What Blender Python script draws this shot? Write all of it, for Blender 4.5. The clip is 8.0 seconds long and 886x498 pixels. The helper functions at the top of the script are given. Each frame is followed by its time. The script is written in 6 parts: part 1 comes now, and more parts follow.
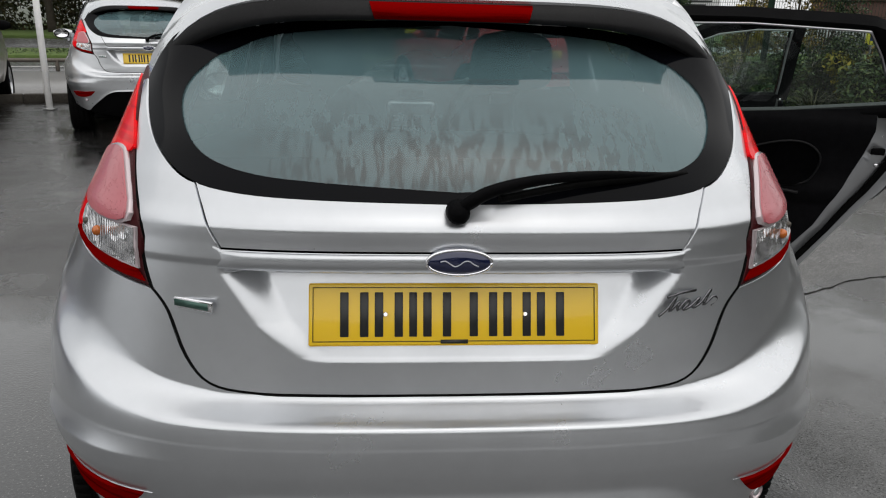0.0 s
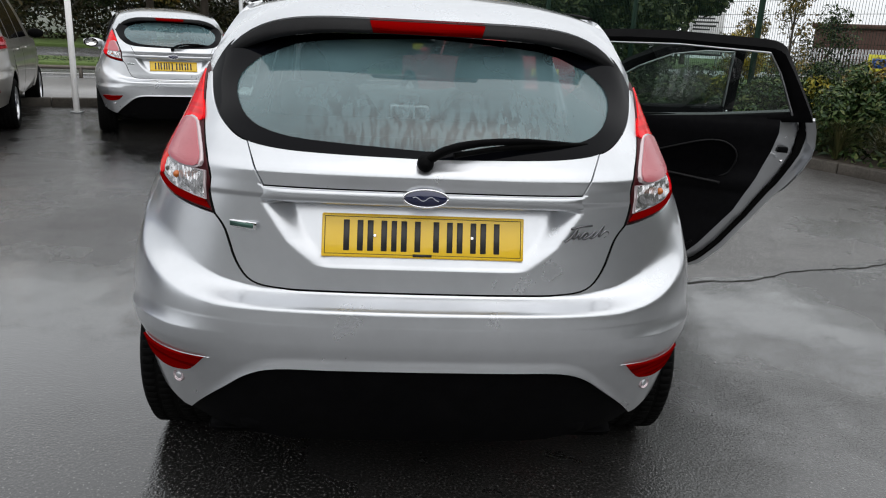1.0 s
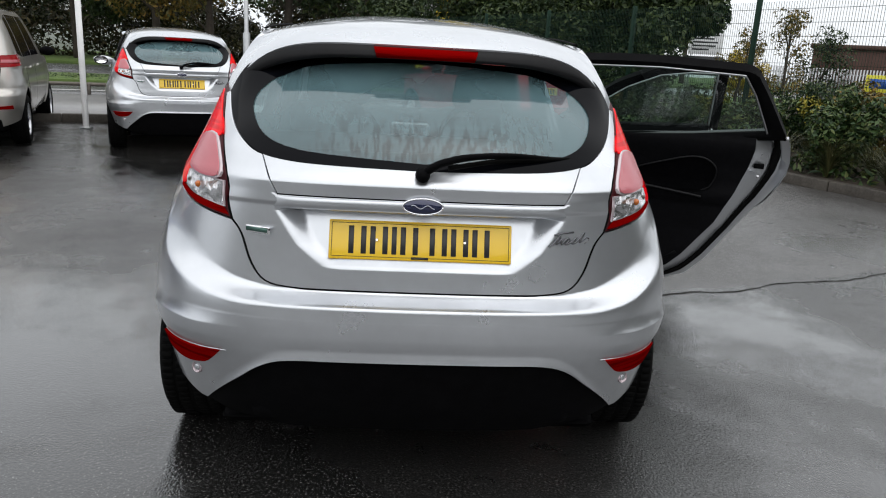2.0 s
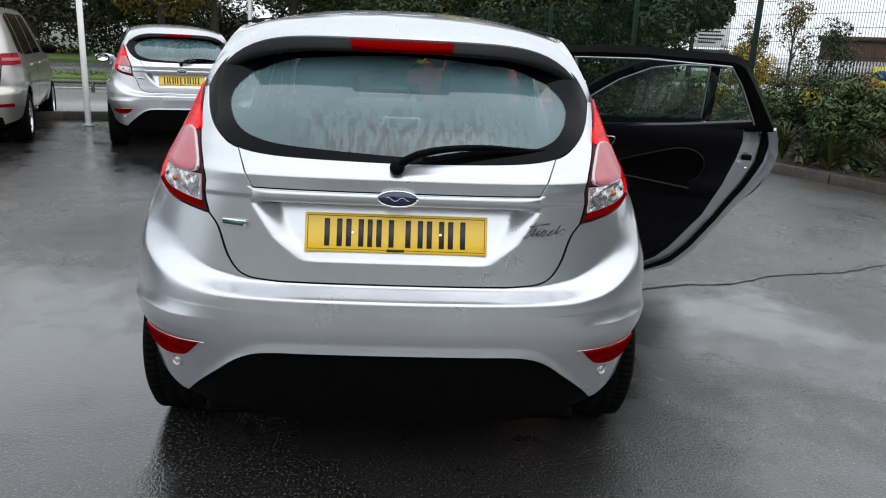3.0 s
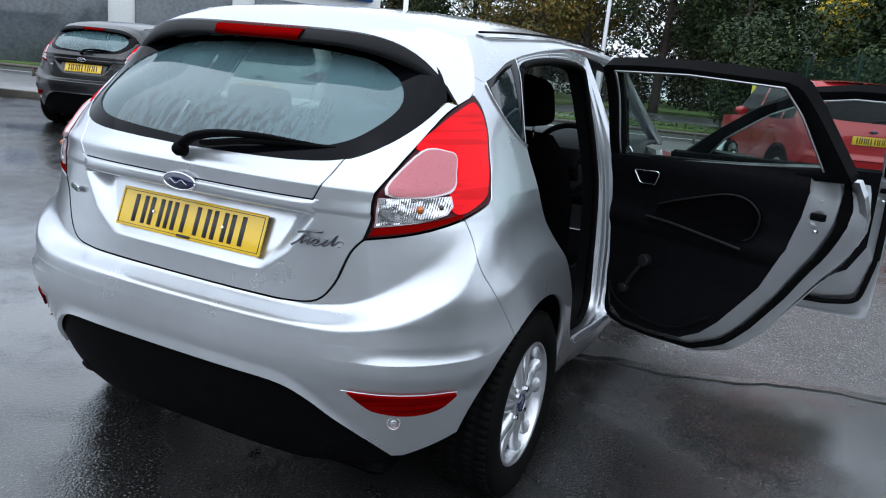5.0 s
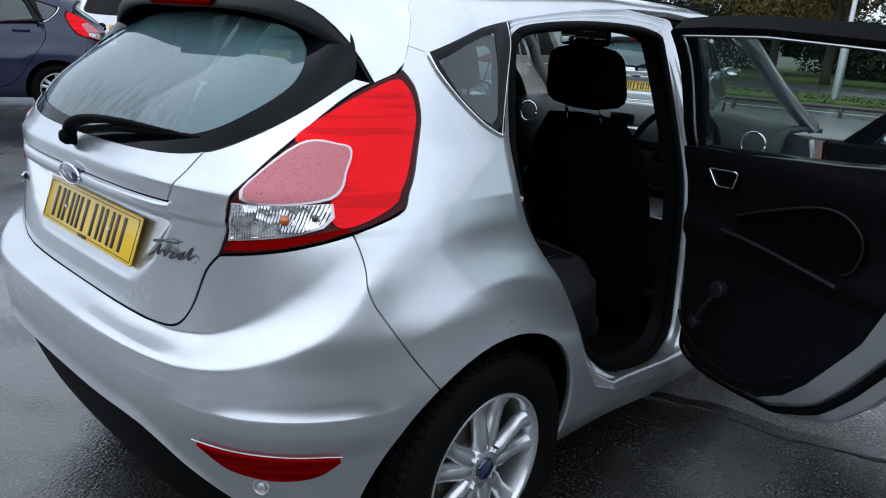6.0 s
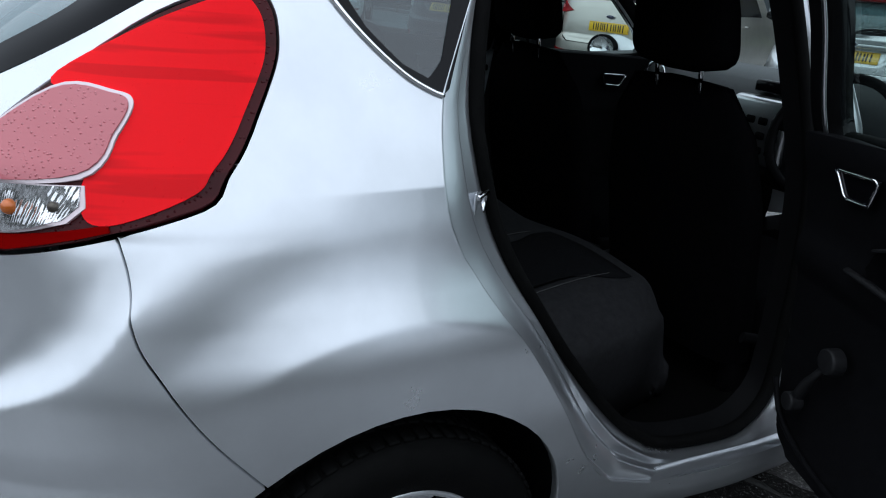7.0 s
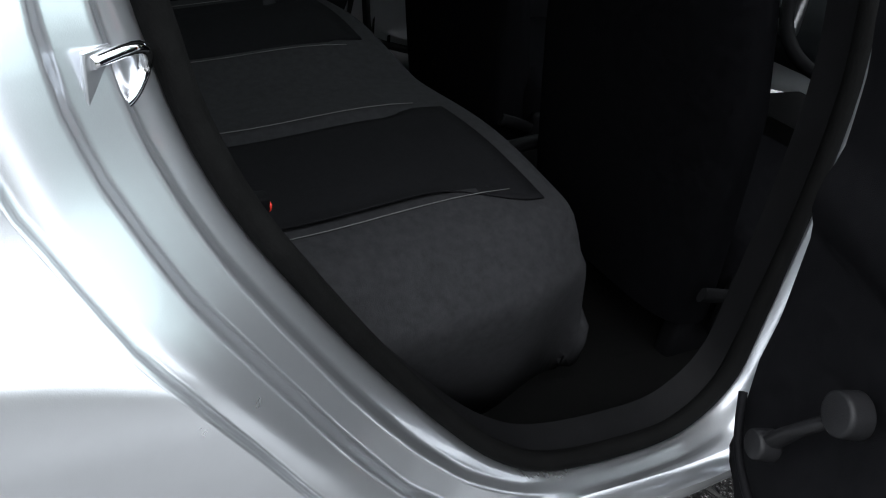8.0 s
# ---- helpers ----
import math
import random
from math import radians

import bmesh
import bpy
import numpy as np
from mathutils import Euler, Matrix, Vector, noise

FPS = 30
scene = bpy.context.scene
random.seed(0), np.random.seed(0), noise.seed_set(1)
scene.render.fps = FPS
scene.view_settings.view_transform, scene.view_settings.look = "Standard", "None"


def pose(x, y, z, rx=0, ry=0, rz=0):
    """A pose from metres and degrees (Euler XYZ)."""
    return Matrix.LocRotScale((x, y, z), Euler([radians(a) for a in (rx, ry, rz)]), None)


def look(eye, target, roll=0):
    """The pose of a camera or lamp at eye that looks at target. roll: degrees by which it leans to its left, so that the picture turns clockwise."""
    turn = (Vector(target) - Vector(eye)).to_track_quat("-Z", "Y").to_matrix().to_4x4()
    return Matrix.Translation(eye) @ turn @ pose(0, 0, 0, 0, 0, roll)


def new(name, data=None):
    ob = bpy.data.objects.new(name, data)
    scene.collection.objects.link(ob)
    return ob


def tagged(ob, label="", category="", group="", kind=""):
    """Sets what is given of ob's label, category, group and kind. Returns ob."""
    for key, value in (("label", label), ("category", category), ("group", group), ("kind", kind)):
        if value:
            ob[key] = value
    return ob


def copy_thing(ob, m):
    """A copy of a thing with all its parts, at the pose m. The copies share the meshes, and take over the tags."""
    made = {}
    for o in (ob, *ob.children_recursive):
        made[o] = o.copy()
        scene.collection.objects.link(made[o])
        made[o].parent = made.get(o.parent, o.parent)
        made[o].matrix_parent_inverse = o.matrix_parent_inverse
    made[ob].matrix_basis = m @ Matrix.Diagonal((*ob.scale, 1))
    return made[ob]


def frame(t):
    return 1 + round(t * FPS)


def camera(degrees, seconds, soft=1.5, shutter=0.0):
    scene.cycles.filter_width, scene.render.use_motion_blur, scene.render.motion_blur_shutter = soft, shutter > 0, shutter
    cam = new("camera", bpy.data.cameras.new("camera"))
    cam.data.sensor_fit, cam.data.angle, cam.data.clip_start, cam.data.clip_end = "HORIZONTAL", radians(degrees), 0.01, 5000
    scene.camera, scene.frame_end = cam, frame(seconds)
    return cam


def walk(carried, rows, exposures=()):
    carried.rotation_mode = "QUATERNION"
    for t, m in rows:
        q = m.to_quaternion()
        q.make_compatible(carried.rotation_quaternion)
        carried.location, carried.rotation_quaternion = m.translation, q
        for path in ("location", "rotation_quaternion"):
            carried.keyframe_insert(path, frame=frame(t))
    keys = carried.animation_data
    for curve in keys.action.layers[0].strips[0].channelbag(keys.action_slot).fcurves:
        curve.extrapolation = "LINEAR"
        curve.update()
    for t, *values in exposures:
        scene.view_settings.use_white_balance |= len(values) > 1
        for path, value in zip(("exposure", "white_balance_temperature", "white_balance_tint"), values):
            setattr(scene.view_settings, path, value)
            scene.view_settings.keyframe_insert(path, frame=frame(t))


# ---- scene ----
cam = camera(62.0, 8.0, 1.1)
PATH = [
    (0, (-0.127, -1.105, 1.319), (0.031, 0.797, 0.72), 1.6),
    (0.5, (-0.053, -1.439, 1.332), (0.067, 0.476, 0.769), 2.4),
    (1, (-0.086, -1.72, 1.315), (0.058, 0.196, 0.759), 2.9),
    (1.5, (-0.086, -1.895, 1.336), (0.062, 0.033, 0.825), 3.2),
    (3, (0.008, -1.937, 1.331), (0.127, -0.011, 0.807), 2.7),
    (3.5, (0.341, -1.942, 1.329), (0.414, -0.024, 0.768), 2.8),
    (4, (0.679, -1.787, 1.285), (0.547, 0.131, 0.734), 3.0),
    (4.5, (1.052, -1.588, 1.302), (0.716, 0.314, 0.784), 2.3),
    (4.7, (1.245, -1.509, 1.281), (0.687, 0.347, 0.79), 4.0),
    (5.8, (1.74, -0.731, 1.28), (0.52, 0.76, 0.744), 4.0),
    (6, (1.775, -0.549, 1.298), (0.471, 0.855, 0.727), 3.9),
    (6.5, (1.743, -0.158, 1.256), (0.238, 1.02, 0.665), 5.7),
    (7, (1.628, 0.227, 1.236), (0.039, 1.221, 0.539), 4.9),
    (7.3, (1.522, 0.417, 1.21), (-0.055, 1.363, 0.436), 6.5),
    (7.5, (1.456, 0.551, 1.186), (-0.079, 1.476, 0.3), 7.3),
    (7.7, (1.346, 0.661, 1.136), (-0.141, 1.603, 0.188), 8.2),
    (8, (1.198, 0.789, 1.102), (-0.162, 1.785, 0.026), 11.7),
]
walk(cam, [(t, look(eye, target, roll)) for t, eye, target, roll in PATH],
     [(0, -0.38, 6800, 10), (0.4, -0.16, 6750, 10), (0.8, -0.14, 6650, 10), (1.7, -0.08, 6550, 10), (3.0, 0.0, 6350, 9), (3.5, 0.08, 6100, 9), (4.5, 0.25, 5850, 8),
      (6, -0.08, 5750, 8), (7.0, -0.12, 5750, 7), (7.5, -0.25, 5800, 7), (7.7, 0.35, 6000, 8), (8, 1.6, 6300, 9)])

# ---- daylight: a bright overcast sky ----
world = bpy.data.worlds.new("overcast_sky")
world.use_nodes = True
scene.world = world
wn, wl = world.node_tree.nodes, world.node_tree.links
sky = wn.new("ShaderNodeTexSky")
sky.sky_type, sky.sun_disc = "NISHITA", False
sky.sun_elevation, sky.sun_rotation = radians(67), radians(157)
sky.air_density, sky.dust_density, sky.ozone_density = 1.0, 5.0, 1.0
grey = wn.new("ShaderNodeHueSaturation")
grey.inputs["Saturation"].default_value = 0.25
wl.new(sky.outputs[0], grey.inputs["Color"])
cloud = wn.new("ShaderNodeMix")
cloud.data_type = "RGBA"
cloud.inputs[0].default_value = 0.8
cloud.inputs[7].default_value = (8.3, 8.65, 9.05, 1)
wl.new(grey.outputs[0], cloud.inputs[6])
wl.new(cloud.outputs[2], wn["Background"].inputs[0])
wn["Background"].inputs[1].default_value = 0.15
sun = new("sun", bpy.data.lights.new("sun", "SUN"))
sun.data.energy, sun.data.angle, sun.data.color = 1.5, radians(140), (1, 0.98, 0.96)
sun.matrix_world = look((1.5, -3.5, 9), (0, 0, 0))

# ---- materials ----
def mat(name, colour, rough=0.5, metal=0.0, coat=0.0, spec=0.5):
    m = bpy.data.materials.new(name)
    m.use_nodes = True
    b = m.node_tree.nodes["Principled BSDF"]
    b.inputs["Base Color"].default_value = (*colour, 1)
    b.inputs["Roughness"].default_value = rough
    b.inputs["Metallic"].default_value = metal
    b.inputs["Coat Weight"].default_value = coat
    b.inputs["Coat Roughness"].default_value = 0.04
    b.inputs["Specular IOR Level"].default_value = spec
    return m


def nodes_of(m):
    n, l = m.node_tree.nodes, m.node_tree.links
    return n, l, n["Principled BSDF"]


def place(n, l, scale=(1, 1, 1)):
    t, mp = n.new("ShaderNodeTexCoord"), n.new("ShaderNodeMapping")
    mp.inputs["Scale"].default_value = scale
    l.new(t.outputs["Object"], mp.inputs[0])
    return mp.outputs[0]


def noise_tex(n, l, at, scale, detail=4, rough=0.55):
    t = n.new("ShaderNodeTexNoise")
    t.inputs["Scale"].default_value, t.inputs["Detail"].default_value, t.inputs["Roughness"].default_value = scale, detail, rough
    l.new(at, t.inputs["Vector"])
    return t.outputs[0]


def ramp(n, l, value, stops):
    r = n.new("ShaderNodeValToRGB")
    while len(r.color_ramp.elements) < len(stops):
        r.color_ramp.elements.new(0.5)
    for e, (p, c) in zip(r.color_ramp.elements, stops):
        e.position, e.color = p, (*c, 1) if len(c) == 3 else c
    l.new(value, r.inputs[0])
    return r.outputs[0]


def grey_ramp(n, l, value, p0, v0, p1, v1):
    return ramp(n, l, value, ((p0, (v0,) * 3), (p1, (v1,) * 3)))


def bump(n, l, height, strength, dist, b, socket="Normal", base=None):
    k = n.new("ShaderNodeBump")
    k.inputs["Strength"].default_value, k.inputs["Distance"].default_value = strength, dist
    l.new(height, k.inputs["Height"])
    if base is not None:
        l.new(base, k.inputs["Normal"])
    if b is not None:
        l.new(k.outputs[0], b.inputs[socket])
    return k.outputs[0]


def droplets(n, l, at, scale, keep, size):
    """Height of scattered water beads."""
    v = n.new("ShaderNodeTexVoronoi")
    v.inputs["Scale"].default_value = scale
    l.new(at, v.inputs["Vector"])
    cell = n.new("ShaderNodeSeparateColor")
    l.new(v.outputs["Color"], cell.inputs[0])
    a, b = n.new("ShaderNodeMath"), n.new("ShaderNodeMath")
    a.operation, a.inputs[1].default_value = "LESS_THAN", keep
    l.new(cell.outputs[0], a.inputs[0])
    m = n.new("ShaderNodeMapRange")
    m.interpolation_type = "SMOOTHSTEP"
    for k, x in (("From Min", size), ("From Max", 0.0), ("To Min", 0.0), ("To Max", 1.0)):
        m.inputs[k].default_value = x
    l.new(v.outputs["Distance"], m.inputs["Value"])
    b.operation = "MULTIPLY"
    l.new(a.outputs[0], b.inputs[0])
    l.new(m.outputs[0], b.inputs[1])
    return b.outputs[0]


def paint_mat(name, colour, metal=0.85, rough=0.34):
    """Wet car paint: flakes, a clear coat, faint dirt and water beads."""
    m = mat(name, colour, rough, metal, 1.0)
    n, l, b = nodes_of(m)
    at = place(n, l)
    dirt = noise_tex(n, l, at, 3.5, 6, 0.65)
    col = ramp(n, l, dirt, ((0.30, tuple(c * 0.88 for c in colour)), (0.65, colour)))
    l.new(col, b.inputs["Base Color"])
    l.new(grey_ramp(n, l, dirt, 0.3, rough + 0.06, 0.7, rough - 0.03), b.inputs["Roughness"])
    flake = noise_tex(n, l, at, 900, 1)
    nf = bump(n, l, flake, 0.06, 0.001, b)
    patch = grey_ramp(n, l, noise_tex(n, l, at, 5, 3), 0.47, 0.0, 0.62, 1.0)
    beads = droplets(n, l, at, 230, 0.07, 0.30)
    mul = n.new("ShaderNodeMath")
    mul.operation = "MULTIPLY"
    l.new(patch, mul.inputs[0])
    l.new(beads, mul.inputs[1])
    bump(n, l, mul.outputs[0], 0.30, 0.0012, b, "Coat Normal")
    l.new(nf, b.inputs["Normal"])
    return m


def glass_mat(name, tint, film, streaks=False, mirror=0.07, mist_colour=(0.42, 0.50, 0.52)):
    """A pane: clear and tinted, with a mirror gloss and a film of mist or rain."""
    m = bpy.data.materials.new(name)
    m.use_nodes = True
    n, l = m.node_tree.nodes, m.node_tree.links
    n.remove(n["Principled BSDF"])
    out = n["Material Output"]
    clear, gloss, mist = n.new("ShaderNodeBsdfTransparent"), n.new("ShaderNodeBsdfGlossy"), n.new("ShaderNodeBsdfDiffuse")
    clear.inputs[0].default_value = (*tint, 1)
    gloss.inputs["Roughness"].default_value = 0.03
    mist.inputs[0].default_value = (*mist_colour, 1)
    facing, power, share = n.new("ShaderNodeLayerWeight"), n.new("ShaderNodeMath"), n.new("ShaderNodeMath")
    facing.inputs["Blend"].default_value = 0.5
    power.operation, power.inputs[1].default_value = "POWER", 4.0
    share.operation, share.inputs[1].default_value, share.inputs[2].default_value = "MULTIPLY_ADD", 0.85, mirror
    l.new(facing.outputs["Facing"], power.inputs[0])
    l.new(power.outputs[0], share.inputs[0])
    a, c = n.new("ShaderNodeMixShader"), n.new("ShaderNodeMixShader")
    l.new(clear.outputs[0], a.inputs[1])
    l.new(mist.outputs[0], a.inputs[2])
    l.new(share.outputs[0], c.inputs[0])
    l.new(a.outputs[0], c.inputs[1])
    l.new(gloss.outputs[0], c.inputs[2])
    l.new(c.outputs[0], out.inputs[0])
    at = place(n, l)
    if streaks:
        nb = bump(n, l, droplets(n, l, at, 110, 0.10, 0.24), 0.25, 0.0008, None)
        l.new(nb, gloss.inputs["Normal"])
        l.new(nb, facing.inputs["Normal"])
        # mist with runs of water that have cleared it low down
        runs = noise_tex(n, l, place(n, l, (1, 0.4, 0.10)), 75, 3, 0.6)
        cloud = noise_tex(n, l, at, 2.5, 4, 0.5)
        split, low, hold = n.new("ShaderNodeSeparateXYZ"), n.new("ShaderNodeMapRange"), n.new("ShaderNodeMath")
        l.new(at, split.inputs[0])
        aside, near = n.new("ShaderNodeMath"), n.new("ShaderNodeMapRange")
        aside.operation = "ABSOLUTE"
        l.new(split.outputs["X"], aside.inputs[0])
        l.new(aside.outputs[0], near.inputs["Value"])
        for k, x in (("From Min", 0.42), ("From Max", 0.18), ("To Min", 0.0), ("To Max", 1.0)):
            near.inputs[k].default_value = x
        where = near.outputs[0]
        for k, x in (("From Min", 1.18), ("From Max", 1.10), ("To Min", 0.0), ("To Max", 0.62)):
            low.inputs[k].default_value = x
        l.new(split.outputs["Z"], low.inputs["Value"])
        wash, keep, s = n.new("ShaderNodeMath"), n.new("ShaderNodeMath"), n.new("ShaderNodeMath")
        hold.operation = wash.operation = s.operation = "MULTIPLY"
        l.new(low.outputs[0], hold.inputs[0])
        l.new(where, hold.inputs[1])
        l.new(hold.outputs[0], wash.inputs[0])
        l.new(grey_ramp(n, l, runs, 0.43, 1.0, 0.53, 0.0), wash.inputs[1])
        keep.operation, keep.inputs[0].default_value = "SUBTRACT", 1.0
        l.new(wash.outputs[0], keep.inputs[1])
        l.new(keep.outputs[0], s.inputs[0])
        l.new(grey_ramp(n, l, cloud, 0.30, film * 0.8, 0.70, film * 1.15), s.inputs[1])
        l.new(s.outputs[0], a.inputs[0])
    else:
        l.new(grey_ramp(n, l, noise_tex(n, l, at, 6, 5), 0.3, film * 0.4, 0.7, film * 1.3), a.inputs[0])
    return m


def rough_mat(name, c0, c1, scale, rough=0.8, bump_h=0.002, metal=0.0, spec=0.4, fine=4):
    """A surface with colour that varies at two scales, and relief."""
    m = mat(name, c0, rough, metal, 0, spec)
    n, l, b = nodes_of(m)
    at = place(n, l)
    big, small = noise_tex(n, l, at, scale, 6, 0.65), noise_tex(n, l, at, scale * 14, fine, 0.6)
    mix = n.new("ShaderNodeMath")
    mix.operation = "MULTIPLY_ADD"
    mix.inputs[1].default_value, mix.inputs[2].default_value = 0.5, 0.0
    l.new(small, mix.inputs[0])
    add = n.new("ShaderNodeMath")
    add.operation = "MULTIPLY_ADD"
    add.inputs[1].default_value = 0.5
    l.new(big, add.inputs[0])
    l.new(mix.outputs[0], add.inputs[2])
    l.new(ramp(n, l, add.outputs[0], ((0.35, c0), (0.65, c1))), b.inputs["Base Color"])
    bump(n, l, small, 0.6, bump_h, b)
    return m


def tarmac_mat(name, lift, smooth):
    """Rain-wet asphalt: coarse stone, films of water that smooth it, shallow puddles."""
    m = mat(name, (0.05, 0.05, 0.052), 0.4, 0, 0, 0.5)
    n, l, b = nodes_of(m)
    at = place(n, l)
    stone = noise_tex(n, l, at, 115, 3, 0.75)
    big = noise_tex(n, l, place(n, l, (1, 0.8, 1)), 0.55, 5, 0.55)
    mid = noise_tex(n, l, at, 4, 5, 0.6)
    l.new(ramp(n, l, stone, [(p, (k * lift, k * .975 * lift, k * .95 * lift)) for p, k in ((0.42, 0.005), (0.56, 0.020), (0.64, 0.075), (0.74, 0.32))]), b.inputs["Base Color"])
    wet = n.new("ShaderNodeMath")
    wet.operation = "MULTIPLY_ADD"
    wet.inputs[1].default_value = 0.25
    l.new(mid, wet.inputs[0])
    l.new(big, wet.inputs[2])
    film = grey_ramp(n, l, wet.outputs[0], 0.44 - smooth, 0.0, 0.74 - smooth, 1.0)
    l.new(grey_ramp(n, l, film, 0.0, 0.42, 1.0, 0.12), b.inputs["Roughness"])
    k = n.new("ShaderNodeBump")
    k.inputs["Distance"].default_value = 0.006
    l.new(stone, k.inputs["Height"])
    l.new(grey_ramp(n, l, film, 0.0, 0.55, 1.0, 0.10), k.inputs["Strength"])
    l.new(k.outputs[0], b.inputs["Normal"])
    l.new(grey_ramp(n, l, film, 0.0, 0.7, 1.0, 1.0), b.inputs["Coat Weight"])
    b.inputs["Coat Roughness"].default_value = 0.08
    b.inputs["Coat IOR"].default_value = 1.5
    k2 = n.new("ShaderNodeBump")
    k2.inputs["Distance"].default_value = 0.0045
    chips = n.new("ShaderNodeTexVoronoi")
    chips.inputs["Scale"].default_value = 120
    l.new(at, chips.inputs["Vector"])
    l.new(chips.outputs["Distance"], k2.inputs["Height"])
    l.new(grey_ramp(n, l, film, 0.0, 0.70, 0.9, 0.14), k2.inputs["Strength"])
    l.new(k2.outputs[0], b.inputs["Coat Normal"])
    return m


SILVER = paint_mat("silver_paint", (0.595, 0.615, 0.645), 0.87, 0.285)
BEIGE = paint_mat("champagne_paint", (0.54, 0.52, 0.48))
NAVY = paint_mat("dark_blue_paint", (0.007, 0.010, 0.040), 0.2, 0.3)
NAVY.node_tree.nodes["Principled BSDF"].inputs["Coat Weight"].default_value = 0.35
BLACK_PAINT = paint_mat("black_paint", (0.006, 0.006, 0.007), 0.0, 0.3)
BLACK_PAINT.node_tree.nodes["Principled BSDF"].inputs["Coat Weight"].default_value = 0.5
WHITE_PAINT = paint_mat("white_paint", (0.78, 0.79, 0.80), 0.0, 0.3)
RED_PAINT = paint_mat("red_paint", (0.42, 0.012, 0.016), 0.2, 0.3)
BLACK_GLOSS = mat("black_gloss", (0.003, 0.003, 0.004), 0.10, 0, 0.0, 0.14)
GLASS_BORDER = mat("printed_glass_border", (0.0025, 0.0028, 0.004), 0.06, 0, 0.0, 0.08)
BLACK_PLASTIC = rough_mat("black_plastic", (0.002, 0.002, 0.0023), (0.0045, 0.0045, 0.005), 20, 0.6, 0.0008, 0, 0.03)
SILL_PLASTIC = rough_mat("sill_plastic", (0.003, 0.003, 0.0033), (0.006, 0.006, 0.0066), 30, 0.6, 0.0008, 0, 0.06)
WINDER_PLASTIC = rough_mat("winder_plastic", (0.008, 0.008, 0.009), (0.013, 0.013, 0.014), 30, 0.45, 0.0005, 0, 0.18)
SPOILER_BLACK = rough_mat("spoiler_plastic", (0.006, 0.006, 0.0065), (0.011, 0.011, 0.012), 14, 0.35, 0.0003, 0, 0.14)
RUBBER = rough_mat("rubber", (0.002, 0.002, 0.002), (0.005, 0.005, 0.005), 25, 0.7, 0.001, 0, 0.05)
CHROME = mat("chrome", (0.80, 0.80, 0.82), 0.08, 1.0)
DARK_CHROME = mat("dark_chrome", (0.14, 0.14, 0.15), 0.12, 1.0)
BRUSHED = mat("brushed_silver", (0.55, 0.56, 0.58), 0.28, 1.0)
ALLOY = rough_mat("wheel_alloy", (0.50, 0.51, 0.53), (0.62, 0.63, 0.65), 8, 0.30, 0.0005, 0.9)
STEEL_DARK = rough_mat("brake_steel", (0.05, 0.045, 0.04), (0.16, 0.14, 0.12), 15, 0.5, 0.001, 0.7)
# Cabin shade is put into these near-black colours; the bench cloth stays lighter.
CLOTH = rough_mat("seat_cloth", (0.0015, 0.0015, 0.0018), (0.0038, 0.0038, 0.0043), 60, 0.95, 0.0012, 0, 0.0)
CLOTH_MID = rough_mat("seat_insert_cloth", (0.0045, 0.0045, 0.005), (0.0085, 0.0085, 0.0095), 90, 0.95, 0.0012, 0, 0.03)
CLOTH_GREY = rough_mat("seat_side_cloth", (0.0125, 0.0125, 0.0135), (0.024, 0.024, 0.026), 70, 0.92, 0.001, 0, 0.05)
TRIM = rough_mat("door_trim", (0.003, 0.003, 0.0035), (0.007, 0.007, 0.008), 50, 0.55, 0.0008, 0, 0.035)
DASH = rough_mat("dash_plastic", (0.018, 0.021, 0.023), (0.030, 0.034, 0.037), 60, 0.55, 0.0006)
# Carpet colour holds the cabin's shade as well.
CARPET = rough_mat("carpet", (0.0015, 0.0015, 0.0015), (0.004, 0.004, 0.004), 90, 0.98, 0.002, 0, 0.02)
# Grey set darker so less light bounces round the cabin.
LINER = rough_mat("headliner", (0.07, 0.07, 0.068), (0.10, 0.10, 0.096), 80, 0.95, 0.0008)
# Rear mist colour is raised to carry part of the sky's reflection too.
REAR_GLASS = glass_mat("misted_rear_glass", (0.38, 0.47, 0.48), 0.46, True, 0.075, (0.150, 0.258, 0.285))
QUARTER_GLASS = glass_mat("tinted_quarter_glass", (0.26, 0.34, 0.37), 0.10, False, 0.09, (0.12, 0.18, 0.22))
SIDE_GLASS = glass_mat("tinted_side_glass", (0.62, 0.72, 0.68), 0.015)
SCREEN_GLASS = glass_mat("windscreen_glass", (0.80, 0.86, 0.84), 0.03)
PLATE_YELLOW = mat("plate_yellow", (0.78, 0.50, 0.015), 0.35, 0, 0.5)
PLATE_BLACK = mat("plate_black", (0.012, 0.012, 0.012), 0.4)
BADGE_BLUE = mat("badge_blue", (0.010, 0.014, 0.055), 0.15, 0.3, 1.0)
THREAD = mat("grey_thread", (0.07, 0.07, 0.07), 0.8)
BUCKLE_RED = mat("buckle_red", (0.5, 0.02, 0.01), 0.4)
WHITE_MARK = mat("white_print", (0.6, 0.6, 0.6), 0.5)


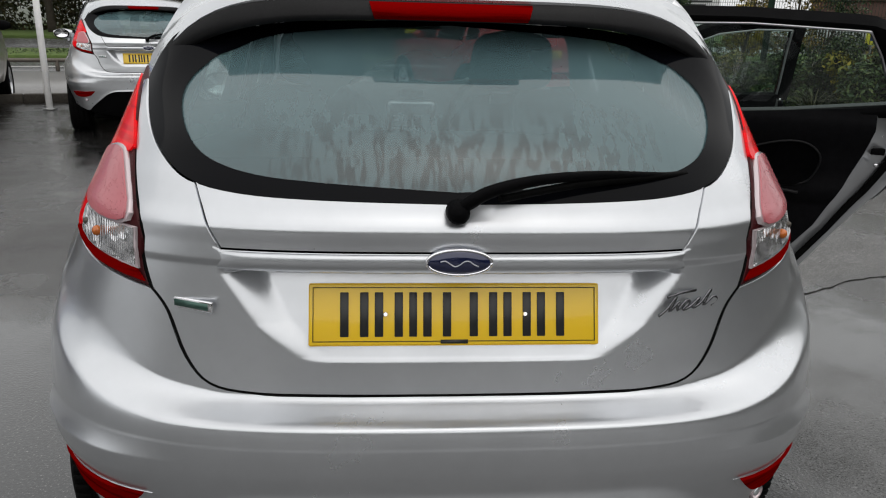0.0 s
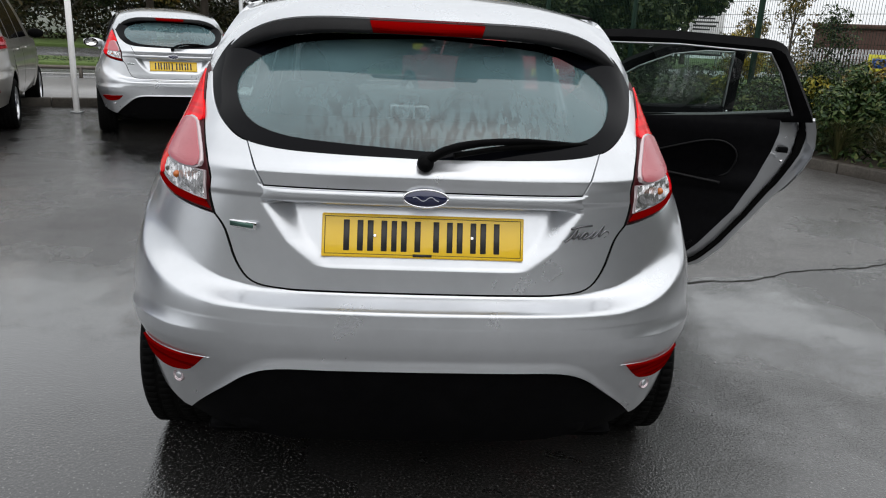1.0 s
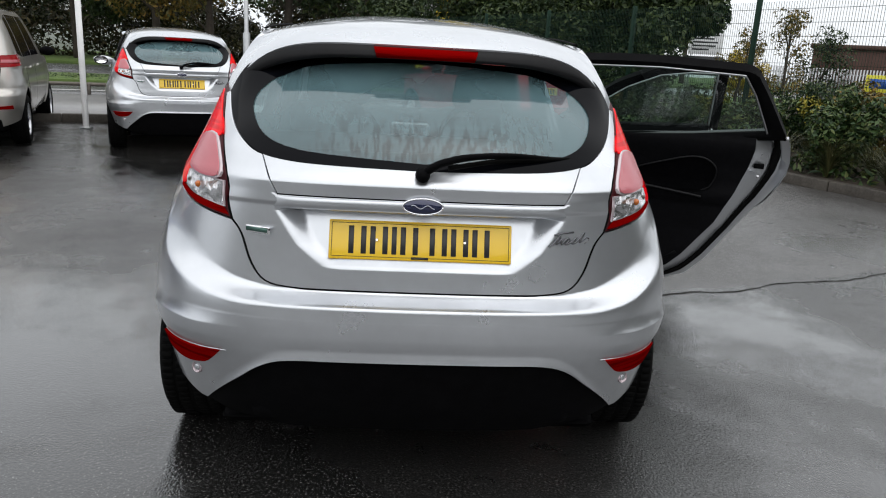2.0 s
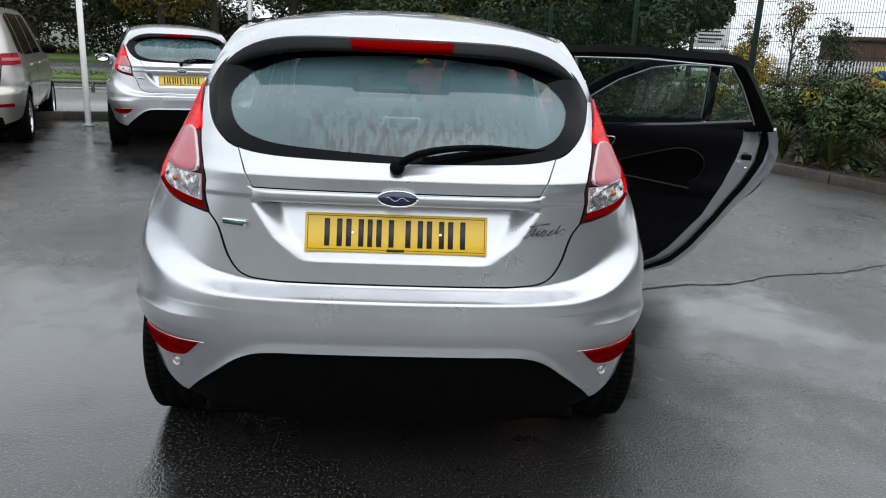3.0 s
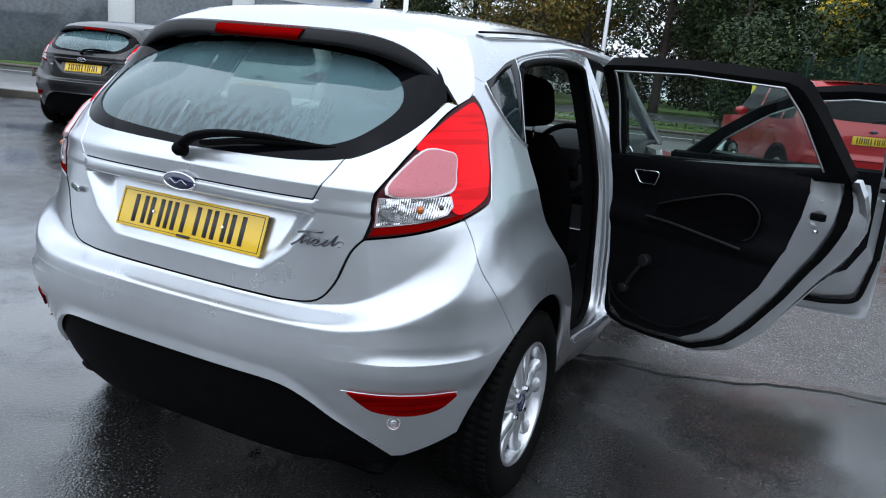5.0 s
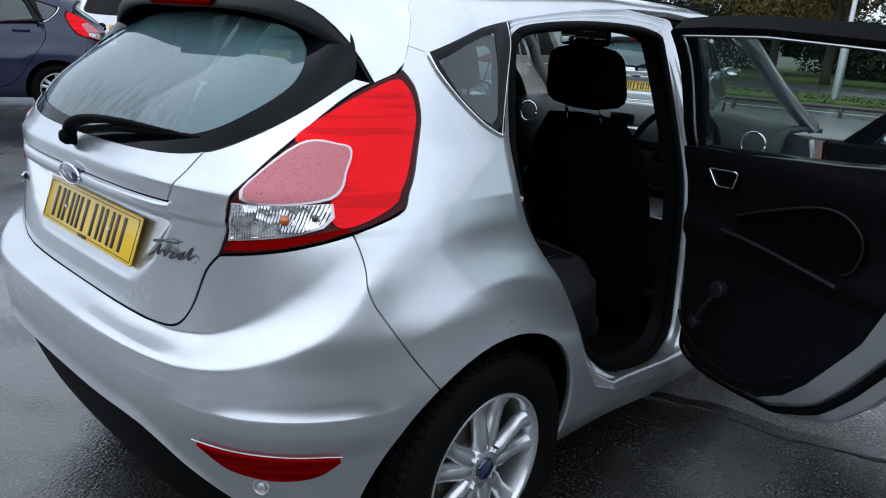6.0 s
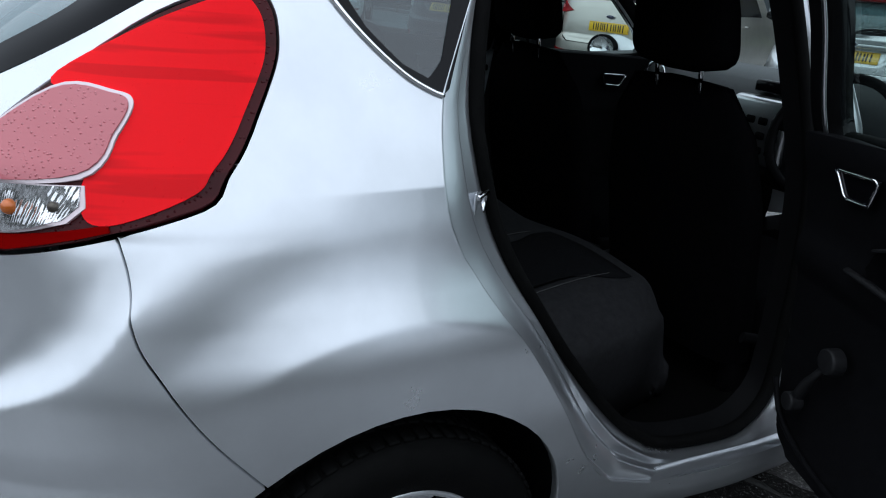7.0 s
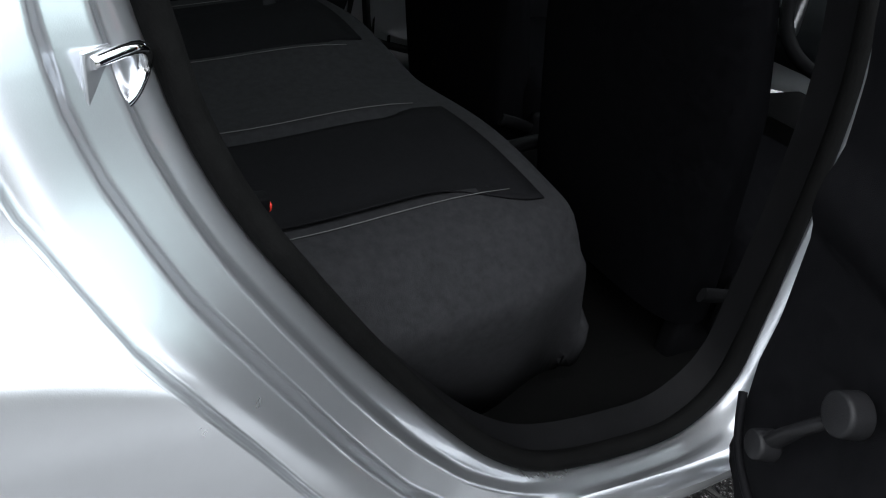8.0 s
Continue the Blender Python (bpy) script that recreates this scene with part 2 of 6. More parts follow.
def lens_mat(name, colour, ribs, trans=0.0, bands=0.0, wet=0.16):
    m = mat(name, colour, 0.14, 0, 0.0, 0.15)
    n, l, b = nodes_of(m)
    b.inputs["Transmission Weight"].default_value = trans
    b.inputs["Emission Strength"].default_value = 0.0
    at = place(n, l)
    w = n.new("ShaderNodeTexWave")
    w.bands_direction = "Z"
    w.inputs["Scale"].default_value, w.inputs["Distortion"].default_value = ribs, 0.6
    l.new(at, w.inputs["Vector"])
    if bands:
        soft = noise_tex(n, l, place(n, l, (2.2, 2.2, 52)), 1.0, 2, 0.5)
        l.new(ramp(n, l, soft, ((0.38, tuple(c * (1 - bands) for c in colour)), (0.45, colour))), b.inputs["Base Color"])
    beads = droplets(n, l, at, 150 + 60 * (wet > 0.3), wet, 0.24 + 0.2 * (wet > 0.3))
    k = bump(n, l, w.outputs[0], 0.02, 0.001, None)
    bump(n, l, beads, 0.5 + 0.5 * (wet > 0.3), 0.0012, b, base=k)
    return m


def bowl_mat():
    """Chromed reflector behind ribbed clear plastic."""
    m = mat("clear_ribbed_lens", (0.74, 0.74, 0.76), 0.14, 0.85, 0.3)
    n, l, b = nodes_of(m)
    at = place(n, l)
    ribs = n.new("ShaderNodeTexWave")
    ribs.bands_direction = "X"
    ribs.inputs["Scale"].default_value, ribs.inputs["Distortion"].default_value = 70, 1.5
    l.new(at, ribs.inputs["Vector"])
    k = bump(n, l, noise_tex(n, l, at, 26, 1), 0.8, 0.02, None)
    bump(n, l, ribs.outputs[0], 0.5, 0.003, b, base=k)
    # Light and dark reflections of the bowl, mottled into the base colour.
    l.new(ramp(n, l, noise_tex(n, l, at, 30, 3), ((0.36, (0.40, 0.40, 0.41)), (0.56, (0.80, 0.80, 0.82)))), b.inputs["Base Color"])
    return m


LENS_RED = lens_mat("red_lens", (0.82, 0.003, 0.008), 14, 0, 0.22)
LENS_RED.node_tree.nodes["Principled BSDF"].inputs["Specular IOR Level"].default_value = 0.09
LENS_DEEP = lens_mat("deep_red_lens", (0.17, 0.001, 0.001), 20, 0, 0.45)
LENS_DEEP.node_tree.nodes["Principled BSDF"].inputs["Roughness"].default_value = 0.05
LENS_DEEP.node_tree.nodes["Principled BSDF"].inputs["Specular IOR Level"].default_value = 0.0
LENS_PINK = lens_mat("frosted_pink_lens", (0.46, 0.13, 0.15), 60, 0, 0, 0.5)
LENS_PINK.node_tree.nodes["Principled BSDF"].inputs["Specular IOR Level"].default_value = 0.5
LENS_CLEAR = bowl_mat()
AMBER = mat("amber_bulb", (0.45, 0.11, 0.012), 0.2, 0.2, 0.5)
BEZEL = mat("lamp_bezel", (0.55, 0.47, 0.49), 0.2, 0.55, 0.2)
LENS_FRAME = lens_mat("lens_frame", (0.045, 0.004, 0.006), 30, 0, 0.3, 0.4)
LENS_FRAME.node_tree.nodes["Principled BSDF"].inputs["Roughness"].default_value = 0.3
LENS_DULL = lens_mat("dull_red_lens", (0.26, 0.010, 0.014), 20, 0, 0.4)

# ---- mesh helpers ----
def part(name, me, material, parent=None, label=""):
    """Links a bmesh or mesh as one object under a thing or a part."""
    if isinstance(me, bmesh.types.BMesh):
        bm, me = me, bpy.data.meshes.new(name)
        bm.to_mesh(me)
        bm.free()
    if not me.materials:
        me.materials.append(material)
    ob = new(name, me)
    ob.parent = parent
    return tagged(ob, label)


def thing(name, label, category, group="", kind="", m=None):
    ob = tagged(new(name), label, category, group, kind)
    ob.empty_display_size = 0.2
    if m is not None:
        ob.matrix_world = m
    return ob


def smooth_mesh(name, verts, faces, normals=None, flat=False):
    me = bpy.data.meshes.new(name)
    me.from_pydata([tuple(map(float, v)) for v in verts], [], faces)
    me.update()
    me.polygons.foreach_set("use_smooth", [not flat] * len(me.polygons))
    if normals is not None:
        me.normals_split_custom_set_from_vertices([tuple(map(float, n)) for n in normals])
    return me


def sheet(name, rows, closed=False, close_rows=False):
    """A smooth skin through rows of points."""
    p = np.asarray(rows, float)
    r, c = p.shape[:2]
    f = [(i * c + j, i * c + (j + 1) % c, (i + 1) % r * c + (j + 1) % c, (i + 1) % r * c + j)
         for i in range(r if close_rows else r - 1) for j in range(c if closed else c - 1)]
    return smooth_mesh(name, p.reshape(-1, 3), f)


def thick(ob, t, offset=-1.0):
    s = ob.modifiers.new("thickness", "SOLIDIFY")
    s.thickness, s.offset = t, offset
    return ob


def block(x0, x1, y0, y1, z0, z1, r=0.01, seg=2, bm=None, m=None):
    """A box with rounded edges, added to a bmesh."""
    own = bmesh.new()
    bmesh.ops.create_cube(own, size=1)
    for v in own.verts:
        v.co = ((x0 + x1) / 2 + v.co.x * (x1 - x0), (y0 + y1) / 2 + v.co.y * (y1 - y0), (z0 + z1) / 2 + v.co.z * (z1 - z0))
    if r > 0:
        bmesh.ops.bevel(own, geom=own.edges[:] + own.verts[:], offset=r, segments=seg, profile=0.5, affect="EDGES")
    for f in own.faces:
        f.smooth = True
    if m is not None:
        bmesh.ops.transform(own, matrix=m, verts=own.verts)
    if bm is None:
        return own
    me = bpy.data.meshes.new("joined")
    own.to_mesh(me)
    own.free()
    bm.from_mesh(me)
    bpy.data.meshes.remove(me)
    return bm


def curve_points(pts, per=6, closed=False):
    """Points on a smooth curve through pts."""
    p = np.asarray(pts, float)
    n = len(p)
    out = []
    for i in range(n if closed else n - 1):
        a, b, c, d = (p[(i - 1) % n], p[i], p[(i + 1) % n], p[(i + 2) % n]) if closed else (p[max(i - 1, 0)], p[i], p[i + 1], p[min(i + 2, n - 1)])
        for k in range(per):
            t = k / per
            out.append(0.5 * (2 * b + (c - a) * t + (2 * a - 5 * b + 4 * c - d) * t ** 2 + (3 * b - a - 3 * c + d) * t ** 3))
    if not closed:
        out.append(p[-1])
    return np.array(out)


def rail(name, pts, wide, high, normals=None, sides=8, taper=None):
    """A bar of oval section along points."""
    p = np.asarray(pts, float)
    t = np.gradient(p, axis=0)
    t /= np.linalg.norm(t, axis=1)[:, None]
    up = np.broadcast_to(np.array((0, 0, 1.0)) if normals is None else np.asarray(normals, float), p.shape)
    side = np.cross(t, up)
    side /= np.linalg.norm(side, axis=1)[:, None] + 1e-9
    up = np.cross(side, t)
    a = np.arange(sides) / sides * 2 * np.pi
    k = np.ones(len(p)) if taper is None else np.asarray(taper, float)
    rows = p[:, None] + k[:, None, None] * (np.cos(a)[None, :, None] * side[:, None] * wide / 2 + np.sin(a)[None, :, None] * up[:, None] * high / 2)
    me = sheet(name, rows, closed=True)
    bm = bmesh.new()
    bm.from_mesh(me)
    bm.verts.ensure_lookup_table()
    for ring in (range(sides), range((len(p) - 1) * sides, len(p) * sides)):
        bm.faces.new([bm.verts[i] for i in ring])
    bmesh.ops.recalc_face_normals(bm, faces=bm.faces)
    bm.to_mesh(me)
    bm.free()
    return me


def lathe(name, profile, turns=40, axis="X"):
    """Turns (along, radius) pairs about the x axis."""
    rows = [[(x, r * math.cos(k * 2 * math.pi / turns), r * math.sin(k * 2 * math.pi / turns)) for k in range(turns)] for x, r in profile]
    return sheet(name, rows, closed=True)

# ---- shape of the hatchback's skin: plan curves stacked by height ----
def keys(text):
    a = np.array([[float(v) for v in p.split(":")] for p in text.split()])
    x, y = a[:, 0], a[:, 1]
    h, d = np.diff(x), np.diff(y) / np.diff(x)
    m = np.concatenate([[d[0]], [0 if p * q <= 0 else (k + l) / (k / p + l / q) for p, q, k, l in zip(d, d[1:], h, h[1:])], [d[-1]]])
    def f(t):
        t = np.clip(np.asarray(t, float), x[0], x[-1])
        i = np.clip(np.searchsorted(x, t, side="right") - 1, 0, len(x) - 2)
        s = (t - x[i]) / h[i]
        return (y[i] * (1 + 2 * s) * (1 - s) ** 2 + m[i] * h[i] * s * (1 - s) ** 2
                + y[i + 1] * s * s * (3 - 2 * s) - m[i + 1] * h[i] * s * s * (1 - s))
    return f
YC = 0.8
half_width = keys(".15:.74 .20:.775 .27:.805 .40:.83 .50:.845 .60:.855 .70:.850 .80:.825 .88:.796 .94:.766 1.0:.735 1.07:.698 1.184:.648 1.25:.618 1.31:.586 1.36:.55 1.40:.50")
tail = keys(".15:.16 .28:.09 .40:.045 .455:.027 .495:.018 .55:.011 .60:.009 .66:.074 .672:.083 .70:.085 .76:.090 .85:.094 .90:.094 .918:.088 .94:.088 .970:.085 .979:.088 1.0:.103 1.02:.114 1.05:.132 1.184:.238 1.30:.338 1.36:.402 1.40:.46")
bumper_face = keys(".15:.16 .28:.09 .40:.045 .455:.027 .495:.018 .55:.011 .60:.009 .64:.0095 .70:.022 .76:.042 .82:.064 .87:.083 .90:.094 .918:.088 .94:.088 .970:.085 .979:.088 1.0:.103 1.02:.114 1.05:.132 1.184:.238 1.30:.338 1.36:.402 1.40:.46")
crest_height = keys("0:.640 .19:.641 .28:.641 .35:.643 .41:.652 .45:.664 .49:.683 .53:.705 .575:.740 .605:.785 .625:.830 .66:.889 .71:.942")
crest_run = keys("0:.027 .28:.029 .36:.045 .45:.090 .53:.120 .58:.125 .62:.09 .71:.05")
hollow_top = keys("0:.74 .56:.77 .60:.81 .64:.852 .68:.90 .73:.94 .79:.952 3:.952")
def step(a, b, t):
    s = np.clip((np.asarray(t, float) - a) / (b - a), 0, 1)
    return s * s * (3 - 2 * s)
def skin(u, z, flare=True):
    """u: 0 at the middle of the tail, 1 at the side above the wheel, then metres forward; z: height."""
    u, z = np.asarray(u, float), np.asarray(z, float)
    side = np.sign(u) + (u == 0)
    a = np.abs(u)
    n = 3.4
    p = np.clip(a, 0, 1) * np.pi / 2
    y_side = YC + np.clip(a - 1, 0, None)
    up = step(1.0, 1.3, z)
    s = step(.6, 1.5, y_side)
    ze = z - .03 * up * s
    w = half_width(ze) * (1 + .035 * up * s)
    # the bumper's crest climbs round the corner towards the lamp
    over = z - crest_height(a)
    over = (over + np.sqrt(over ** 2 + (.003 + .005 * step(.28, .42, a)) ** 2)) / 2
    scoop = 1 - (1 - np.clip(over / crest_run(a), 0, 1)) ** (2 - .7 * step(.50, .60, a))
    d = YC - np.where(z < .60, tail(z), bumper_face(z) * (1 - scoop) + tail(np.maximum(z, .672)) * scoop)
    r = (np.sin(p) ** n + np.cos(p) ** n) ** (-1 / n)
    x, y = w * r * np.sin(p), YC - d * r * np.cos(p)
    y = np.where(a > 1, y_side, y)
    # narrower again towards the nose
    x = x * (1 - .10 * step(2.6, 3.8, y))
    # swage above the reflector, wheel-arch lip
    m = step(.33, .47, a) * (1 - step(.60, .72, a))
    ledge = np.clip((z - .562) / .046, 0, 1)
    k = .015 * m * (1 - ledge) ** 2 * step(.45, .53, z)
    if flare:
        rr = np.hypot(y - .68, z - .30)
        rf = np.hypot(y - 3.17, z - .30)
        rr = np.minimum(rr, rf)
        past = (rr - .475 + np.sqrt((rr - .475) ** 2 + .006 ** 2)) / 2
        bulge = np.clip(1 - past / .115, 0, 1) ** 1.6
        q = np.clip((hollow_top(a) - z) / .14, 0, 1)
        sharp = step(.74, .92, a)
        dip = .027 * step(.64, .77, z) * (sharp * (1 - (1 - q) ** 1.25) + (1 - sharp) * step(0, 1, q) ** .9)
        k = k - dip * (1 - bulge) * step(.54, .70, a) * (.20 + .80 * step(.60, .95, a))
    nx, ny = np.where(a > 1, 1, np.sin(p)), np.where(a > 1, 0, -np.cos(p))
    x, y = x + k * nx, y + k * ny
    return np.stack([side * x, y, z + 0 * x], -1)
def from_x(x, z):
    """u of the tail's point that lies x from the middle."""
    us = np.linspace(0, 1, 400)
    return float(np.sign(x) * np.interp(abs(x), skin(us, np.full(400, z), False)[:, 0], us))
def from_y(y, z):
    us = np.linspace(0.02, 3.9, 2000)
    return float(np.interp(y, skin(us, np.full(2000, z), False)[:, 1], us))


def fill(poly, du, dz):
    """Cuts a flat outline into small cells: points, faces and the rim's edges in order."""
    p = np.asarray(poly, float)
    if np.sum(p[:, 0] * np.roll(p[:, 1], -1) - np.roll(p[:, 0], -1) * p[:, 1]) < 0:
        p = p[::-1]
    bm = bmesh.new()
    bm.faces.new([bm.verts.new((u, z, 0)) for u, z in p])
    for k, d in ((0, du), (1, dz)):
        lo, hi = p[:, k].min(), p[:, k].max()
        count = max(1, int(round((hi - lo) / d)))
        for i in range(1, count):
            at, no = [0, 0, 0], [0, 0, 0]
            at[k], no[k] = lo + (hi - lo) * i / count, 1
            bmesh.ops.bisect_plane(bm, geom=bm.verts[:] + bm.edges[:] + bm.faces[:], dist=1e-6, plane_co=at, plane_no=no)
    bm.normal_update()
    bm.verts.index_update()
    uz = np.array([v.co[:2] for v in bm.verts])
    faces = [[v.index for v in (f.verts if f.normal.z > 0 else reversed(f.verts))] for f in bm.faces]
    have = {}
    for f in faces:
        for a, b in zip(f, f[1:] + f[:1]):
            have[a, b] = 1
    rim = [(a, b) for a, b in have if (b, a) not in have]
    bm.free()
    return uz, faces, rim


def inset_outline(poly, by):
    p = np.asarray(poly, float) * (1.25, 1)
    area = np.sum(p[:, 0] * np.roll(p[:, 1], -1) - np.roll(p[:, 0], -1) * p[:, 1])
    e = np.roll(p, -1, 0) - p
    n = np.stack([-e[:, 1], e[:, 0]], 1) / (np.linalg.norm(e, axis=1)[:, None] + 1e-12) * np.sign(area)
    m = n + np.roll(n, 1, 0)
    m /= np.maximum(0.35, np.sum(m * m, 1) / 2)[:, None]
    return (p + m * by) / (1.25, 1)


def panel(name, poly, material, parent, off=0.0, depth=0.012, gap=0.002, relief=None, du=0.03, dz=0.022, label="", inward=False, surf=skin, flip=1):
    """A pressed panel that follows the skin inside an outline of (u, z), with a turned-in edge."""
    if gap:
        poly = inset_outline(poly, gap)
    uz, faces, rim = fill(poly, du, dz)
    u, z = uz[:, 0], uz[:, 1]
    e = 2e-3

    def at(u, z):
        p = surf(u, z)
        if relief is None:
            return p
        a, b = surf(u + e, z) - surf(u - e, z), surf(u, z + e) - surf(u, z - e)
        n = np.cross(a, b)
        return p + n / (np.linalg.norm(n, axis=1)[:, None] + 1e-12) * relief(u, z)[:, None]
    n = np.cross(at(u + e, z) - at(u - e, z), at(u, z + e) - at(u, z - e))
    n /= np.linalg.norm(n, axis=1)[:, None] + 1e-12
    p = at(u, z) + n * off
    if inward:
        faces, n = [f[::-1] for f in faces], -n
        rim = [(b, a) for a, b in rim]
    verts, normals = list(p), list(n)
    for a, b in rim:
        k = len(verts)
        side = np.cross(p[b] - p[a], n[a])
        side /= np.linalg.norm(side) + 1e-12
        verts += [p[a], p[b], p[b] - n[b] * depth, p[a] - n[a] * depth]
        normals += [(side + n[a]) / 1.41, (side + n[b]) / 1.41, side, side]
        faces.append((k + 1, k, k + 3, k + 2))
    return part(name, smooth_mesh(name, verts, faces, normals), material, parent, label)


def mirrored(poly):
    """A whole outline from its right half, which runs from the middle to the middle."""
    p = [tuple(q) for q in poly]
    return p + [(-u, z) for u, z in reversed(p) if abs(u) > 1e-6]


def arc_uz(cy, cz, r, a0, a1, n=14):
    """Wheel-arch points as (u, z)."""
    return [(from_y(cy + r * math.cos(radians(a)), cz + r * math.sin(radians(a))), cz + r * math.sin(radians(a))) for a in np.linspace(a0, a1, n)]


def bent(pts, per=5):
    return [tuple(q) for q in curve_points(pts, per)]


# ---- outlines of the hatchback, as (u, z) on its skin ----
HATCH_SIDE = bent([(0, .667), (.179, .668), (.26, .670), (.311, .684), (.341, .732), (.371, .812), (.398, .850)], 4)
LAMP_INNER = bent([(.398, .850), (.42, .904), (.438, .962), (.506, 1.056), (.579, 1.144), (.635, 1.184), (.698, 1.211)], 3)
LAMP_OUTER = bent([(.698, 1.211), (.722, 1.19), (.739, 1.165), (.749, 1.126), (.747, 1.09), (.734, 1.029), (.716, .98), (.698, .947), (.655, .927), (.602, .908)], 3)
LAMP_BASE = bent([(.602, .908), (.496, .874), (.398, .850)], 4)
WINDOW_LOW = bent([(0, 1.016), (.196, 1.020), (.313, 1.026), (.392, 1.042), (.455, 1.077), (.515, 1.122), (.575, 1.175), (.598, 1.192)], 4)
WINDOW_TOP = bent([(.598, 1.192), (.592, 1.235), (.560, 1.290), (.46, 1.338), (.30, 1.362), (0, 1.370)], 4)
CLEAR = bent([(0, 1.034), (.20, 1.046), (.309, 1.057), (.385, 1.082), (.437, 1.125), (.475, 1.172), (.485, 1.205), (.478, 1.240), (.452, 1.282), (.35, 1.334), (0, 1.358)], 4)
ARCH_C, ARCH_R = (0.68, 0.30), 0.345
SEAM = bent([(.602, .908), (.615, .838), (.630, .785), (.655, .738), (.694, .672), arc_uz(*ARCH_C, ARCH_R, 126, 126, 1)[0]], 4)
VALANCE = bent([(0, .478), (.16, .478), (.265, .474), (.32, .448), (.37, .395), (.43, .325), (.478, .268)], 4)
DOOR_EDGE = bent([(1.094, 1.277), (1.056, 1.207), (.987, 1.070), (.976, 1.02), (.969, .95), (.974, .897), (.992, .848), (1.02, .80), (1.046, .76), (1.076, .725),
                  (1.119, .665), (1.188, .56), (1.26, .45), (1.35, .36), (1.48, .305)], 3)
DRIP = bent([(.767, 1.247), (.937, 1.291), (1.109, 1.327), (1.352, 1.362), (1.646, 1.388), (1.95, 1.395)], 4)
QUARTER_LOW = bent([(.767, 1.247), (.80, 1.205), (.86, 1.15), (.925, 1.10), (.965, 1.078), (.987, 1.070)], 4)


def bumper_lip(u, z):
    """The bumper's lower edge rolls outwards above the valance."""
    edge = np.interp(np.abs(u), [q[0] for q in VALANCE], [q[1] for q in VALANCE])
    return .009 * (1 - np.clip((z - edge) / .034, 0, 1)) ** 2 * (1 - step(.36, .46, np.abs(u)))


def recess(u, z):
    """The plate's hollow and the crease of the tailgate."""
    half = np.interp(z, [.735, .80, .895], [.185, .238, .292])
    inside = 1 - step(0.0, 0.050, np.abs(u) - half + 0.022)
    k = step(.727, .740, z) * (1 - step(.888, .897, z)) * inside
    d = np.interp(z, [.730, .895], [.001, .060])
    groove = 0.0025 * np.exp(-((z - .936) / .005) ** 2)
    edge = np.interp(z, [.925, 1.042], [.318, .382])
    return -(k * d + groove * (np.abs(u) < edge))


def roof_rows():
    e = keys("0:.606 .05:.620 .12:.603 .19:.579 .26:.553 .4:.540 .6:.540 .8:.550 .92:.545 1:.525")
    ye = keys("0:.470 .05:.529 .12:.561 .19:.588 .26:.606 .4:.75 .6:1.05 .8:1.6 .92:2.1 1:2.38")
    ze = keys("0:1.184 .05:1.213 .12:1.26 .19:1.307 .26:1.347 .4:1.375 .6:1.394 .8:1.408 .92:1.398 1:1.350")
    yc = keys("0:.383 .1:.45 .25:.55 .4:.72 .6:1.05 .8:1.6 .92:2.1 1:2.34")
    zc = keys("0:1.353 .1:1.378 .25:1.408 .4:1.436 .6:1.462 .8:1.478 .92:1.462 1:1.412")
    rows = []
    for t in np.linspace(0, 1, 30):
        s = np.linspace(-1, 1, 41)
        p = 5.8 - 3.0 * step(0, .45, t)
        a = np.abs(s)
        rows.append(np.stack([e(t) * s, yc(t) + (ye(t) - yc(t)) * a ** 2.7, zc(t) - (zc(t) - ze(t)) * a ** p], -1))
    return np.array(rows)


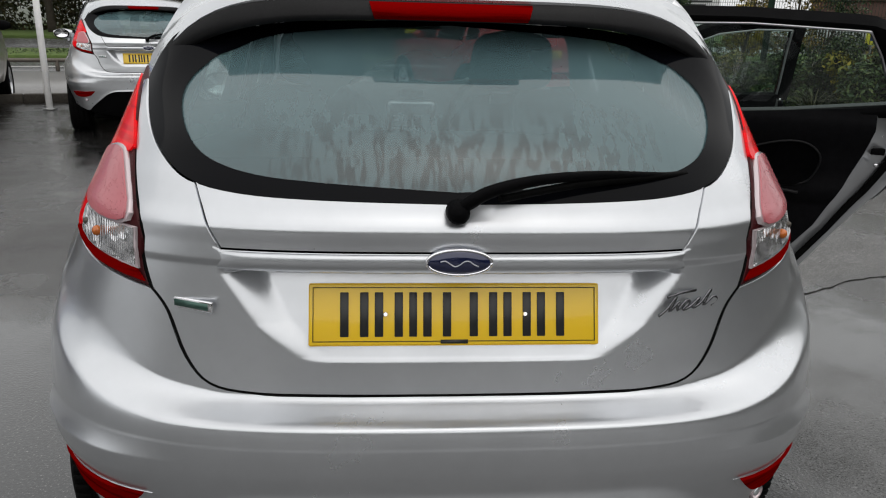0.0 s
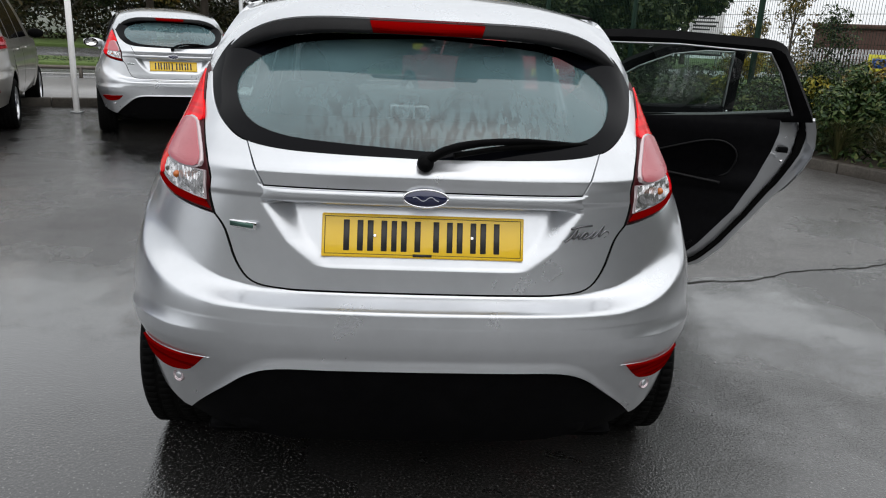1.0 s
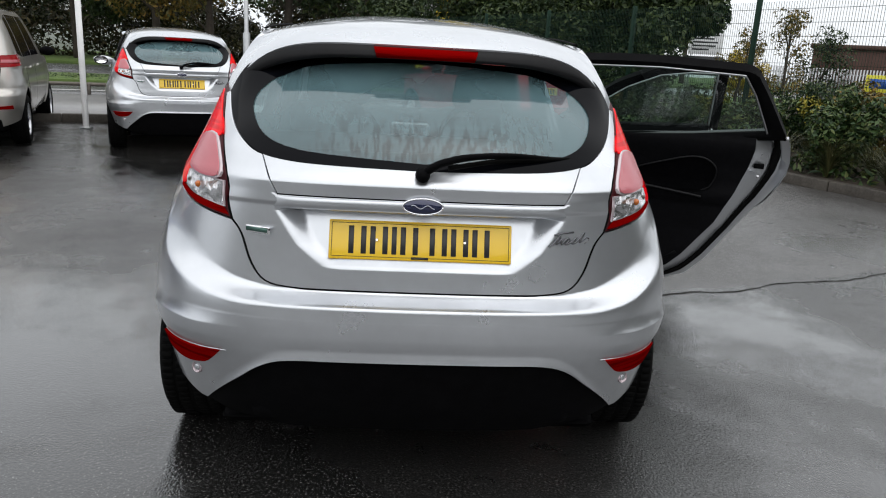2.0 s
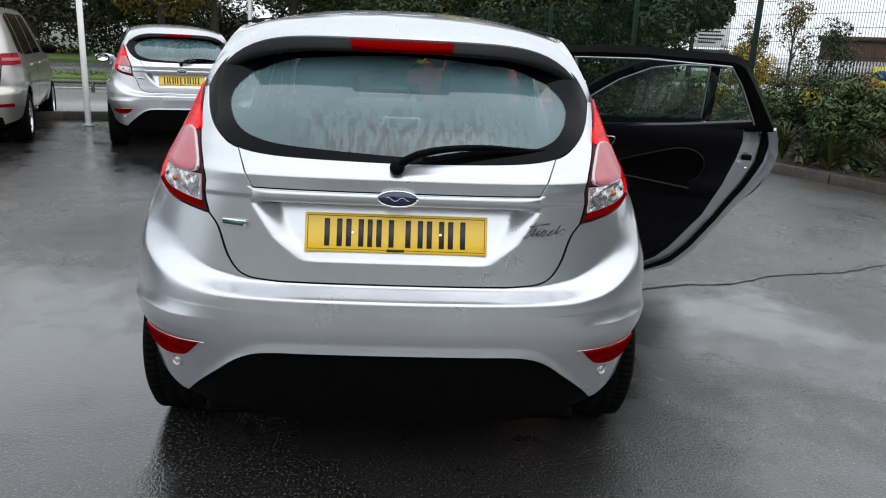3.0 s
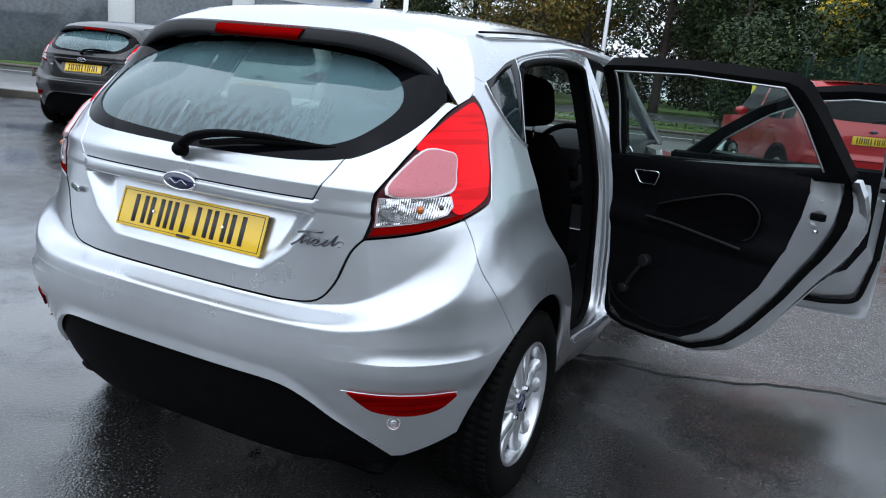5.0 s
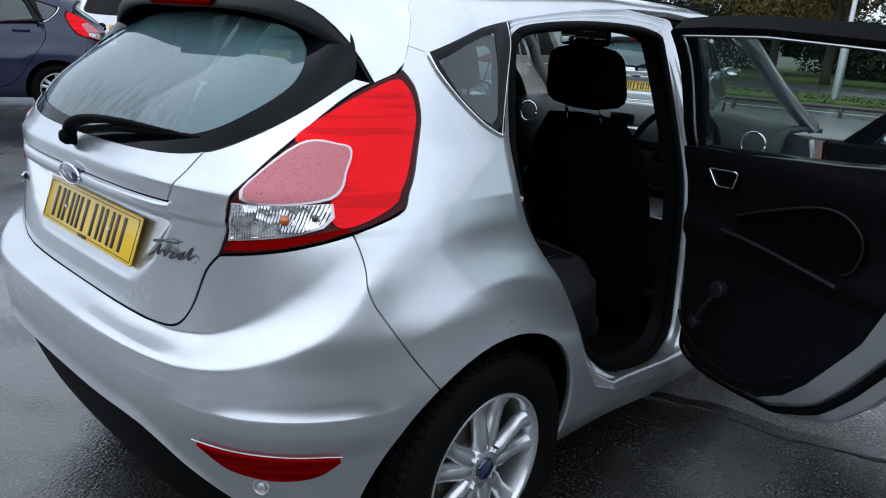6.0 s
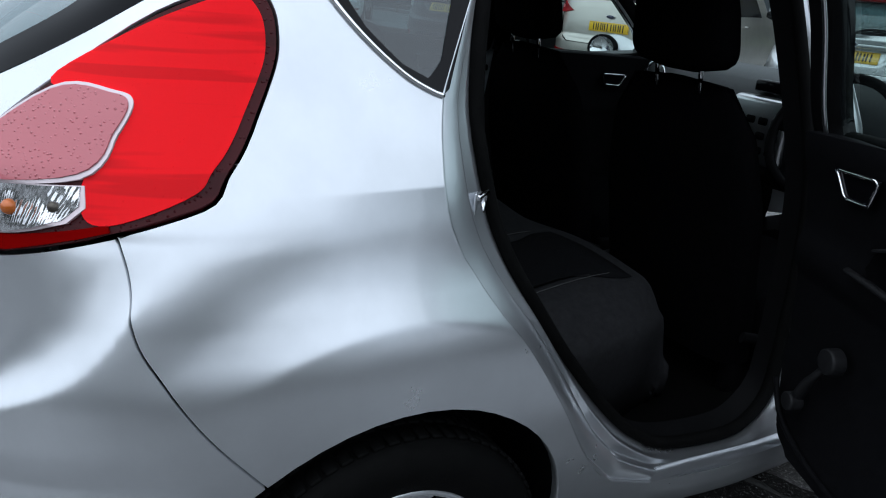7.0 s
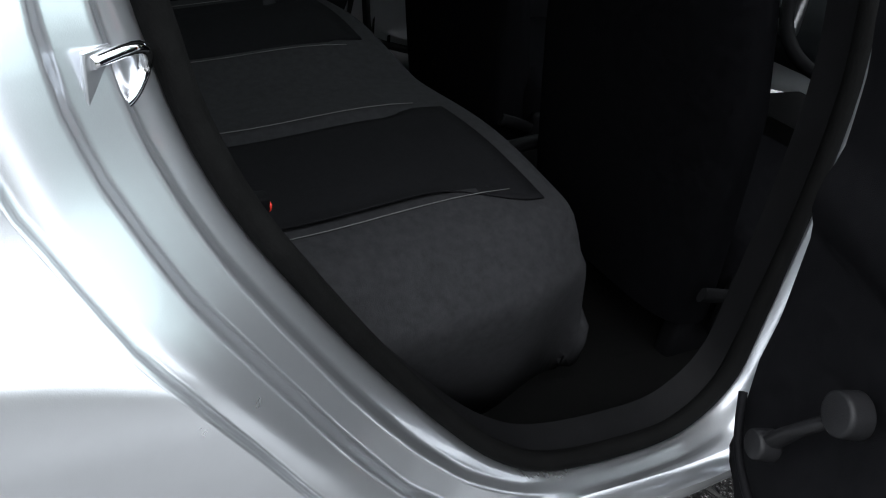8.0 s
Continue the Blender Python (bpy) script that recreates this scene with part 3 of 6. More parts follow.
def tail_lamp(car, side):
    sgn = 1 if side > 0 else -1
    f = lambda pts: [(sgn * u, z) for u, z in pts]
    outline = LAMP_INNER + LAMP_OUTER[1:] + LAMP_BASE[1:-1]
    lamp = panel("tail_lamp", f(outline), LENS_FRAME, car, 0.002, 0.03, 0.004, label="dark red edged tail lamp housing")
    rounded = lambda pts: f([tuple(q) for q in curve_points(pts, 6, True)])
    up = [(.522, 1.075), (.585, 1.138), (.645, 1.175), (.686, 1.190), (.708, 1.178), (.724, 1.156), (.733, 1.122), (.731, 1.09), (.718, 1.03), (.700, .985), (.680, .956), (.60, .920), (.578, .94), (.600, 1.01), (.605, 1.04), (.58, 1.055)]
    panel("red_lens", rounded(up), LENS_RED, lamp, 0.006, 0.008, 0, label="bright red lamp lens")
    mid = [(.463, .968), (.533, 1.060), (.594, 1.062), (.611, 1.050), (.604, 1.02), (.582, .974)]
    mid_bezel = [(.457, .965), (.530, 1.064), (.595, 1.066), (.6145, 1.053), (.6075, 1.018), (.5845, .970)]
    panel("lens_bezel", rounded(mid_bezel), BEZEL, lamp, 0.011, 0.012, 0, label="silver-white rim of the inner lens")
    panel("frosted_lens", rounded(mid), LENS_PINK, lamp, 0.014, 0.01, 0, label="frosted pink inner lens")
    low = [(.445, .955), (.51, .958), (.583, .962), (.578, .94), (.560, .922), (.50, .903), (.425, .888)]
    low_bezel = [(.442, .9565), (.51, .9595), (.5865, .9635), (.583, .938), (.564, .9195), (.50, .8995), (.420, .8835)]
    panel("lens_bezel", f(low_bezel), BEZEL, lamp, 0.008, 0.01, 0, label="silver-white rim of the clear lens")
    panel("clear_lens", f(low), LENS_CLEAR, lamp, 0.010, 0.01, 0, label="clear ribbed reversing lens")
    for u, z, r, mt, nm in ((.512, .934, .010, AMBER, "amber_bulb"), (.556, .940, .007, STEEL_DARK, "clear_bulb")):
        bm = bmesh.new()
        bmesh.ops.create_uvsphere(bm, u_segments=14, v_segments=8, radius=r, matrix=Matrix.Translation(Vector(skin(sgn * u, z)) + Vector((sgn * .008, -.006, 0))))
        for q in bm.faces:
            q.smooth = True
        part(nm, bm, mt, lamp)
    panel("lower_lens", f([(.408, .862), (.425, .884), (.50, .898), (.60, .921), (.60, .913), (.496, .880)]), LENS_DEEP, lamp, 0.006, 0.006, 0, label="deep red strip along the lamp's foot")
    return lamp


def wheel(parent, at, side):
    """Alloy wheel with five split spokes; the axle runs along x."""
    w = part("wheel", lathe("wheel", [(-.09, .185), (-.095, .20), (.085, .20), (.092, .192), (.086, .186), (.075, .182), (.02, .176), (-.09, .172)], 48), ALLOY, parent, "silver alloy rim")
    tyre_rows = [(-.085, .195), (-.098, .215), (-.104, .245), (-.098, .272), (-.085, .286), (-.05, .290), (.05, .290), (.085, .286), (.098, .272), (.104, .245), (.100, .222), (.092, .200), (.085, .195)]
    part("tyre", lathe("tyre", tyre_rows, 56), RUBBER, w, "wet black tyre")
    tread = bmesh.new()
    for k in range(72):
        a = k * 2 * math.pi / 72
        for x in (-.068, -.025, .025, .068):
            block(-.017, .017, -.0095, .0095, .286, .2935, .002, 1, tread, Matrix.Rotation(a + (.02 if x in (-.025, .068) else 0), 4, "X") @ Matrix.Translation((x, 0, 0)))
    part("tread", tread, RUBBER, w)
    face = bmesh.new()
    for k in range(5):
        for d in (-12.5, 12.5):
            m = Matrix.Rotation(radians(72 * k - 8), 4, "X") @ Matrix.Rotation(radians(d), 4, "X")
            rows = []
            for r, wd, x in ((.04, .022, .070), (.075, .023, .074), (.12, .020, .067), (.16, .021, .065), (.188, .029, .076)):
                rows.append([Vector((x - .022, -wd, r)), Vector((x - .004, -wd * .95, r)), Vector((x + .004, -wd * .45, r)), Vector((x + .004, wd * .45, r)), Vector((x - .004, wd * .95, r)), Vector((x - .022, wd, r))])
            vs = [[face.verts.new(m @ p) for p in row] for row in rows]
            for a, b in zip(vs, vs[1:]):
                for j in range(5):
                    face.faces.new((a[j], a[j + 1], b[j + 1], b[j])).smooth = True
    bmesh.ops.recalc_face_normals(face, faces=face.faces)
    part("spokes", face, ALLOY, w, "five pairs of silver spokes")
    hub = lathe("hub", [(.03, .062), (.066, .060), (.074, .052), (.076, .034), (.076, .0)], 36)
    part("hub", hub, ALLOY, w)
    part("hub_cap", lathe("hub_cap", [(.074, .030), (.082, .029), (.085, .024), (.086, 0)], 30), BADGE_BLUE, w, "dark blue hub cap")
    bolt = None
    for k in range(4):
        a = radians(45 + 90 * k)
        if bolt is None:
            q = bmesh.new()
            bmesh.ops.create_cone(q, cap_ends=True, segments=6, radius1=.0105, radius2=.009, depth=.02, matrix=Matrix.Rotation(radians(90), 4, "Y"))
            bolt = bpy.data.meshes.new("wheel_bolt")
            q.to_mesh(bolt)
            q.free()
        part("wheel_bolt", bolt, CHROME, w).location = (.074, .05 * math.cos(a), .05 * math.sin(a))
    part("brake_drum", lathe("brake_drum", [(-.06, 0), (-.06, .125), (.02, .125), (.03, .11), (.03, 0)], 36), STEEL_DARK, w)
    w.matrix_basis = Matrix.Translation(at) @ (Matrix.Rotation(math.pi, 4, "Z") if side < 0 else Matrix())
    return w


def number_plate(car, m, width=0.52, bars=7):
    """A yellow plate with a thin border and plain bars in place of its writing."""
    plate = part("number_plate", block(-width / 2, width / 2, -.004, 0, 0, .111, .0035, 2), PLATE_YELLOW, car, "yellow number plate with black bars")
    plate.matrix_basis = m
    b = bmesh.new()
    for x0, x1, z0, z1 in ((-width / 2 + .007, width / 2 - .007, .1025, .1038), (-width / 2 + .007, width / 2 - .007, .0072, .0085), (-width / 2 + .007, -width / 2 + .0083, .0072, .1038), (width / 2 - .0083, width / 2 - .007, .0072, .1038)):
        block(x0, x1, -.0052, -.0038, z0, z1, 0, 1, b)
    part("border_line", b, PLATE_BLACK, plate)
    x = -.205
    for wd, gap in ((.050, .011), (.050, .011), (.014, .011), (.050, .033), (.050, .011), (.050, .011), (.050, 0)):
        for x0, x1 in (((x, x + .015), (x + wd - .015, x + wd)) if wd > .02 else ((x, x + wd),)):
            part("bar", block(x0, x1, -.0054, -.0038, .016, .095, .001, 1), PLATE_BLACK, plate)
        x += wd + gap
    part("maker_bar", block(-.027, .022, -.0054, -.0038, .0035, .0105, 0, 1), PLATE_BLACK, plate)
    for x in (-.125, .125):
        bm = bmesh.new()
        bmesh.ops.create_cone(bm, cap_ends=True, segments=12, radius1=.0048, radius2=.0035, depth=.004, matrix=Matrix.Translation((x, -.0075, .056)) @ Matrix.Rotation(radians(90), 4, "X"))
        part("plate_screw", bm, CHROME, plate)
    return plate


def front_seat(car, x, y):
    rows = []
    for t in np.linspace(0, 1, 22):
        z = .33 + t * .71
        yy = -.02 - t * .17
        w = np.interp(t, [0, .2, .6, .85, 1], [.235, .245, .255, .225, .15])
        d = np.interp(t, [0, .3, .8, 1], [.085, .075, .055, .018])
        a = np.linspace(0, 2 * np.pi, 36, endpoint=False)
        c, s = np.cos(a), np.sin(a)
        rows.append(np.stack([w * np.sign(c) * np.abs(c) ** .45, yy + d * np.sign(s) * np.abs(s) ** .6 - .02 * (np.abs(c) > .75) * (s > 0), z + 0 * a], -1))
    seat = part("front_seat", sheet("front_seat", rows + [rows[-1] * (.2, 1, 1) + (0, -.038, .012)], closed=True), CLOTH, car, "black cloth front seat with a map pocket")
    seat.location = (x, y, 0)
    pk = curve_points([(-.20, -.095, .80), (-.05, -.125, .765), (.10, -.125, .77), (.20, -.10, .80)], 5)
    part("pocket_edge", rail("pocket_edge", pk, .010, .010), TRIM, seat)
    hr = []
    for t in np.linspace(-1, 1, 15):
        k = (1 - abs(t) ** 5) ** .4
        a = np.linspace(0, 2 * np.pi, 32, endpoint=False)
        c, s = np.cos(a), np.sin(a)
        hr.append(np.stack([(.150 - .012 * t) * max(k, .3) * np.sign(c) * np.abs(c) ** .5, -.225 + .048 * max(k, .25) * np.sign(s) * np.abs(s) ** .7 - .02 * t, 1.172 + .108 * t + 0 * a], -1))
    hr = [np.broadcast_to(hr[0].mean(0), hr[0].shape)] + hr + [np.broadcast_to(hr[-1].mean(0), hr[0].shape)]
    part("headrest", sheet("headrest", hr, closed=True), CLOTH, seat, "black cloth headrest")
    for dx in (-.07, .07):
        part("headrest_post", rail("headrest_post", [(dx, -.20, 1.0), (dx, -.215, 1.06), (dx, -.22, 1.12)], .012, .012, (0, 1, 0)), CHROME, seat, "chrome headrest post")
    part("cushion", block(-.25, .25, -.02, .48, .36, .53, .06, 4), CLOTH, seat)
    for x0, x1, y0, y1, z0, z1 in ((-.22, -.18, -.05, .45, .22, .37), (.18, .22, -.05, .45, .22, .37)):
        part("seat_rail", block(x0, x1, y0, y1, z0, z1, .01, 2), BLACK_PLASTIC, seat)
    for x0, x1 in ((-.26, -.235), (.235, .26)):
        part("side_cover", block(x0, x1, .0, .32, .30, .44, .012, 2), BLACK_PLASTIC, seat)
    lever = curve_points([(.255, .0, .40), (.268, -.06, .425), (.27, -.11, .44)], 5)
    part("recline_lever", rail("recline_lever", lever, .03, .014, (1, 0, 0)), BLACK_PLASTIC, seat)
    return seat


def rear_bench(car):
    """Bench across the cabin, with stitched side bolsters and darker middle panels."""

    def cushion(y, x, c):
        return .565 + .035 * step(1.05, 1.4, y) - .17 * step(1.50, 1.59, y) ** 2 - .06 * step(.50, .60, np.abs(x)) ** 2 + .012 * np.cos((np.abs(x) - .30) * 9) - .012 * (np.abs(np.abs(x) - .30) < .13) * step(1.0, 1.1, y) * (1 - step(1.36, 1.42, y))
    ys = np.concatenate([np.linspace(.95, 1.42, 16), np.linspace(1.45, 1.60, 12)])
    xs = np.linspace(-.60, .60, 61)
    rows = []
    for y in ys:
        top = [(x * (1 - .10 * step(1.38, 1.60, y)), y, float(cushion(y, x, 0))) for x in xs]
        end, low = top[-1], top[-1][2]
        skirt = [(end[0] * k, y, z) for k, z in ((1.01, low - .03), (1.0, low - .08), (.97, low * .5 + .11), (.92, .22))]
        rows.append([(-x, q, z) for x, q, z in skirt[::-1]] + top + skirt)
    front = rows[-1]
    rows += [[(p[0] * k, y, min(p[2], z)) for p in front] for k, y, z in ((.995, 1.608, .385), (.985, 1.602, .35), (.97, 1.58, .30))]
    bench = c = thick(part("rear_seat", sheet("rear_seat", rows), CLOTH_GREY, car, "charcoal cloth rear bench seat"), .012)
    for x0, x1 in ((-.43, -.17), (.17, .43)):
        flare = lambda y: .055 * float(step(1.30, 1.46, y))
        q = [[(x, y, float(cushion(y, x, 0)) + .003) for x in np.linspace(x0 - flare(y) * (x0 < -.2), x1 + flare(y) * (x1 > .2), 16)] for y in np.linspace(.98, 1.475, 18)]
        thick(part("seat_insert", sheet("seat_insert", q), CLOTH_MID, c, "black cloth insert"), .002)
    for x in (-.455, -.145, .145, .455):
        st = [(x, y, float(cushion(y, x, 0)) + .003) for y in np.linspace(1.0, 1.43, 10)]
        part("stitching", rail("stitching", st, .0014, .0014), THREAD, c)
    rows = [[(x, .97 - .20 * t - .025 * np.cos((abs(x) - .3) * 8) * (1 - t) - .03 * (1 - (2 * t - 1) ** 4) + .03, .58 + t * .46 - .04 * step(.5, .64, abs(x)) * t) for x in np.linspace(-.62, .62, 50)] for t in np.linspace(0, 1, 18)]
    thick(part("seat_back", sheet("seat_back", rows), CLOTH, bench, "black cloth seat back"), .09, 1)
    for x in (-.33, .33):
        part("rear_headrest", block(x - .13, x + .13, .735, .82, 1.03, 1.15, .035, 3), CLOTH, bench, "low black headrest")
    for x, y in ((.50, 1.01), (.20, 1.01), (-.12, 1.01)):
        part("belt_buckle", block(x - .011, x + .011, y - .03, y + .035, .635, .672, .005, 2, None, None), BLACK_PLASTIC, bench)
        part("release_button", block(x - .007, x + .007, y + .033, y + .038, .650, .662, .002, 1), BUCKLE_RED, bench)
    return bench


def cabin(car):
    """Dash, wheel, floor and linings."""
    fl = bmesh.new()
    block(-.70, .70, .55, 2.95, .20, .235, .01, 1, fl)
    block(-.12, .12, 1.0, 2.9, .23, .38, .03, 2, fl)
    block(-.68, .68, .55, .98, .23, .56, .03, 2, fl)
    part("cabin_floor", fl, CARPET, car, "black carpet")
    ds = []
    for x in np.linspace(-.70, .70, 40):
        hood = .045 * np.exp(-((x - .36) / .19) ** 4)
        ds.append([(x, 2.62 + .10 * (x / .7) ** 2, .62), (x, 2.52 + .10 * (x / .7) ** 2, .70), (x, 2.50 + .08 * (x / .7) ** 2, .82), (x, 2.52 + .08 * (x / .7) ** 2, .90 + hood * .4), (x, 2.56 + .06 * (x / .7) ** 2, .955 + hood), (x, 2.66, .975 + hood * .8), (x, 2.85, .975), (x, 3.08, .955)])
    dash = thick(part("dashboard", sheet("dashboard", ds), DASH, car, "dark grey dashboard"), .02)
    for x, y, r in ((-.55, 2.535, .050), (.605, 2.55, .050)):
        ring = [(x + r * math.cos(a), y - .01, .925 + r * math.sin(a)) for a in np.linspace(0, 2 * math.pi, 28)]
        part("vent_ring", rail("vent_ring", ring, .010, .010, (0, 1, 0)), CHROME, dash, "silver ring of the air vent")
    con = bmesh.new()
    block(-.115, .115, 2.47, 2.54, .70, .93, .02, 3, con)
    part("centre_console", con, BRUSHED, dash, "silver-grey stereo panel")
    for k in range(4):
        for j in range(3):
            part("button", block(-.09 + .05 * k, -.055 + .05 * k, 2.463, 2.475, .74 + .05 * j, .765 + .05 * j, .004, 1), BLACK_PLASTIC, dash)
    part("display", block(-.06, .06, 2.50, 2.53, .94, .985, .01, 2), BLACK_GLOSS, dash)
    a = np.linspace(0, 2 * np.pi, 49)
    tilt = Matrix.Translation((.36, 2.33, .88)) @ Matrix.Rotation(radians(-25), 4, "X")
    ring = [tilt @ Vector((.183 * math.cos(k), 0, .183 * math.sin(k))) for k in a]
    sw = part("steering_wheel", rail("steering_wheel", ring, .030, .030, (0, 1, 0), 10), BLACK_PLASTIC, car, "black steering wheel")
    boss = bmesh.new()
    block(-.075, .075, -.02, .03, -.06, .06, .02, 3, boss, tilt)
    block(-.17, .17, -.005, .012, -.018, .02, .006, 2, boss, tilt)
    block(-.02, .02, -.005, .012, -.17, 0, .006, 2, boss, tilt)
    block(-.03, .03, .03, .25, -.04, .03, .01, 2, boss, tilt)
    part("wheel_boss", boss, BLACK_PLASTIC, sw)
    mir = part("inner_mirror", block(-.12, .12, 2.12, 2.15, 1.27, 1.335, .02, 3), BLACK_PLASTIC, car, "black rear-view mirror")
    part("mirror_face", block(-.112, .112, 2.117, 2.121, 1.277, 1.328, .002, 1), CHROME, mir)
    lv = curve_points([(0, 1.95, .36), (0, 1.93, .45), (0, 1.92, .52)], 4)
    part("gear_lever", rail("gear_lever", lv, .04, .04, (0, 1, 0), 10, np.linspace(.6, 1.2, len(lv))), BLACK_PLASTIC, car, "black gear lever")
    hb = curve_points([(.08, 1.62, .42), (.085, 1.72, .46), (.08, 1.82, .47)], 4)
    part("hand_brake", rail("hand_brake", hb, .035, .03), BLACK_PLASTIC, car)
    shelf = [[(x, y, .985 - .01 * (x / .6) ** 2) for x in np.linspace(-.60, .60, 20)] for y in np.linspace(.27, .80, 8)]
    sh = [[(p[0] * np.interp(p[1], [.27, .5, .8], [.72, .98, 1.0]), p[1], p[2]) for p in row] for row in shelf]
    thick(part("parcel_shelf", sheet("parcel_shelf", sh), CARPET, car, "black parcel shelf"), .02)
    rr = roof_rows()
    inner = (rr[5:] - (0, 0, .035)) * (.97, 1, 1)
    part("headlining", sheet("headlining", [r for r in inner]), LINER, car, "grey headlining, darkened to dim the cabin")


def loop_points(pts, count):
    """A closed outline, evenly spaced."""
    p = np.asarray(pts, float)
    q = np.vstack([p, p[:1]])
    d = np.concatenate([[0], np.cumsum(np.linalg.norm(np.diff(q, axis=0), axis=1))])
    t = np.linspace(0, d[-1], count, endpoint=False)
    return np.stack([np.interp(t, d, q[:, k]) for k in range(q.shape[1])], 1)


def on_skin(uz, off):
    u, z = np.asarray(uz, float).T
    e = 2e-3
    n = np.cross(skin(u + e, z) - skin(u - e, z), skin(u, z + e) - skin(u, z - e))
    return skin(u, z) + n / np.linalg.norm(n, axis=1)[:, None] * np.reshape(off, (-1, 1))


def inner_face(u, z):
    """The doors' plain inner plane, without the wheel arch's swell."""
    u, z = np.asarray(u, float), np.asarray(z, float)
    y = YC + np.abs(u) - 1
    x = np.interp(z, [.28, .40, .60, .80, 1.0, 1.1], [.805, .825, .832, .815, .775, .768])
    return np.stack([np.sign(u) * x * (1 - .10 * step(2.6, 3.8, y)), y, z], -1)


def inner_at(off):
    return lambda u, z: inner_face(u, z) + np.stack([np.sign(u) * off, 0 * u, 0 * u], -1)


def on_inner(uz, off):
    u, z = np.asarray(uz, float).T
    p = inner_face(u, z)
    p[:, 0] += np.sign(u) * off
    return p


def sunk(u, z):
    """The rear glass lies deeper towards the spoiler."""
    return -.070 * step(1.08, 1.34, z) * (1 - step(.42, .60, np.abs(u)))


def door(car, name, side, outer, frame_pts, glass_pts, trim_pts, hinge, angle, label, paint, trims=True):
    """A door built shut on the skin and swung about its hinge. Outlines are (y, z)."""
    S = lambda pts: [(side * (1 + y - YC), z) for y, z in pts]
    leaf = panel(name, S(outer), paint, car, 0, .022, .004, du=.05, dz=.03, label=label)
    fr, gl = S(frame_pts), S(glass_pts)
    for nm, off, inw, dep in (("window_frame", -.001, False, .03), ("inner_window_frame", -.05, True, .03)):
        a, b = loop_points(fr, 60), loop_points(gl, 60)
        k = np.argmin(np.linalg.norm(b[None] - a[0], axis=2)[0])
        b = np.roll(b, -k, axis=0)
        if np.sum((a[15] - b[15]) ** 2) > np.sum((a[15] - b[-15]) ** 2):
            b = np.roll(b[::-1], 1, axis=0)
        rows = [on_skin(a, off), on_skin(a * .45 + b * .55, off + (-.006 if inw else .004)), on_skin(b, off), on_skin(b, -.025)]
        part(nm, sheet(nm, rows, closed=True), BLACK_GLOSS if not inw else BLACK_PLASTIC, leaf, "black window frame")
    a = loop_points(fr, 80)
    part("frame_edge", sheet("frame_edge", [on_skin(a, -.001), on_skin(a * 1.0, -.05)], closed=True), BLACK_PLASTIC, leaf)
    gs = panel("side_window", gl, SIDE_GLASS, leaf, -.026, .004, -.004, du=.08, dz=.06, label="tinted door glass")
    gs.visible_shadow = False
    top = [q for q in gl if q[1] > 1.15] if trims else [q for q in gl if q[1] > 1.05]
    ends = [gl[0]] + top + [gl[len(top) + 1]]
    path = np.concatenate([np.linspace(p, q, 12) for p, q in zip(ends, ends[1:])])
    part("window_chrome", rail("window_chrome", on_skin(path, -.057), .011, .008, None), BRUSHED, leaf, "silver strip round the glass")
    # pressed steel between the skin and the trim
    o, t = loop_points(S(outer), 120), loop_points(S(trim_pts), 120)
    k = np.argmin(np.linalg.norm(t - o[0], axis=1))
    t = np.roll(t, -k, axis=0)
    if np.sum((o[30] - t[30]) ** 2) > np.sum((o[30] - t[-30]) ** 2):
        t = np.roll(t[::-1], 1, axis=0)
    rows = [on_inner(o * (1 - m) + t * m, d) for m, d in ((.02, -.022), (.22, -.028), (.27, -.048), (.52, -.056), (.57, -.082), (.95, -.112), (1.0, -.122))]
    first = next(i for i in range(60) if o[i, 1] < o[i - 1, 1] - .01 and i > 8)
    part("door_jamb", sheet("door_jamb", [r[first:] for r in rows]), paint, leaf, "painted inner edge of the door")
    seal = on_inner(o * .60 + t * .40, -.055)
    part("door_seal", rail("door_seal", seal[list(range(120)) + [0]], .040, .024), RUBBER, leaf, "black rubber door seal")

    def relief(u, z):
        y = np.abs(u) - 1 + YC
        k = step(.72, .76, z) * (1 - step(.78, .84, z)) * .014
        return -(k + .012 * step(.90, 1.0, z) * (1 - step(1.02, 1.06, z))) * (1 if trims else .6)
    tr = panel("door_trim", S(trim_pts), TRIM, leaf, 0, .03, 0, relief, .04, .02, "black moulded door trim", True, inner_at(-.122))
    if trims:
        arm = [(1.47, .855), (1.40, .882), (1.30, .915), (1.20, .944), (1.13, .945), (1.085, .92), (1.068, .885), (1.08, .835), (1.11, .80), (1.20, .79), (1.47, .80)]
        panel("armrest_insert", S(bent(arm + arm[:1], 3)[:-1]), CLOTH, leaf, 0, .012, 0, relief, .04, .02, "black cloth armrest panel", True, inner_at(-.132))
        part("armrest_edge", rail("armrest_edge", on_inner(S(bent([(1.52, .80), (1.40, .795), (1.25, .78), (1.12, .765)], 5)), -.150), .016, .012), WINDER_PLASTIC, leaf)
        part("insert_edge", rail("insert_edge", on_inner(S(bent(arm, 3)), -.140), .007, .007), WINDER_PLASTIC, leaf)
        pk = bent([(1.66, .50), (1.60, .43), (1.45, .395), (1.32, .41), (1.20, .49)], 4)
        part("pocket_edge", rail("pocket_edge", on_inner(S(pk), -.145), .012, .012), TRIM, leaf)
        # window winder
        q = on_inner(S([(1.575, .495), (1.50, .625)]), -.15)
        part("window_winder", rail("window_winder", curve_points([q[0], (q[0] + q[1]) / 2 - (side * .012, 0, 0), q[1]], 5), .026, .016), WINDER_PLASTIC, leaf, "black window winder")
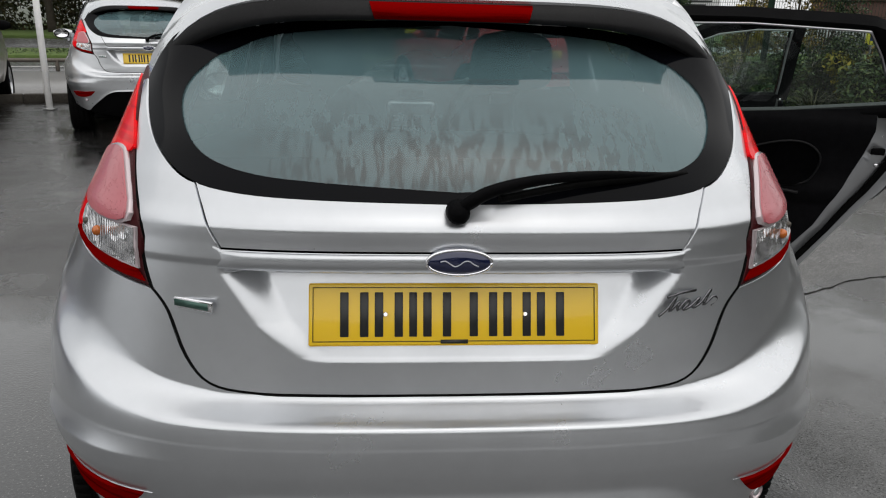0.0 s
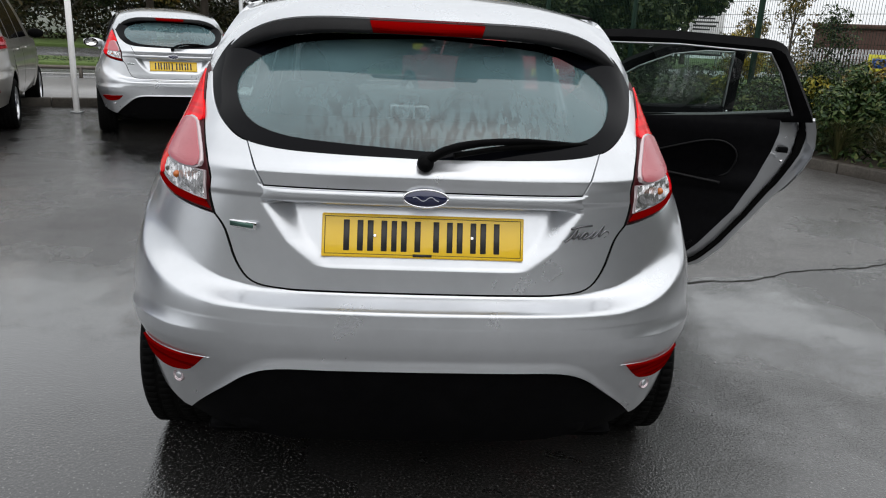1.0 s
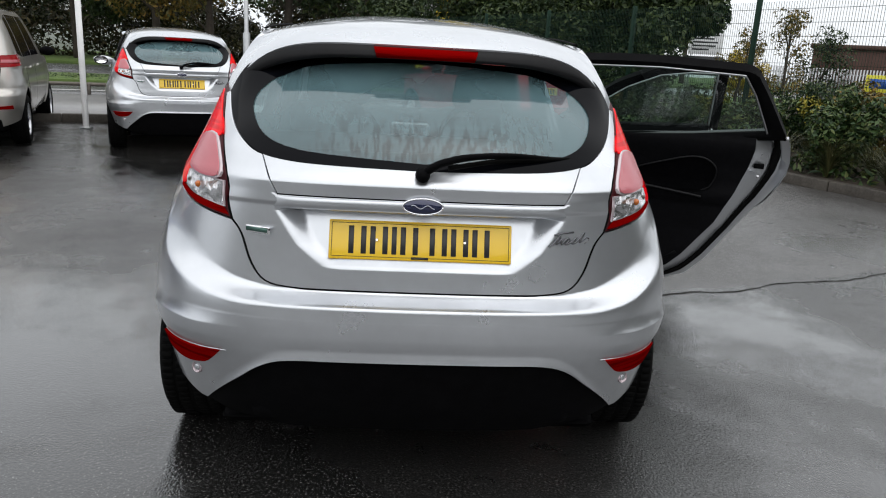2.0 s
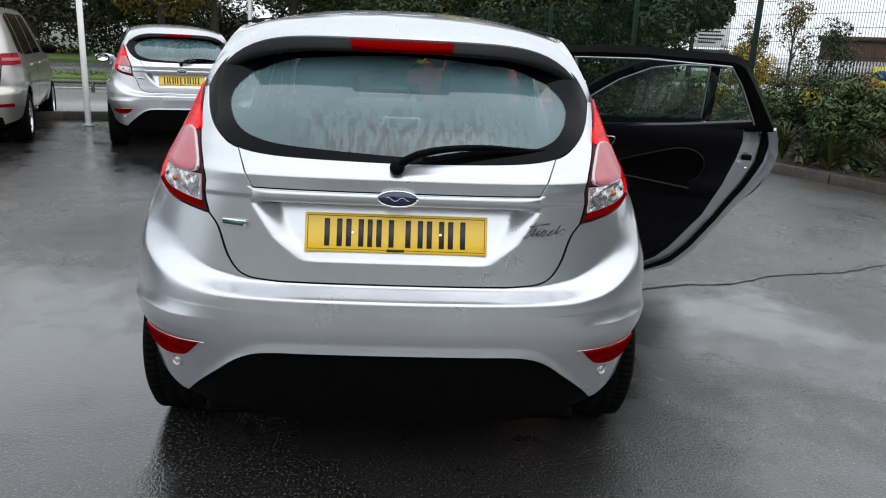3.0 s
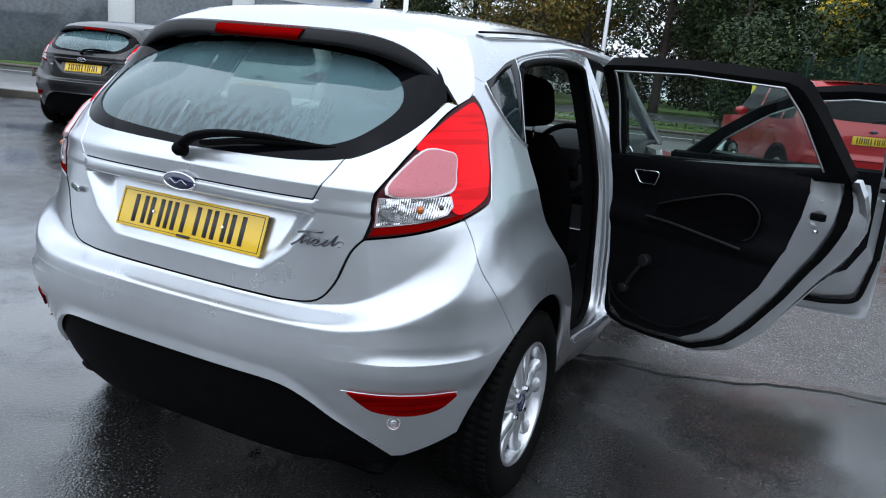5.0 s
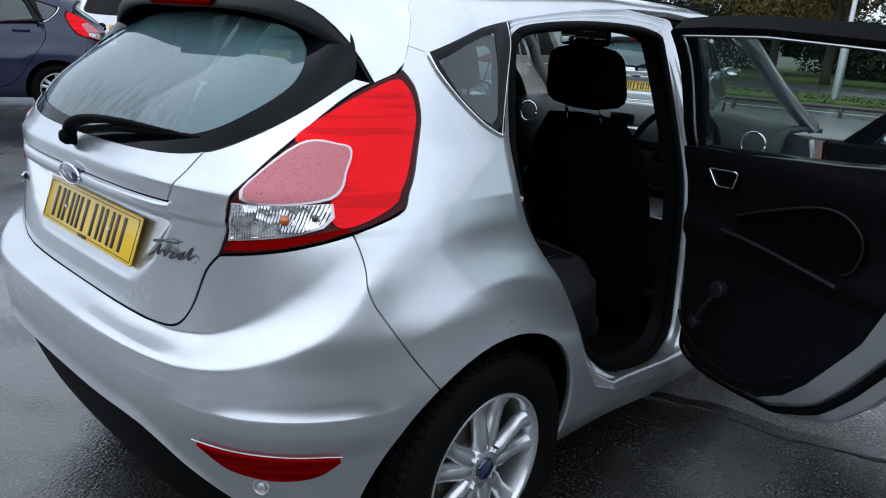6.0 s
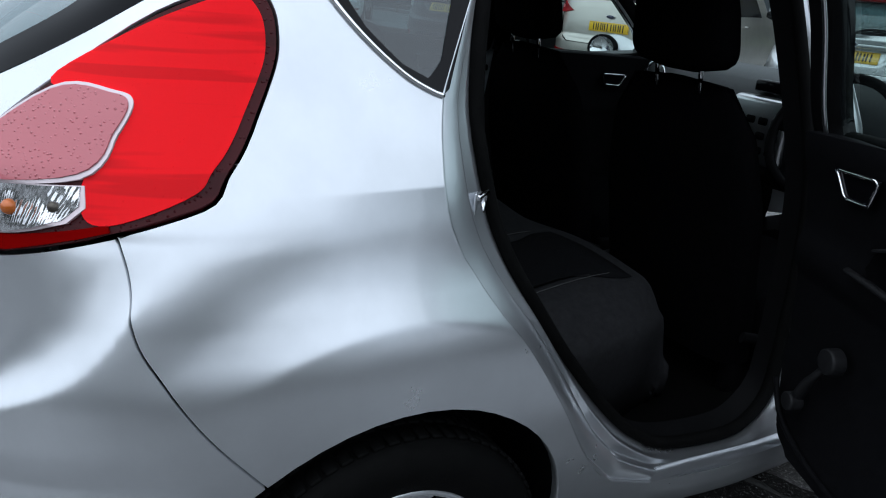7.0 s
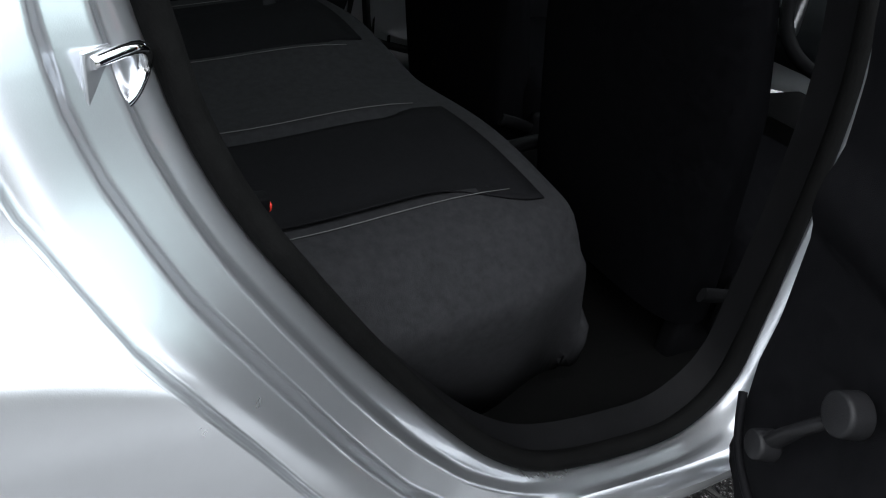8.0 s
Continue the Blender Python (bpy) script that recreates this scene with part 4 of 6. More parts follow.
        for p, r in ((q[0], .020), (q[1], .026)):
            me = lathe("winder_knob", [(0, r * .9), (-.002, r), (-.004, r), (-.022, r * .96), (-.026, r * .94), (-.028, r * .86), (-.0285, r * .8), (-.0285, 0)], 28)
            part("winder_knob", me, WINDER_PLASTIC, leaf).location = Vector(p) + Vector((.008 * side, 0, 0))
    hp = [(1.584, .968), (1.468, .975), (1.489, .926), (1.556, .921)] if trims else [(2.47, .905), (2.34, .912), (2.36, .868), (2.445, .862)]
    panel("handle_cup", S(hp), BLACK_GLOSS, leaf, 0, .006, 0, None, .05, .03, "black door pull recess", True, inner_at(-.140))
    part("door_pull", rail("door_pull", on_inner(S(loop_points(hp, 24).tolist() + [hp[0]]), -.142), .007, .007), CHROME, leaf, "chrome rim of the door pull")
    L = on_inner(S([(.895 if trims else 1.775, .925)]), -.100)[0]
    latch = part("door_latch", block(-.012, .012, -.020, .022, -.010, .012, .003, 2), BLACK_PLASTIC, leaf)
    for dz in (-.045, .055):
        part("latch_screw", block(-.010, .010, -.006, .006, -.006 + dz, .006 + dz, .002, 1), CHROME, leaf).location = L
    latch.location = L
    h = Vector(hinge)
    leaf.matrix_basis = Matrix.Translation(h) @ Matrix.Rotation(radians(angle), 4, "Z") @ Matrix.Translation(-h)
    return leaf


REAR_DOOR = [(1.735, 1.0), (1.2, 1.035), (.90, 1.062), (.792, 1.068), (.777, 1.02), (.770, .95), (.775, .897), (.795, .848), (.823, .80), (.849, .76), (.879, .725), (.922, .665), (.991, .56), (1.063, .45), (1.15, .36), (1.28, .31), (1.50, .295), (1.69, .295), (1.725, .31), (1.735, .36)]
REAR_FRAME = [(1.735, 1.0), (1.735, 1.372), (1.55, 1.381), (1.36, 1.381), (1.10, 1.368), (1.0, 1.362), (.955, 1.345), (.91, 1.27), (.85, 1.16), (.80, 1.07), (.91, 1.062), (1.2, 1.036)]
REAR_GLASS_PTS = [(1.68, 1.015), (1.672, 1.355), (1.35, 1.362), (1.005, 1.345), (.955, 1.26), (.885, 1.095), (1.2, 1.055)]
REAR_TRIM = [(1.705, 1.012), (1.3, 1.040), (.935, 1.072), (.925, 1.05), (.922, 1.0), (.940, .915), (.980, .80), (1.05, .645), (1.175, .475), (1.235, .415), (1.31, .372), (1.45, .355), (1.58, .357), (1.65, .40), (1.69, .53), (1.705, .74)]
FRONT_DOOR = [(2.80, .955), (2.3, .975), (1.742, 1.0), (1.742, .36), (1.745, .31), (1.78, .295), (2.2, .285), (2.70, .28), (2.76, .31), (2.79, .45)]
FRONT_FRAME = [(1.742, 1.0), (1.742, 1.372), (1.95, 1.372), (2.15, 1.345), (2.35, 1.25), (2.55, 1.11), (2.72, .98), (2.74, .957), (2.3, .975)]
FRONT_GLASS = [(1.80, 1.003), (1.80, 1.335), (1.95, 1.335), (2.12, 1.308), (2.30, 1.22), (2.50, 1.08), (2.58, 1.0), (2.3, .988)]
FRONT_TRIM = [(2.74, .965), (2.3, .985), (1.80, 1.005), (1.80, .66), (1.86, .54), (2.0, .45), (2.3, .40), (2.6, .38), (2.70, .42), (2.74, .55)]
OUTER_LOOP = [(.905, 1.33), (.894, 1.277), (.856, 1.207), (.787, 1.07), (.776, 1.02), (.769, .95), (.774, .897), (.792, .848), (.82, .80), (.846, .76), (.876, .725), (.919, .665), (.988, .56), (1.06, .45), (1.15, .36), (1.28, .305), (1.5, .288), (1.70, .285), (1.78, .31), (1.815, .40), (1.815, .7), (1.81, .95), (1.77, 1.25), (1.73, 1.37), (1.446, 1.388), (1.152, 1.362)]


def aperture(car):
    """Painted jamb and rubber seal round the rear door's opening."""
    outer = loop_points(OUTER_LOOP, 150)
    xyz = [(.60, .905, 1.285), (.628, .872, 1.18), (.652, .862, 1.06), (.666, .868, .99), (.672, .888, .915), (.68, .906, .855), (.69, .938, .787), (.70, .99, .708), (.70, 1.095, .568), (.705, 1.222, .423), (.715, 1.31, .345), (.72, 1.405, .294), (.72, 1.563, .265), (.72, 1.68, .268),
           (.715, 1.765, .33), (.705, 1.79, .45), (.69, 1.79, .75), (.665, 1.765, .95), (.60, 1.68, 1.27), (.585, 1.61, 1.335), (.585, 1.3, 1.345), (.59, 1.0, 1.322)]
    inner = loop_points(curve_points(xyz, 4, True), 150)
    k = np.argmin(np.linalg.norm(inner[:, 1:] - outer[0], axis=1))
    inner = np.roll(inner, -k, axis=0)
    if np.sum((outer[40] - inner[40, 1:]) ** 2) > np.sum((outer[40] - inner[-40, 1:]) ** 2):
        inner = np.roll(inner[::-1], 1, axis=0)
    # pair each outer point with the nearest stretch of the inner loop
    face = on_skin([(1 + y - YC, z) for y, z in outer], 0)
    front = step(1.25, 1.5, face[:, 1])
    face[:, 0] = face[:, 0] * (1 - front) + front * np.interp(face[:, 2], [.28, .36, .6, 1.0, 1.4], [.828, .824, .815, .745, .565])
    lap = .0015 + .003 * step(.70, .82, face[:, 2])
    rows = [face + (face - inner) * (.0, .05, .05) - np.stack([lap, 0 * lap, 0 * lap], -1)]
    for a, b in ((0, 0), (.01, .045), (.03, .09), (.05, .10), (.07, .098), (.26, .15), (.40, .22), (.425, .235), (.445, .29), (.465, .38), (.485, .44), (.51, .455), (.70, .53), (.74, .55), (.755, .60), (.77, .70), (.785, .76), (.81, .78), (.90, .86), (.97, .97), (1.0, 1.0)):
        p = face.copy()
        p[:, 1:] = face[:, 1:] * (1 - a) + inner[:, 1:] * a
        p[:, 0] = face[:, 0] * (1 - b) + inner[:, 0] * b
        rows.append(p)
    j = part("door_aperture", sheet("door_aperture", rows, closed=True), SILVER, car, "silver door opening, wet and open")
    c = inner.mean(0)
    seal = inner + (c - inner) / np.linalg.norm(c - inner, axis=1)[:, None] * .012
    part("aperture_seal", rail("aperture_seal", seal[list(range(150)) + [0]], .032, .026), RUBBER, j, "black rubber seal round the opening")
    # inner trim that runs from the seal into the cabin
    deep = inner.copy()
    deep[:, 0] -= .06
    deep += (c - deep) * (0, .03, .05)
    part("sill_trim", sheet("sill_trim", [seal, (seal + deep) / 2 + (0, 0, 0), deep], closed=True), SILL_PLASTIC, j, "black plastic sill and pillar trim")
    # striker
    st = bmesh.new()
    block(-.002, .002, -.012, .012, -.035, .035, .0015, 2, st)
    s = part("striker_plate", st, SILVER, j)
    s.location = (.720, .850, .89)
    s.rotation_euler = (0, 0, radians(40))
    loop = [(.726, .846, .917), (.704, .878, .919), (.690, .884, .900), (.704, .870, .882), (.726, .846, .880)]
    part("striker", rail("striker", curve_points(loop, 5), .009, .009), CHROME, j, "chrome door striker")


def hatchback(name, label, paint, open_doors, group=""):
    car = thing(name, label, "car", group)
    tail_half = VALANCE + [(.50, .268), (.535, .285)] + [(u, z) for u, z in arc_uz(*ARCH_C, ARCH_R, 176, 126, 10)] + SEAM[::-1][1:] + LAMP_BASE[1:] + HATCH_SIDE[::-1][1:]
    fine = (.009, .005) if open_doors else (.03, .022)
    panel("rear_bumper", mirrored(tail_half), paint, car, relief=bumper_lip, du=fine[0], dz=fine[1], label="painted rear bumper")
    val = [(0, .20), (.30, .20), (.45, .235), (.50, .26), (.478, .268)] + VALANCE[::-1][1:]
    panel("bumper_valance", mirrored([(u, z) for u, z in val]), BLACK_PLASTIC, car, -.012, .02, -.004, label="black plastic bumper valance")
    low_mid = [q for q in WINDOW_LOW if q[0] < .375]
    hatch = HATCH_SIDE + LAMP_INNER[1:-3] + [(.628, 1.186), (.598, 1.192)] + [q for q in WINDOW_LOW[::-1][1:] if q[0] > .385] + [(.380, 1.039), (.318, .936), (0, .936)]
    gate = panel("tailgate", mirrored(hatch), paint, car, relief=recess, du=.0065, dz=.0045, gap=.003, label="painted tailgate with plate recess")
    # Black strip added behind the tailgate gap to give the shut line its shade.
    edge = mirrored((HATCH_SIDE + LAMP_INNER[1:-3])[::-1])
    part("tailgate_seal", rail("tailgate_seal", on_skin(edge, -.011), .024, .010), RUBBER, gate, "black backing strip that keeps the tailgate gap dark")
    panel("tailgate_shoulder", mirrored([(0, .936), (.318, .936), (.380, 1.039)] + low_mid[::-1]), paint, gate, du=.02, dz=.008, gap=.0015)
    panel("shoulder_backing", mirrored([(0, .925), (.33, .925), (.40, 1.03), (.30, 1.015), (0, 1.01)]), BLACK_PLASTIC, gate, -.008, .002, 0)
    ring_out, ring_in = loop_points(mirrored(WINDOW_LOW + WINDOW_TOP[1:]), 160), loop_points(mirrored(CLEAR), 160)
    k = np.argmin(np.linalg.norm(ring_in - ring_out[0], axis=1))
    ring_in = np.roll(ring_in, -k, axis=0)
    part("window_border", sheet("window_border", [on_skin(q, sunk(*q.T) - .001) for q in (ring_out, ring_out * .75 + ring_in * .25, ring_out * .5 + ring_in * .5, ring_out * .25 + ring_in * .75, ring_in)], closed=True), GLASS_BORDER, car, "black border of the rear window")
    g = panel("rear_window", mirrored(WINDOW_LOW + WINDOW_TOP[1:]), REAR_GLASS, car, -.004, .004, .002, sunk, label="misted, rain-spotted rear window")
    panel("spoiler_filler", mirrored(WINDOW_TOP[::-1] + [(.645, 1.197), (.66, 1.23), (.58, 1.30), (.35, 1.345), (0, 1.35)]), BLACK_PLASTIC, car, -.026, .004, -.006)
    g.visible_shadow = False
    # strip, badge, plate
    sg = np.linspace(-.322, .322, 50)
    end = np.sqrt(np.clip((.322 - np.abs(sg)) / .035, 0, 1))
    st = [on_skin(np.stack([sg, np.full(50, z)], 1), np.where(o > 0, o * end - .002 * (1 - end), o)) for z, o in ((.897, -.004), (.899, .006), (.904, .009), (.926, .008), (.931, .004), (.932, -.004))]
    part("tailgate_strip", sheet("tailgate_strip", st), paint, car, "raised painted strip above the plate")
    bz = .922
    oval = lambda rx, rz, y: [(rx * math.cos(a), y, bz + rz * math.sin(a)) for a in np.linspace(0, 2 * math.pi, 40)]
    by = float(skin(0.0, bz)[1]) - .006
    badge = part("badge", sheet("badge", [oval(.056, .0225, by + .012), oval(.056, .0225, by - .003), oval(.050, .019, by - .007), oval(.03, .011, by - .010), oval(.0005, .0003, by - .011)]), BADGE_BLUE, car, "dark blue oval badge")
    part("badge_rim", rail("badge_rim", oval(.0555, .0222, by - .004), .006, .006, (0, 1, 0)), CHROME, badge, "chrome badge rim")
    number_plate(car, Matrix.Translation((0, .097, .760)) @ Matrix.Rotation(radians(-19), 4, "X"))
    m = on_skin([(from_x(-.460, .830), .830)], .003)[0]
    ang = math.atan2(-.075, .14)
    eb = part("trim_badge", block(-.042, .042, -.003, .003, -.010, .010, .002, 2), CHROME, car, "small chrome badge with a green bar")
    eb.matrix_basis = Matrix.Translation(m) @ Matrix.Rotation(radians(-25), 4, "Z") @ Matrix.Rotation(radians(-2), 4, "X")
    part("badge_bar", block(-.036, .034, -.0042, -.002, -.006, .006, 0, 1), mat("badge_green", (.05, .11, .09), .3, .4), eb)
    f0 = Matrix.Translation(on_skin([(from_x(.435, .835), .835)], .004)[0]) @ Matrix.Rotation(radians(20), 4, "Z")
    wave = [(-.070, -.018), (-.056, -.006), (-.045, .015), (-.048, -.012), (-.034, .004), (-.030, -.012), (-.018, .004), (-.008, .0), (-.016, -.013), (.0, -.008), (.014, .006), (.006, -.012), (.022, -.004), (.034, .020), (.030, -.010), (.046, .004), (.058, -.002), (.048, -.013), (.060, -.010), (.072, .002)]
    mb = rail("model_badge", [f0 @ Vector((q[0] + q[1] * .35, 0, q[1])) for q in curve_points([(x, z, 0) for x, z in wave], 4)], .006, .0045, (0, 1, 0), 6)
    mb = part("model_badge", mb, DARK_CHROME, car, "flowing chrome badge script, drawn as a plain wave")
    part("badge_dash", rail("badge_dash", [f0 @ Vector(q) for q in ((-.060, 0, .016), (-.03, 0, .021), (.004, 0, .022))], .006, .0045, (0, 1, 0), 6), DARK_CHROME, mb)
    bw = [(-.033 + .0082 * k, by - .0105, bz + .005 * math.sin(k * 1.3 + .6)) for k in range(9)]
    part("badge_squiggle", rail("badge_squiggle", curve_points(bw, 3), .0024, .002, (0, 1, 0), 6), BRUSHED, badge)
    # roof, spoiler, brake light
    rr = roof_rows()
    roof = thick(part("roof", sheet("roof", rr), paint, car, "painted wet roof"), .012)
    roof.modifiers.new("crisp_rim", "EDGE_SPLIT").split_angle = radians(50)
    for s in (-1, 1):
        d = np.array([(s * (.535 if y < 1 else .545), y, float(z) + .004) for y, z in ((.72, 1.384), (1.0, 1.402), (1.4, 1.418), (1.8, 1.42), (2.1, 1.408))])
        part("roof_moulding", rail("roof_moulding", curve_points(d, 5), .012, .007), RUBBER, roof)
    s = np.linspace(-1, 1, 61)
    a = np.abs(s)
    top = np.stack([.608 * s, .385 + .080 * a ** 2.75, 1.348 - .170 * a ** 5.8], -1)
    low = np.stack([.603 * s, .364 + .110 * a ** 2.84, 1.311 - .124 * a ** 4.2], -1)
    low[:, 2] = np.minimum(low[:, 2], top[:, 2] - .004)
    under = low + np.stack([0 * s, .035 * (1 - a ** 4), .004 + 0 * s], -1)
    sp = part("spoiler", sheet("spoiler", [top, top * .7 + low * .3 + (0, -.006, 0), top * .3 + low * .7 + (0, -.005, 0), low, under, under + (0, .06, .012), under * (.96, 1, 1) + (0, .17, .02)]), SPOILER_BLACK, car, "black spoiler above the rear window")
    q = np.linspace(-.26, .26, 30)
    aq = np.abs(q)
    t2 = np.stack([.608 * q, .385 + .080 * aq ** 2.75, 1.346 + 0 * q], -1)
    l2 = np.stack([.603 * q * .94, .364 + .110 * aq ** 2.84, 1.313 + 0 * q], -1)
    hb = [t2 + (0, -.001, 0), t2 * .8 + l2 * .2 + (0, -.014, 0), t2 * .2 + l2 * .8 + (0, -.014, 0), l2 + (0, -.001, 0)]
    part("brake_light", sheet("brake_light", hb), LENS_DEEP, sp, "dark red high brake light")
    # wiper
    w0 = np.array((-.004, .086, 1.012))
    piv = lathe("wiper_cap", [(0, .0), (0, .021), (.02, .019), (.03, .012), (.032, 0)], 24)
    wp = part("wiper", piv, BLACK_PLASTIC, car, "black rear wiper")
    wp.matrix_basis = Matrix.Translation(w0 + (0, .01, -.004)) @ Matrix.Rotation(radians(-90), 4, "Z")
    arm = curve_points([w0, w0 + (.05, -.008, .033), w0 + (.13, .0, .052), w0 + (.24, .022, .058), w0 + (.34, .058, .052), w0 + (.415, .098, .045)], 6)
    loc = wp.matrix_basis.inverted()
    am = rail("wiper_arm", arm, .022, .030, (0, -1, .5), 8, np.interp(np.linspace(0, 1, len(arm)), [0, .1, .5, 1], [.9, 1.1, .8, .3]))
    am.transform(loc)
    part("wiper_arm", am, BLACK_PLASTIC, wp)
    bl = curve_points([w0 + (.07, .006, .018), w0 + (.20, .022, .040), w0 + (.33, .062, .045), w0 + (.42, .103, .044)], 6)
    bm2 = rail("wiper_blade", bl, .014, .030, (0, -1, .4))
    bm2.transform(loc)
    part("wiper_blade", bm2, RUBBER, wp)
    for sd in (1, -1):
        F = lambda pts: [(sd * u, z) for u, z in pts]
        tail_lamp(car, sd)
        rf = [(.397, .482), (.445, .478), (.521, .474), (.594, .468), (.579, .440), (.559, .424), (.53, .415), (.496, .413), (.462, .420), (.432, .435)]
        rc = panel("reflector_recess", F(bent([(u, z - .006) for u, z in rf + rf[:1]], 3)[:-1]), paint, car, .002, .012, -.006)
        panel("reflector", F(bent(rf + rf[:1], 3)[:-1]), LENS_DEEP, rc, .0085, .008, .001, label="dark red bumper reflector")
        p = on_skin([(from_x(sd * .652, .386), .386)], 0)[0]
        sn = part("parking_sensor", lathe("parking_sensor", [(-.01, .0185), (.004, .0185), (.0065, .0165), (.004, .0145), (-.002, .0135), (-.002, 0)], 28), BEZEL, car, "round parking sensor with a pale rim")
        sn.matrix_basis = Matrix.Translation(p) @ Matrix.Rotation(radians(-90 + sd * 30), 4, "Z")
        part("sensor_face", lathe("sensor_face", [(-.002, .0095), (.004, .0095), (.0055, .007), (.0055, 0)], 24), paint, sn)
        # quarter panel: behind the door opening, up into the roof rail, down to the sill
        arch = arc_uz(*ARCH_C, ARCH_R, 126, -18, 22)
        q1 = SEAM + arch[1:] + [(1.26, .20), (1.48, .195), (1.48, .305)] + [p for p in DOOR_EDGE[::-1] if p[1] < 1.069 and p[1] > .306] + [(.987, 1.070)] + QUARTER_LOW[::-1][1:] + LAMP_OUTER[:1]
        q1 = q1[:-1] + [(.711, 1.26)] + LAMP_OUTER
        panel("quarter_panel", F(q1), paint, car, 0, .02, .0015, du=fine[0], dz=fine[1], label="painted rear quarter panel with water drops")
        rail_pts = [(.767, 1.247)] + DRIP[1:] + [(2.5, 1.36), (2.5, 1.385), (1.95, 1.418), (1.646, 1.412), (1.352, 1.40), (1.1, 1.392), (.85, 1.382), (.72, 1.372), (.711, 1.348), (.719, 1.307), (.711, 1.26)]
        panel("roof_rail", F(rail_pts), paint, car, 0, .02, 0, label="painted roof rail")
        qw = QUARTER_LOW + [(1.0, 1.08), (1.056, 1.207), (1.094, 1.277), (1.115, 1.325)] + [p for p in DRIP[::-1] if .767 < p[0] < 1.10]
        pane = [(.805, 1.232), (.92, 1.268), (1.045, 1.298), (1.028, 1.22), (.992, 1.118), (.968, 1.094), (.928, 1.112), (.868, 1.160)]
        qa, qb = loop_points(F(qw), 80), loop_points(F(pane), 80)
        kk = np.argmin(np.linalg.norm(qb - qa[0], axis=1))
        qb = np.roll(qb, -kk, axis=0)
        if np.sum((qa[20] - qb[20]) ** 2) > np.sum((qa[20] - qb[-20]) ** 2):
            qb = np.roll(qb[::-1], 1, axis=0)
        qf = part("quarter_window", sheet("quarter_window", [on_skin(qa, -.002), on_skin(qa * .5 + qb * .5, -.001), on_skin(qb, -.003)], closed=True), BLACK_GLOSS, car, "black framed quarter window")
        gq = panel("quarter_glass", F(pane), QUARTER_GLASS, qf, -.004, .004, -.004, label="misted quarter glass")
        gq.visible_shadow = False
        part("quarter_chrome", rail("quarter_chrome", on_skin(F(QUARTER_LOW), .001), .012, .008), CHROME, qf, "chrome strip under the quarter window")
        # sill, pillar, front wing
        panel("sill", F([(1.47, .19), (3.0, .19), (3.0, .292), (1.48, .306)]), paint, car, 0, .03, 0, lambda u, z: .022 * step(1.48, 1.85, np.abs(u)), du=.05, label="painted sill")
        panel("centre_pillar", F([(2.005, .30), (2.06, .30), (2.06, 1.0), (2.0, 1.36), (1.95, 1.36), (2.005, 1.0)]), paint if open_doors and sd > 0 else BLACK_GLOSS, car, -.03, .05, 0, label="centre door pillar")
        fa = arc_uz(3.17, .30, ARCH_R, 198, -10, 22)
        wing = [(3.0, .19)] + [(min(u, 4.4), z) for u, z in fa] + [(3.95, .25), (3.99, .5), (3.95, .78), (3.5, .90), (3.0, .955), (2.995, .5)]
        panel("front_wing", F(wing), paint, car, 0, .02, .002, du=.06, dz=.04, label="painted front wing")
        for cy in (ARCH_C[0], 3.17):
            ln = []
            for k in np.linspace(-.25, math.pi + .1, 28):
                yy, zz = cy + (ARCH_R + .004) * math.cos(k), .30 + (ARCH_R + .004) * math.sin(k)
                edge = float(skin(from_y(yy, max(zz, .2)), max(zz, .2))[0]) - .012
                ln.append([(sd * edge, yy, zz), (sd * .58, yy, zz)])
            bk = part("arch_liner", sheet("arch_liner", ln), BLACK_PLASTIC, car, "black wheel arch liner")
            disc = [[(sd * .58, cy + r * math.cos(k), .30 + r * math.sin(k)) for k in np.linspace(-.25, math.pi + .1, 28)] for r in (.01, ARCH_R + .01)]
            part("arch_back", sheet("arch_back", disc), BLACK_PLASTIC, bk)
        wheel(car, (sd * .742, ARCH_C[0], .293), sd)
        wheel(car, (sd * .735, 3.17, .293), sd)
        # windscreen pillar
        pa = [on_skin([(sd * 2.5, 1.36)], 0)[0] + (-sd * .015, -.10, .015), np.array((sd * .565, 2.45, 1.31)), np.array((sd * .63, 2.68, 1.14)), np.array((sd * .69, 2.95, .985))]
        part("windscreen_pillar", rail("windscreen_pillar", curve_points(pa, 6), .075, .055), paint, car, "painted windscreen pillar")
        # mirror
        is_open = open_doors and sd > 0
        ang = 65 if is_open else 0
        rd = door(car, "rear_door", sd, REAR_DOOR, REAR_FRAME, REAR_GLASS_PTS, REAR_TRIM, (sd * .83, 1.738, 0), ang, "painted rear door standing wide open" if is_open else "painted rear door, shut", paint)
        fd = door(car, "front_door", sd, FRONT_DOOR, FRONT_FRAME, FRONT_GLASS, FRONT_TRIM, (sd * .83, 2.81, 0), 77 if is_open else 0, "painted front door standing wide open" if is_open else "painted front door, shut", paint, False)
        hm = []
        for t in np.linspace(0, 1, 12):
            w = math.sin(math.pi * min(max(t, .04), .96)) ** .35
            hm.append([(sd * (.735 + .265 * t), 2.60 - .05 * w * math.cos(k), .975 + .065 * w * math.sin(k) + .015 * t) for k in np.linspace(0, 2 * math.pi, 20, endpoint=False)])
        mh = part("door_mirror", sheet("door_mirror", hm, closed=True), paint, fd, "painted door mirror")
        face = lathe("mirror_glass", [(0, 0), (0, .05), (.003, .05)], 24)
        mg = part("mirror_glass", face, CHROME, fd, "mirror glass")
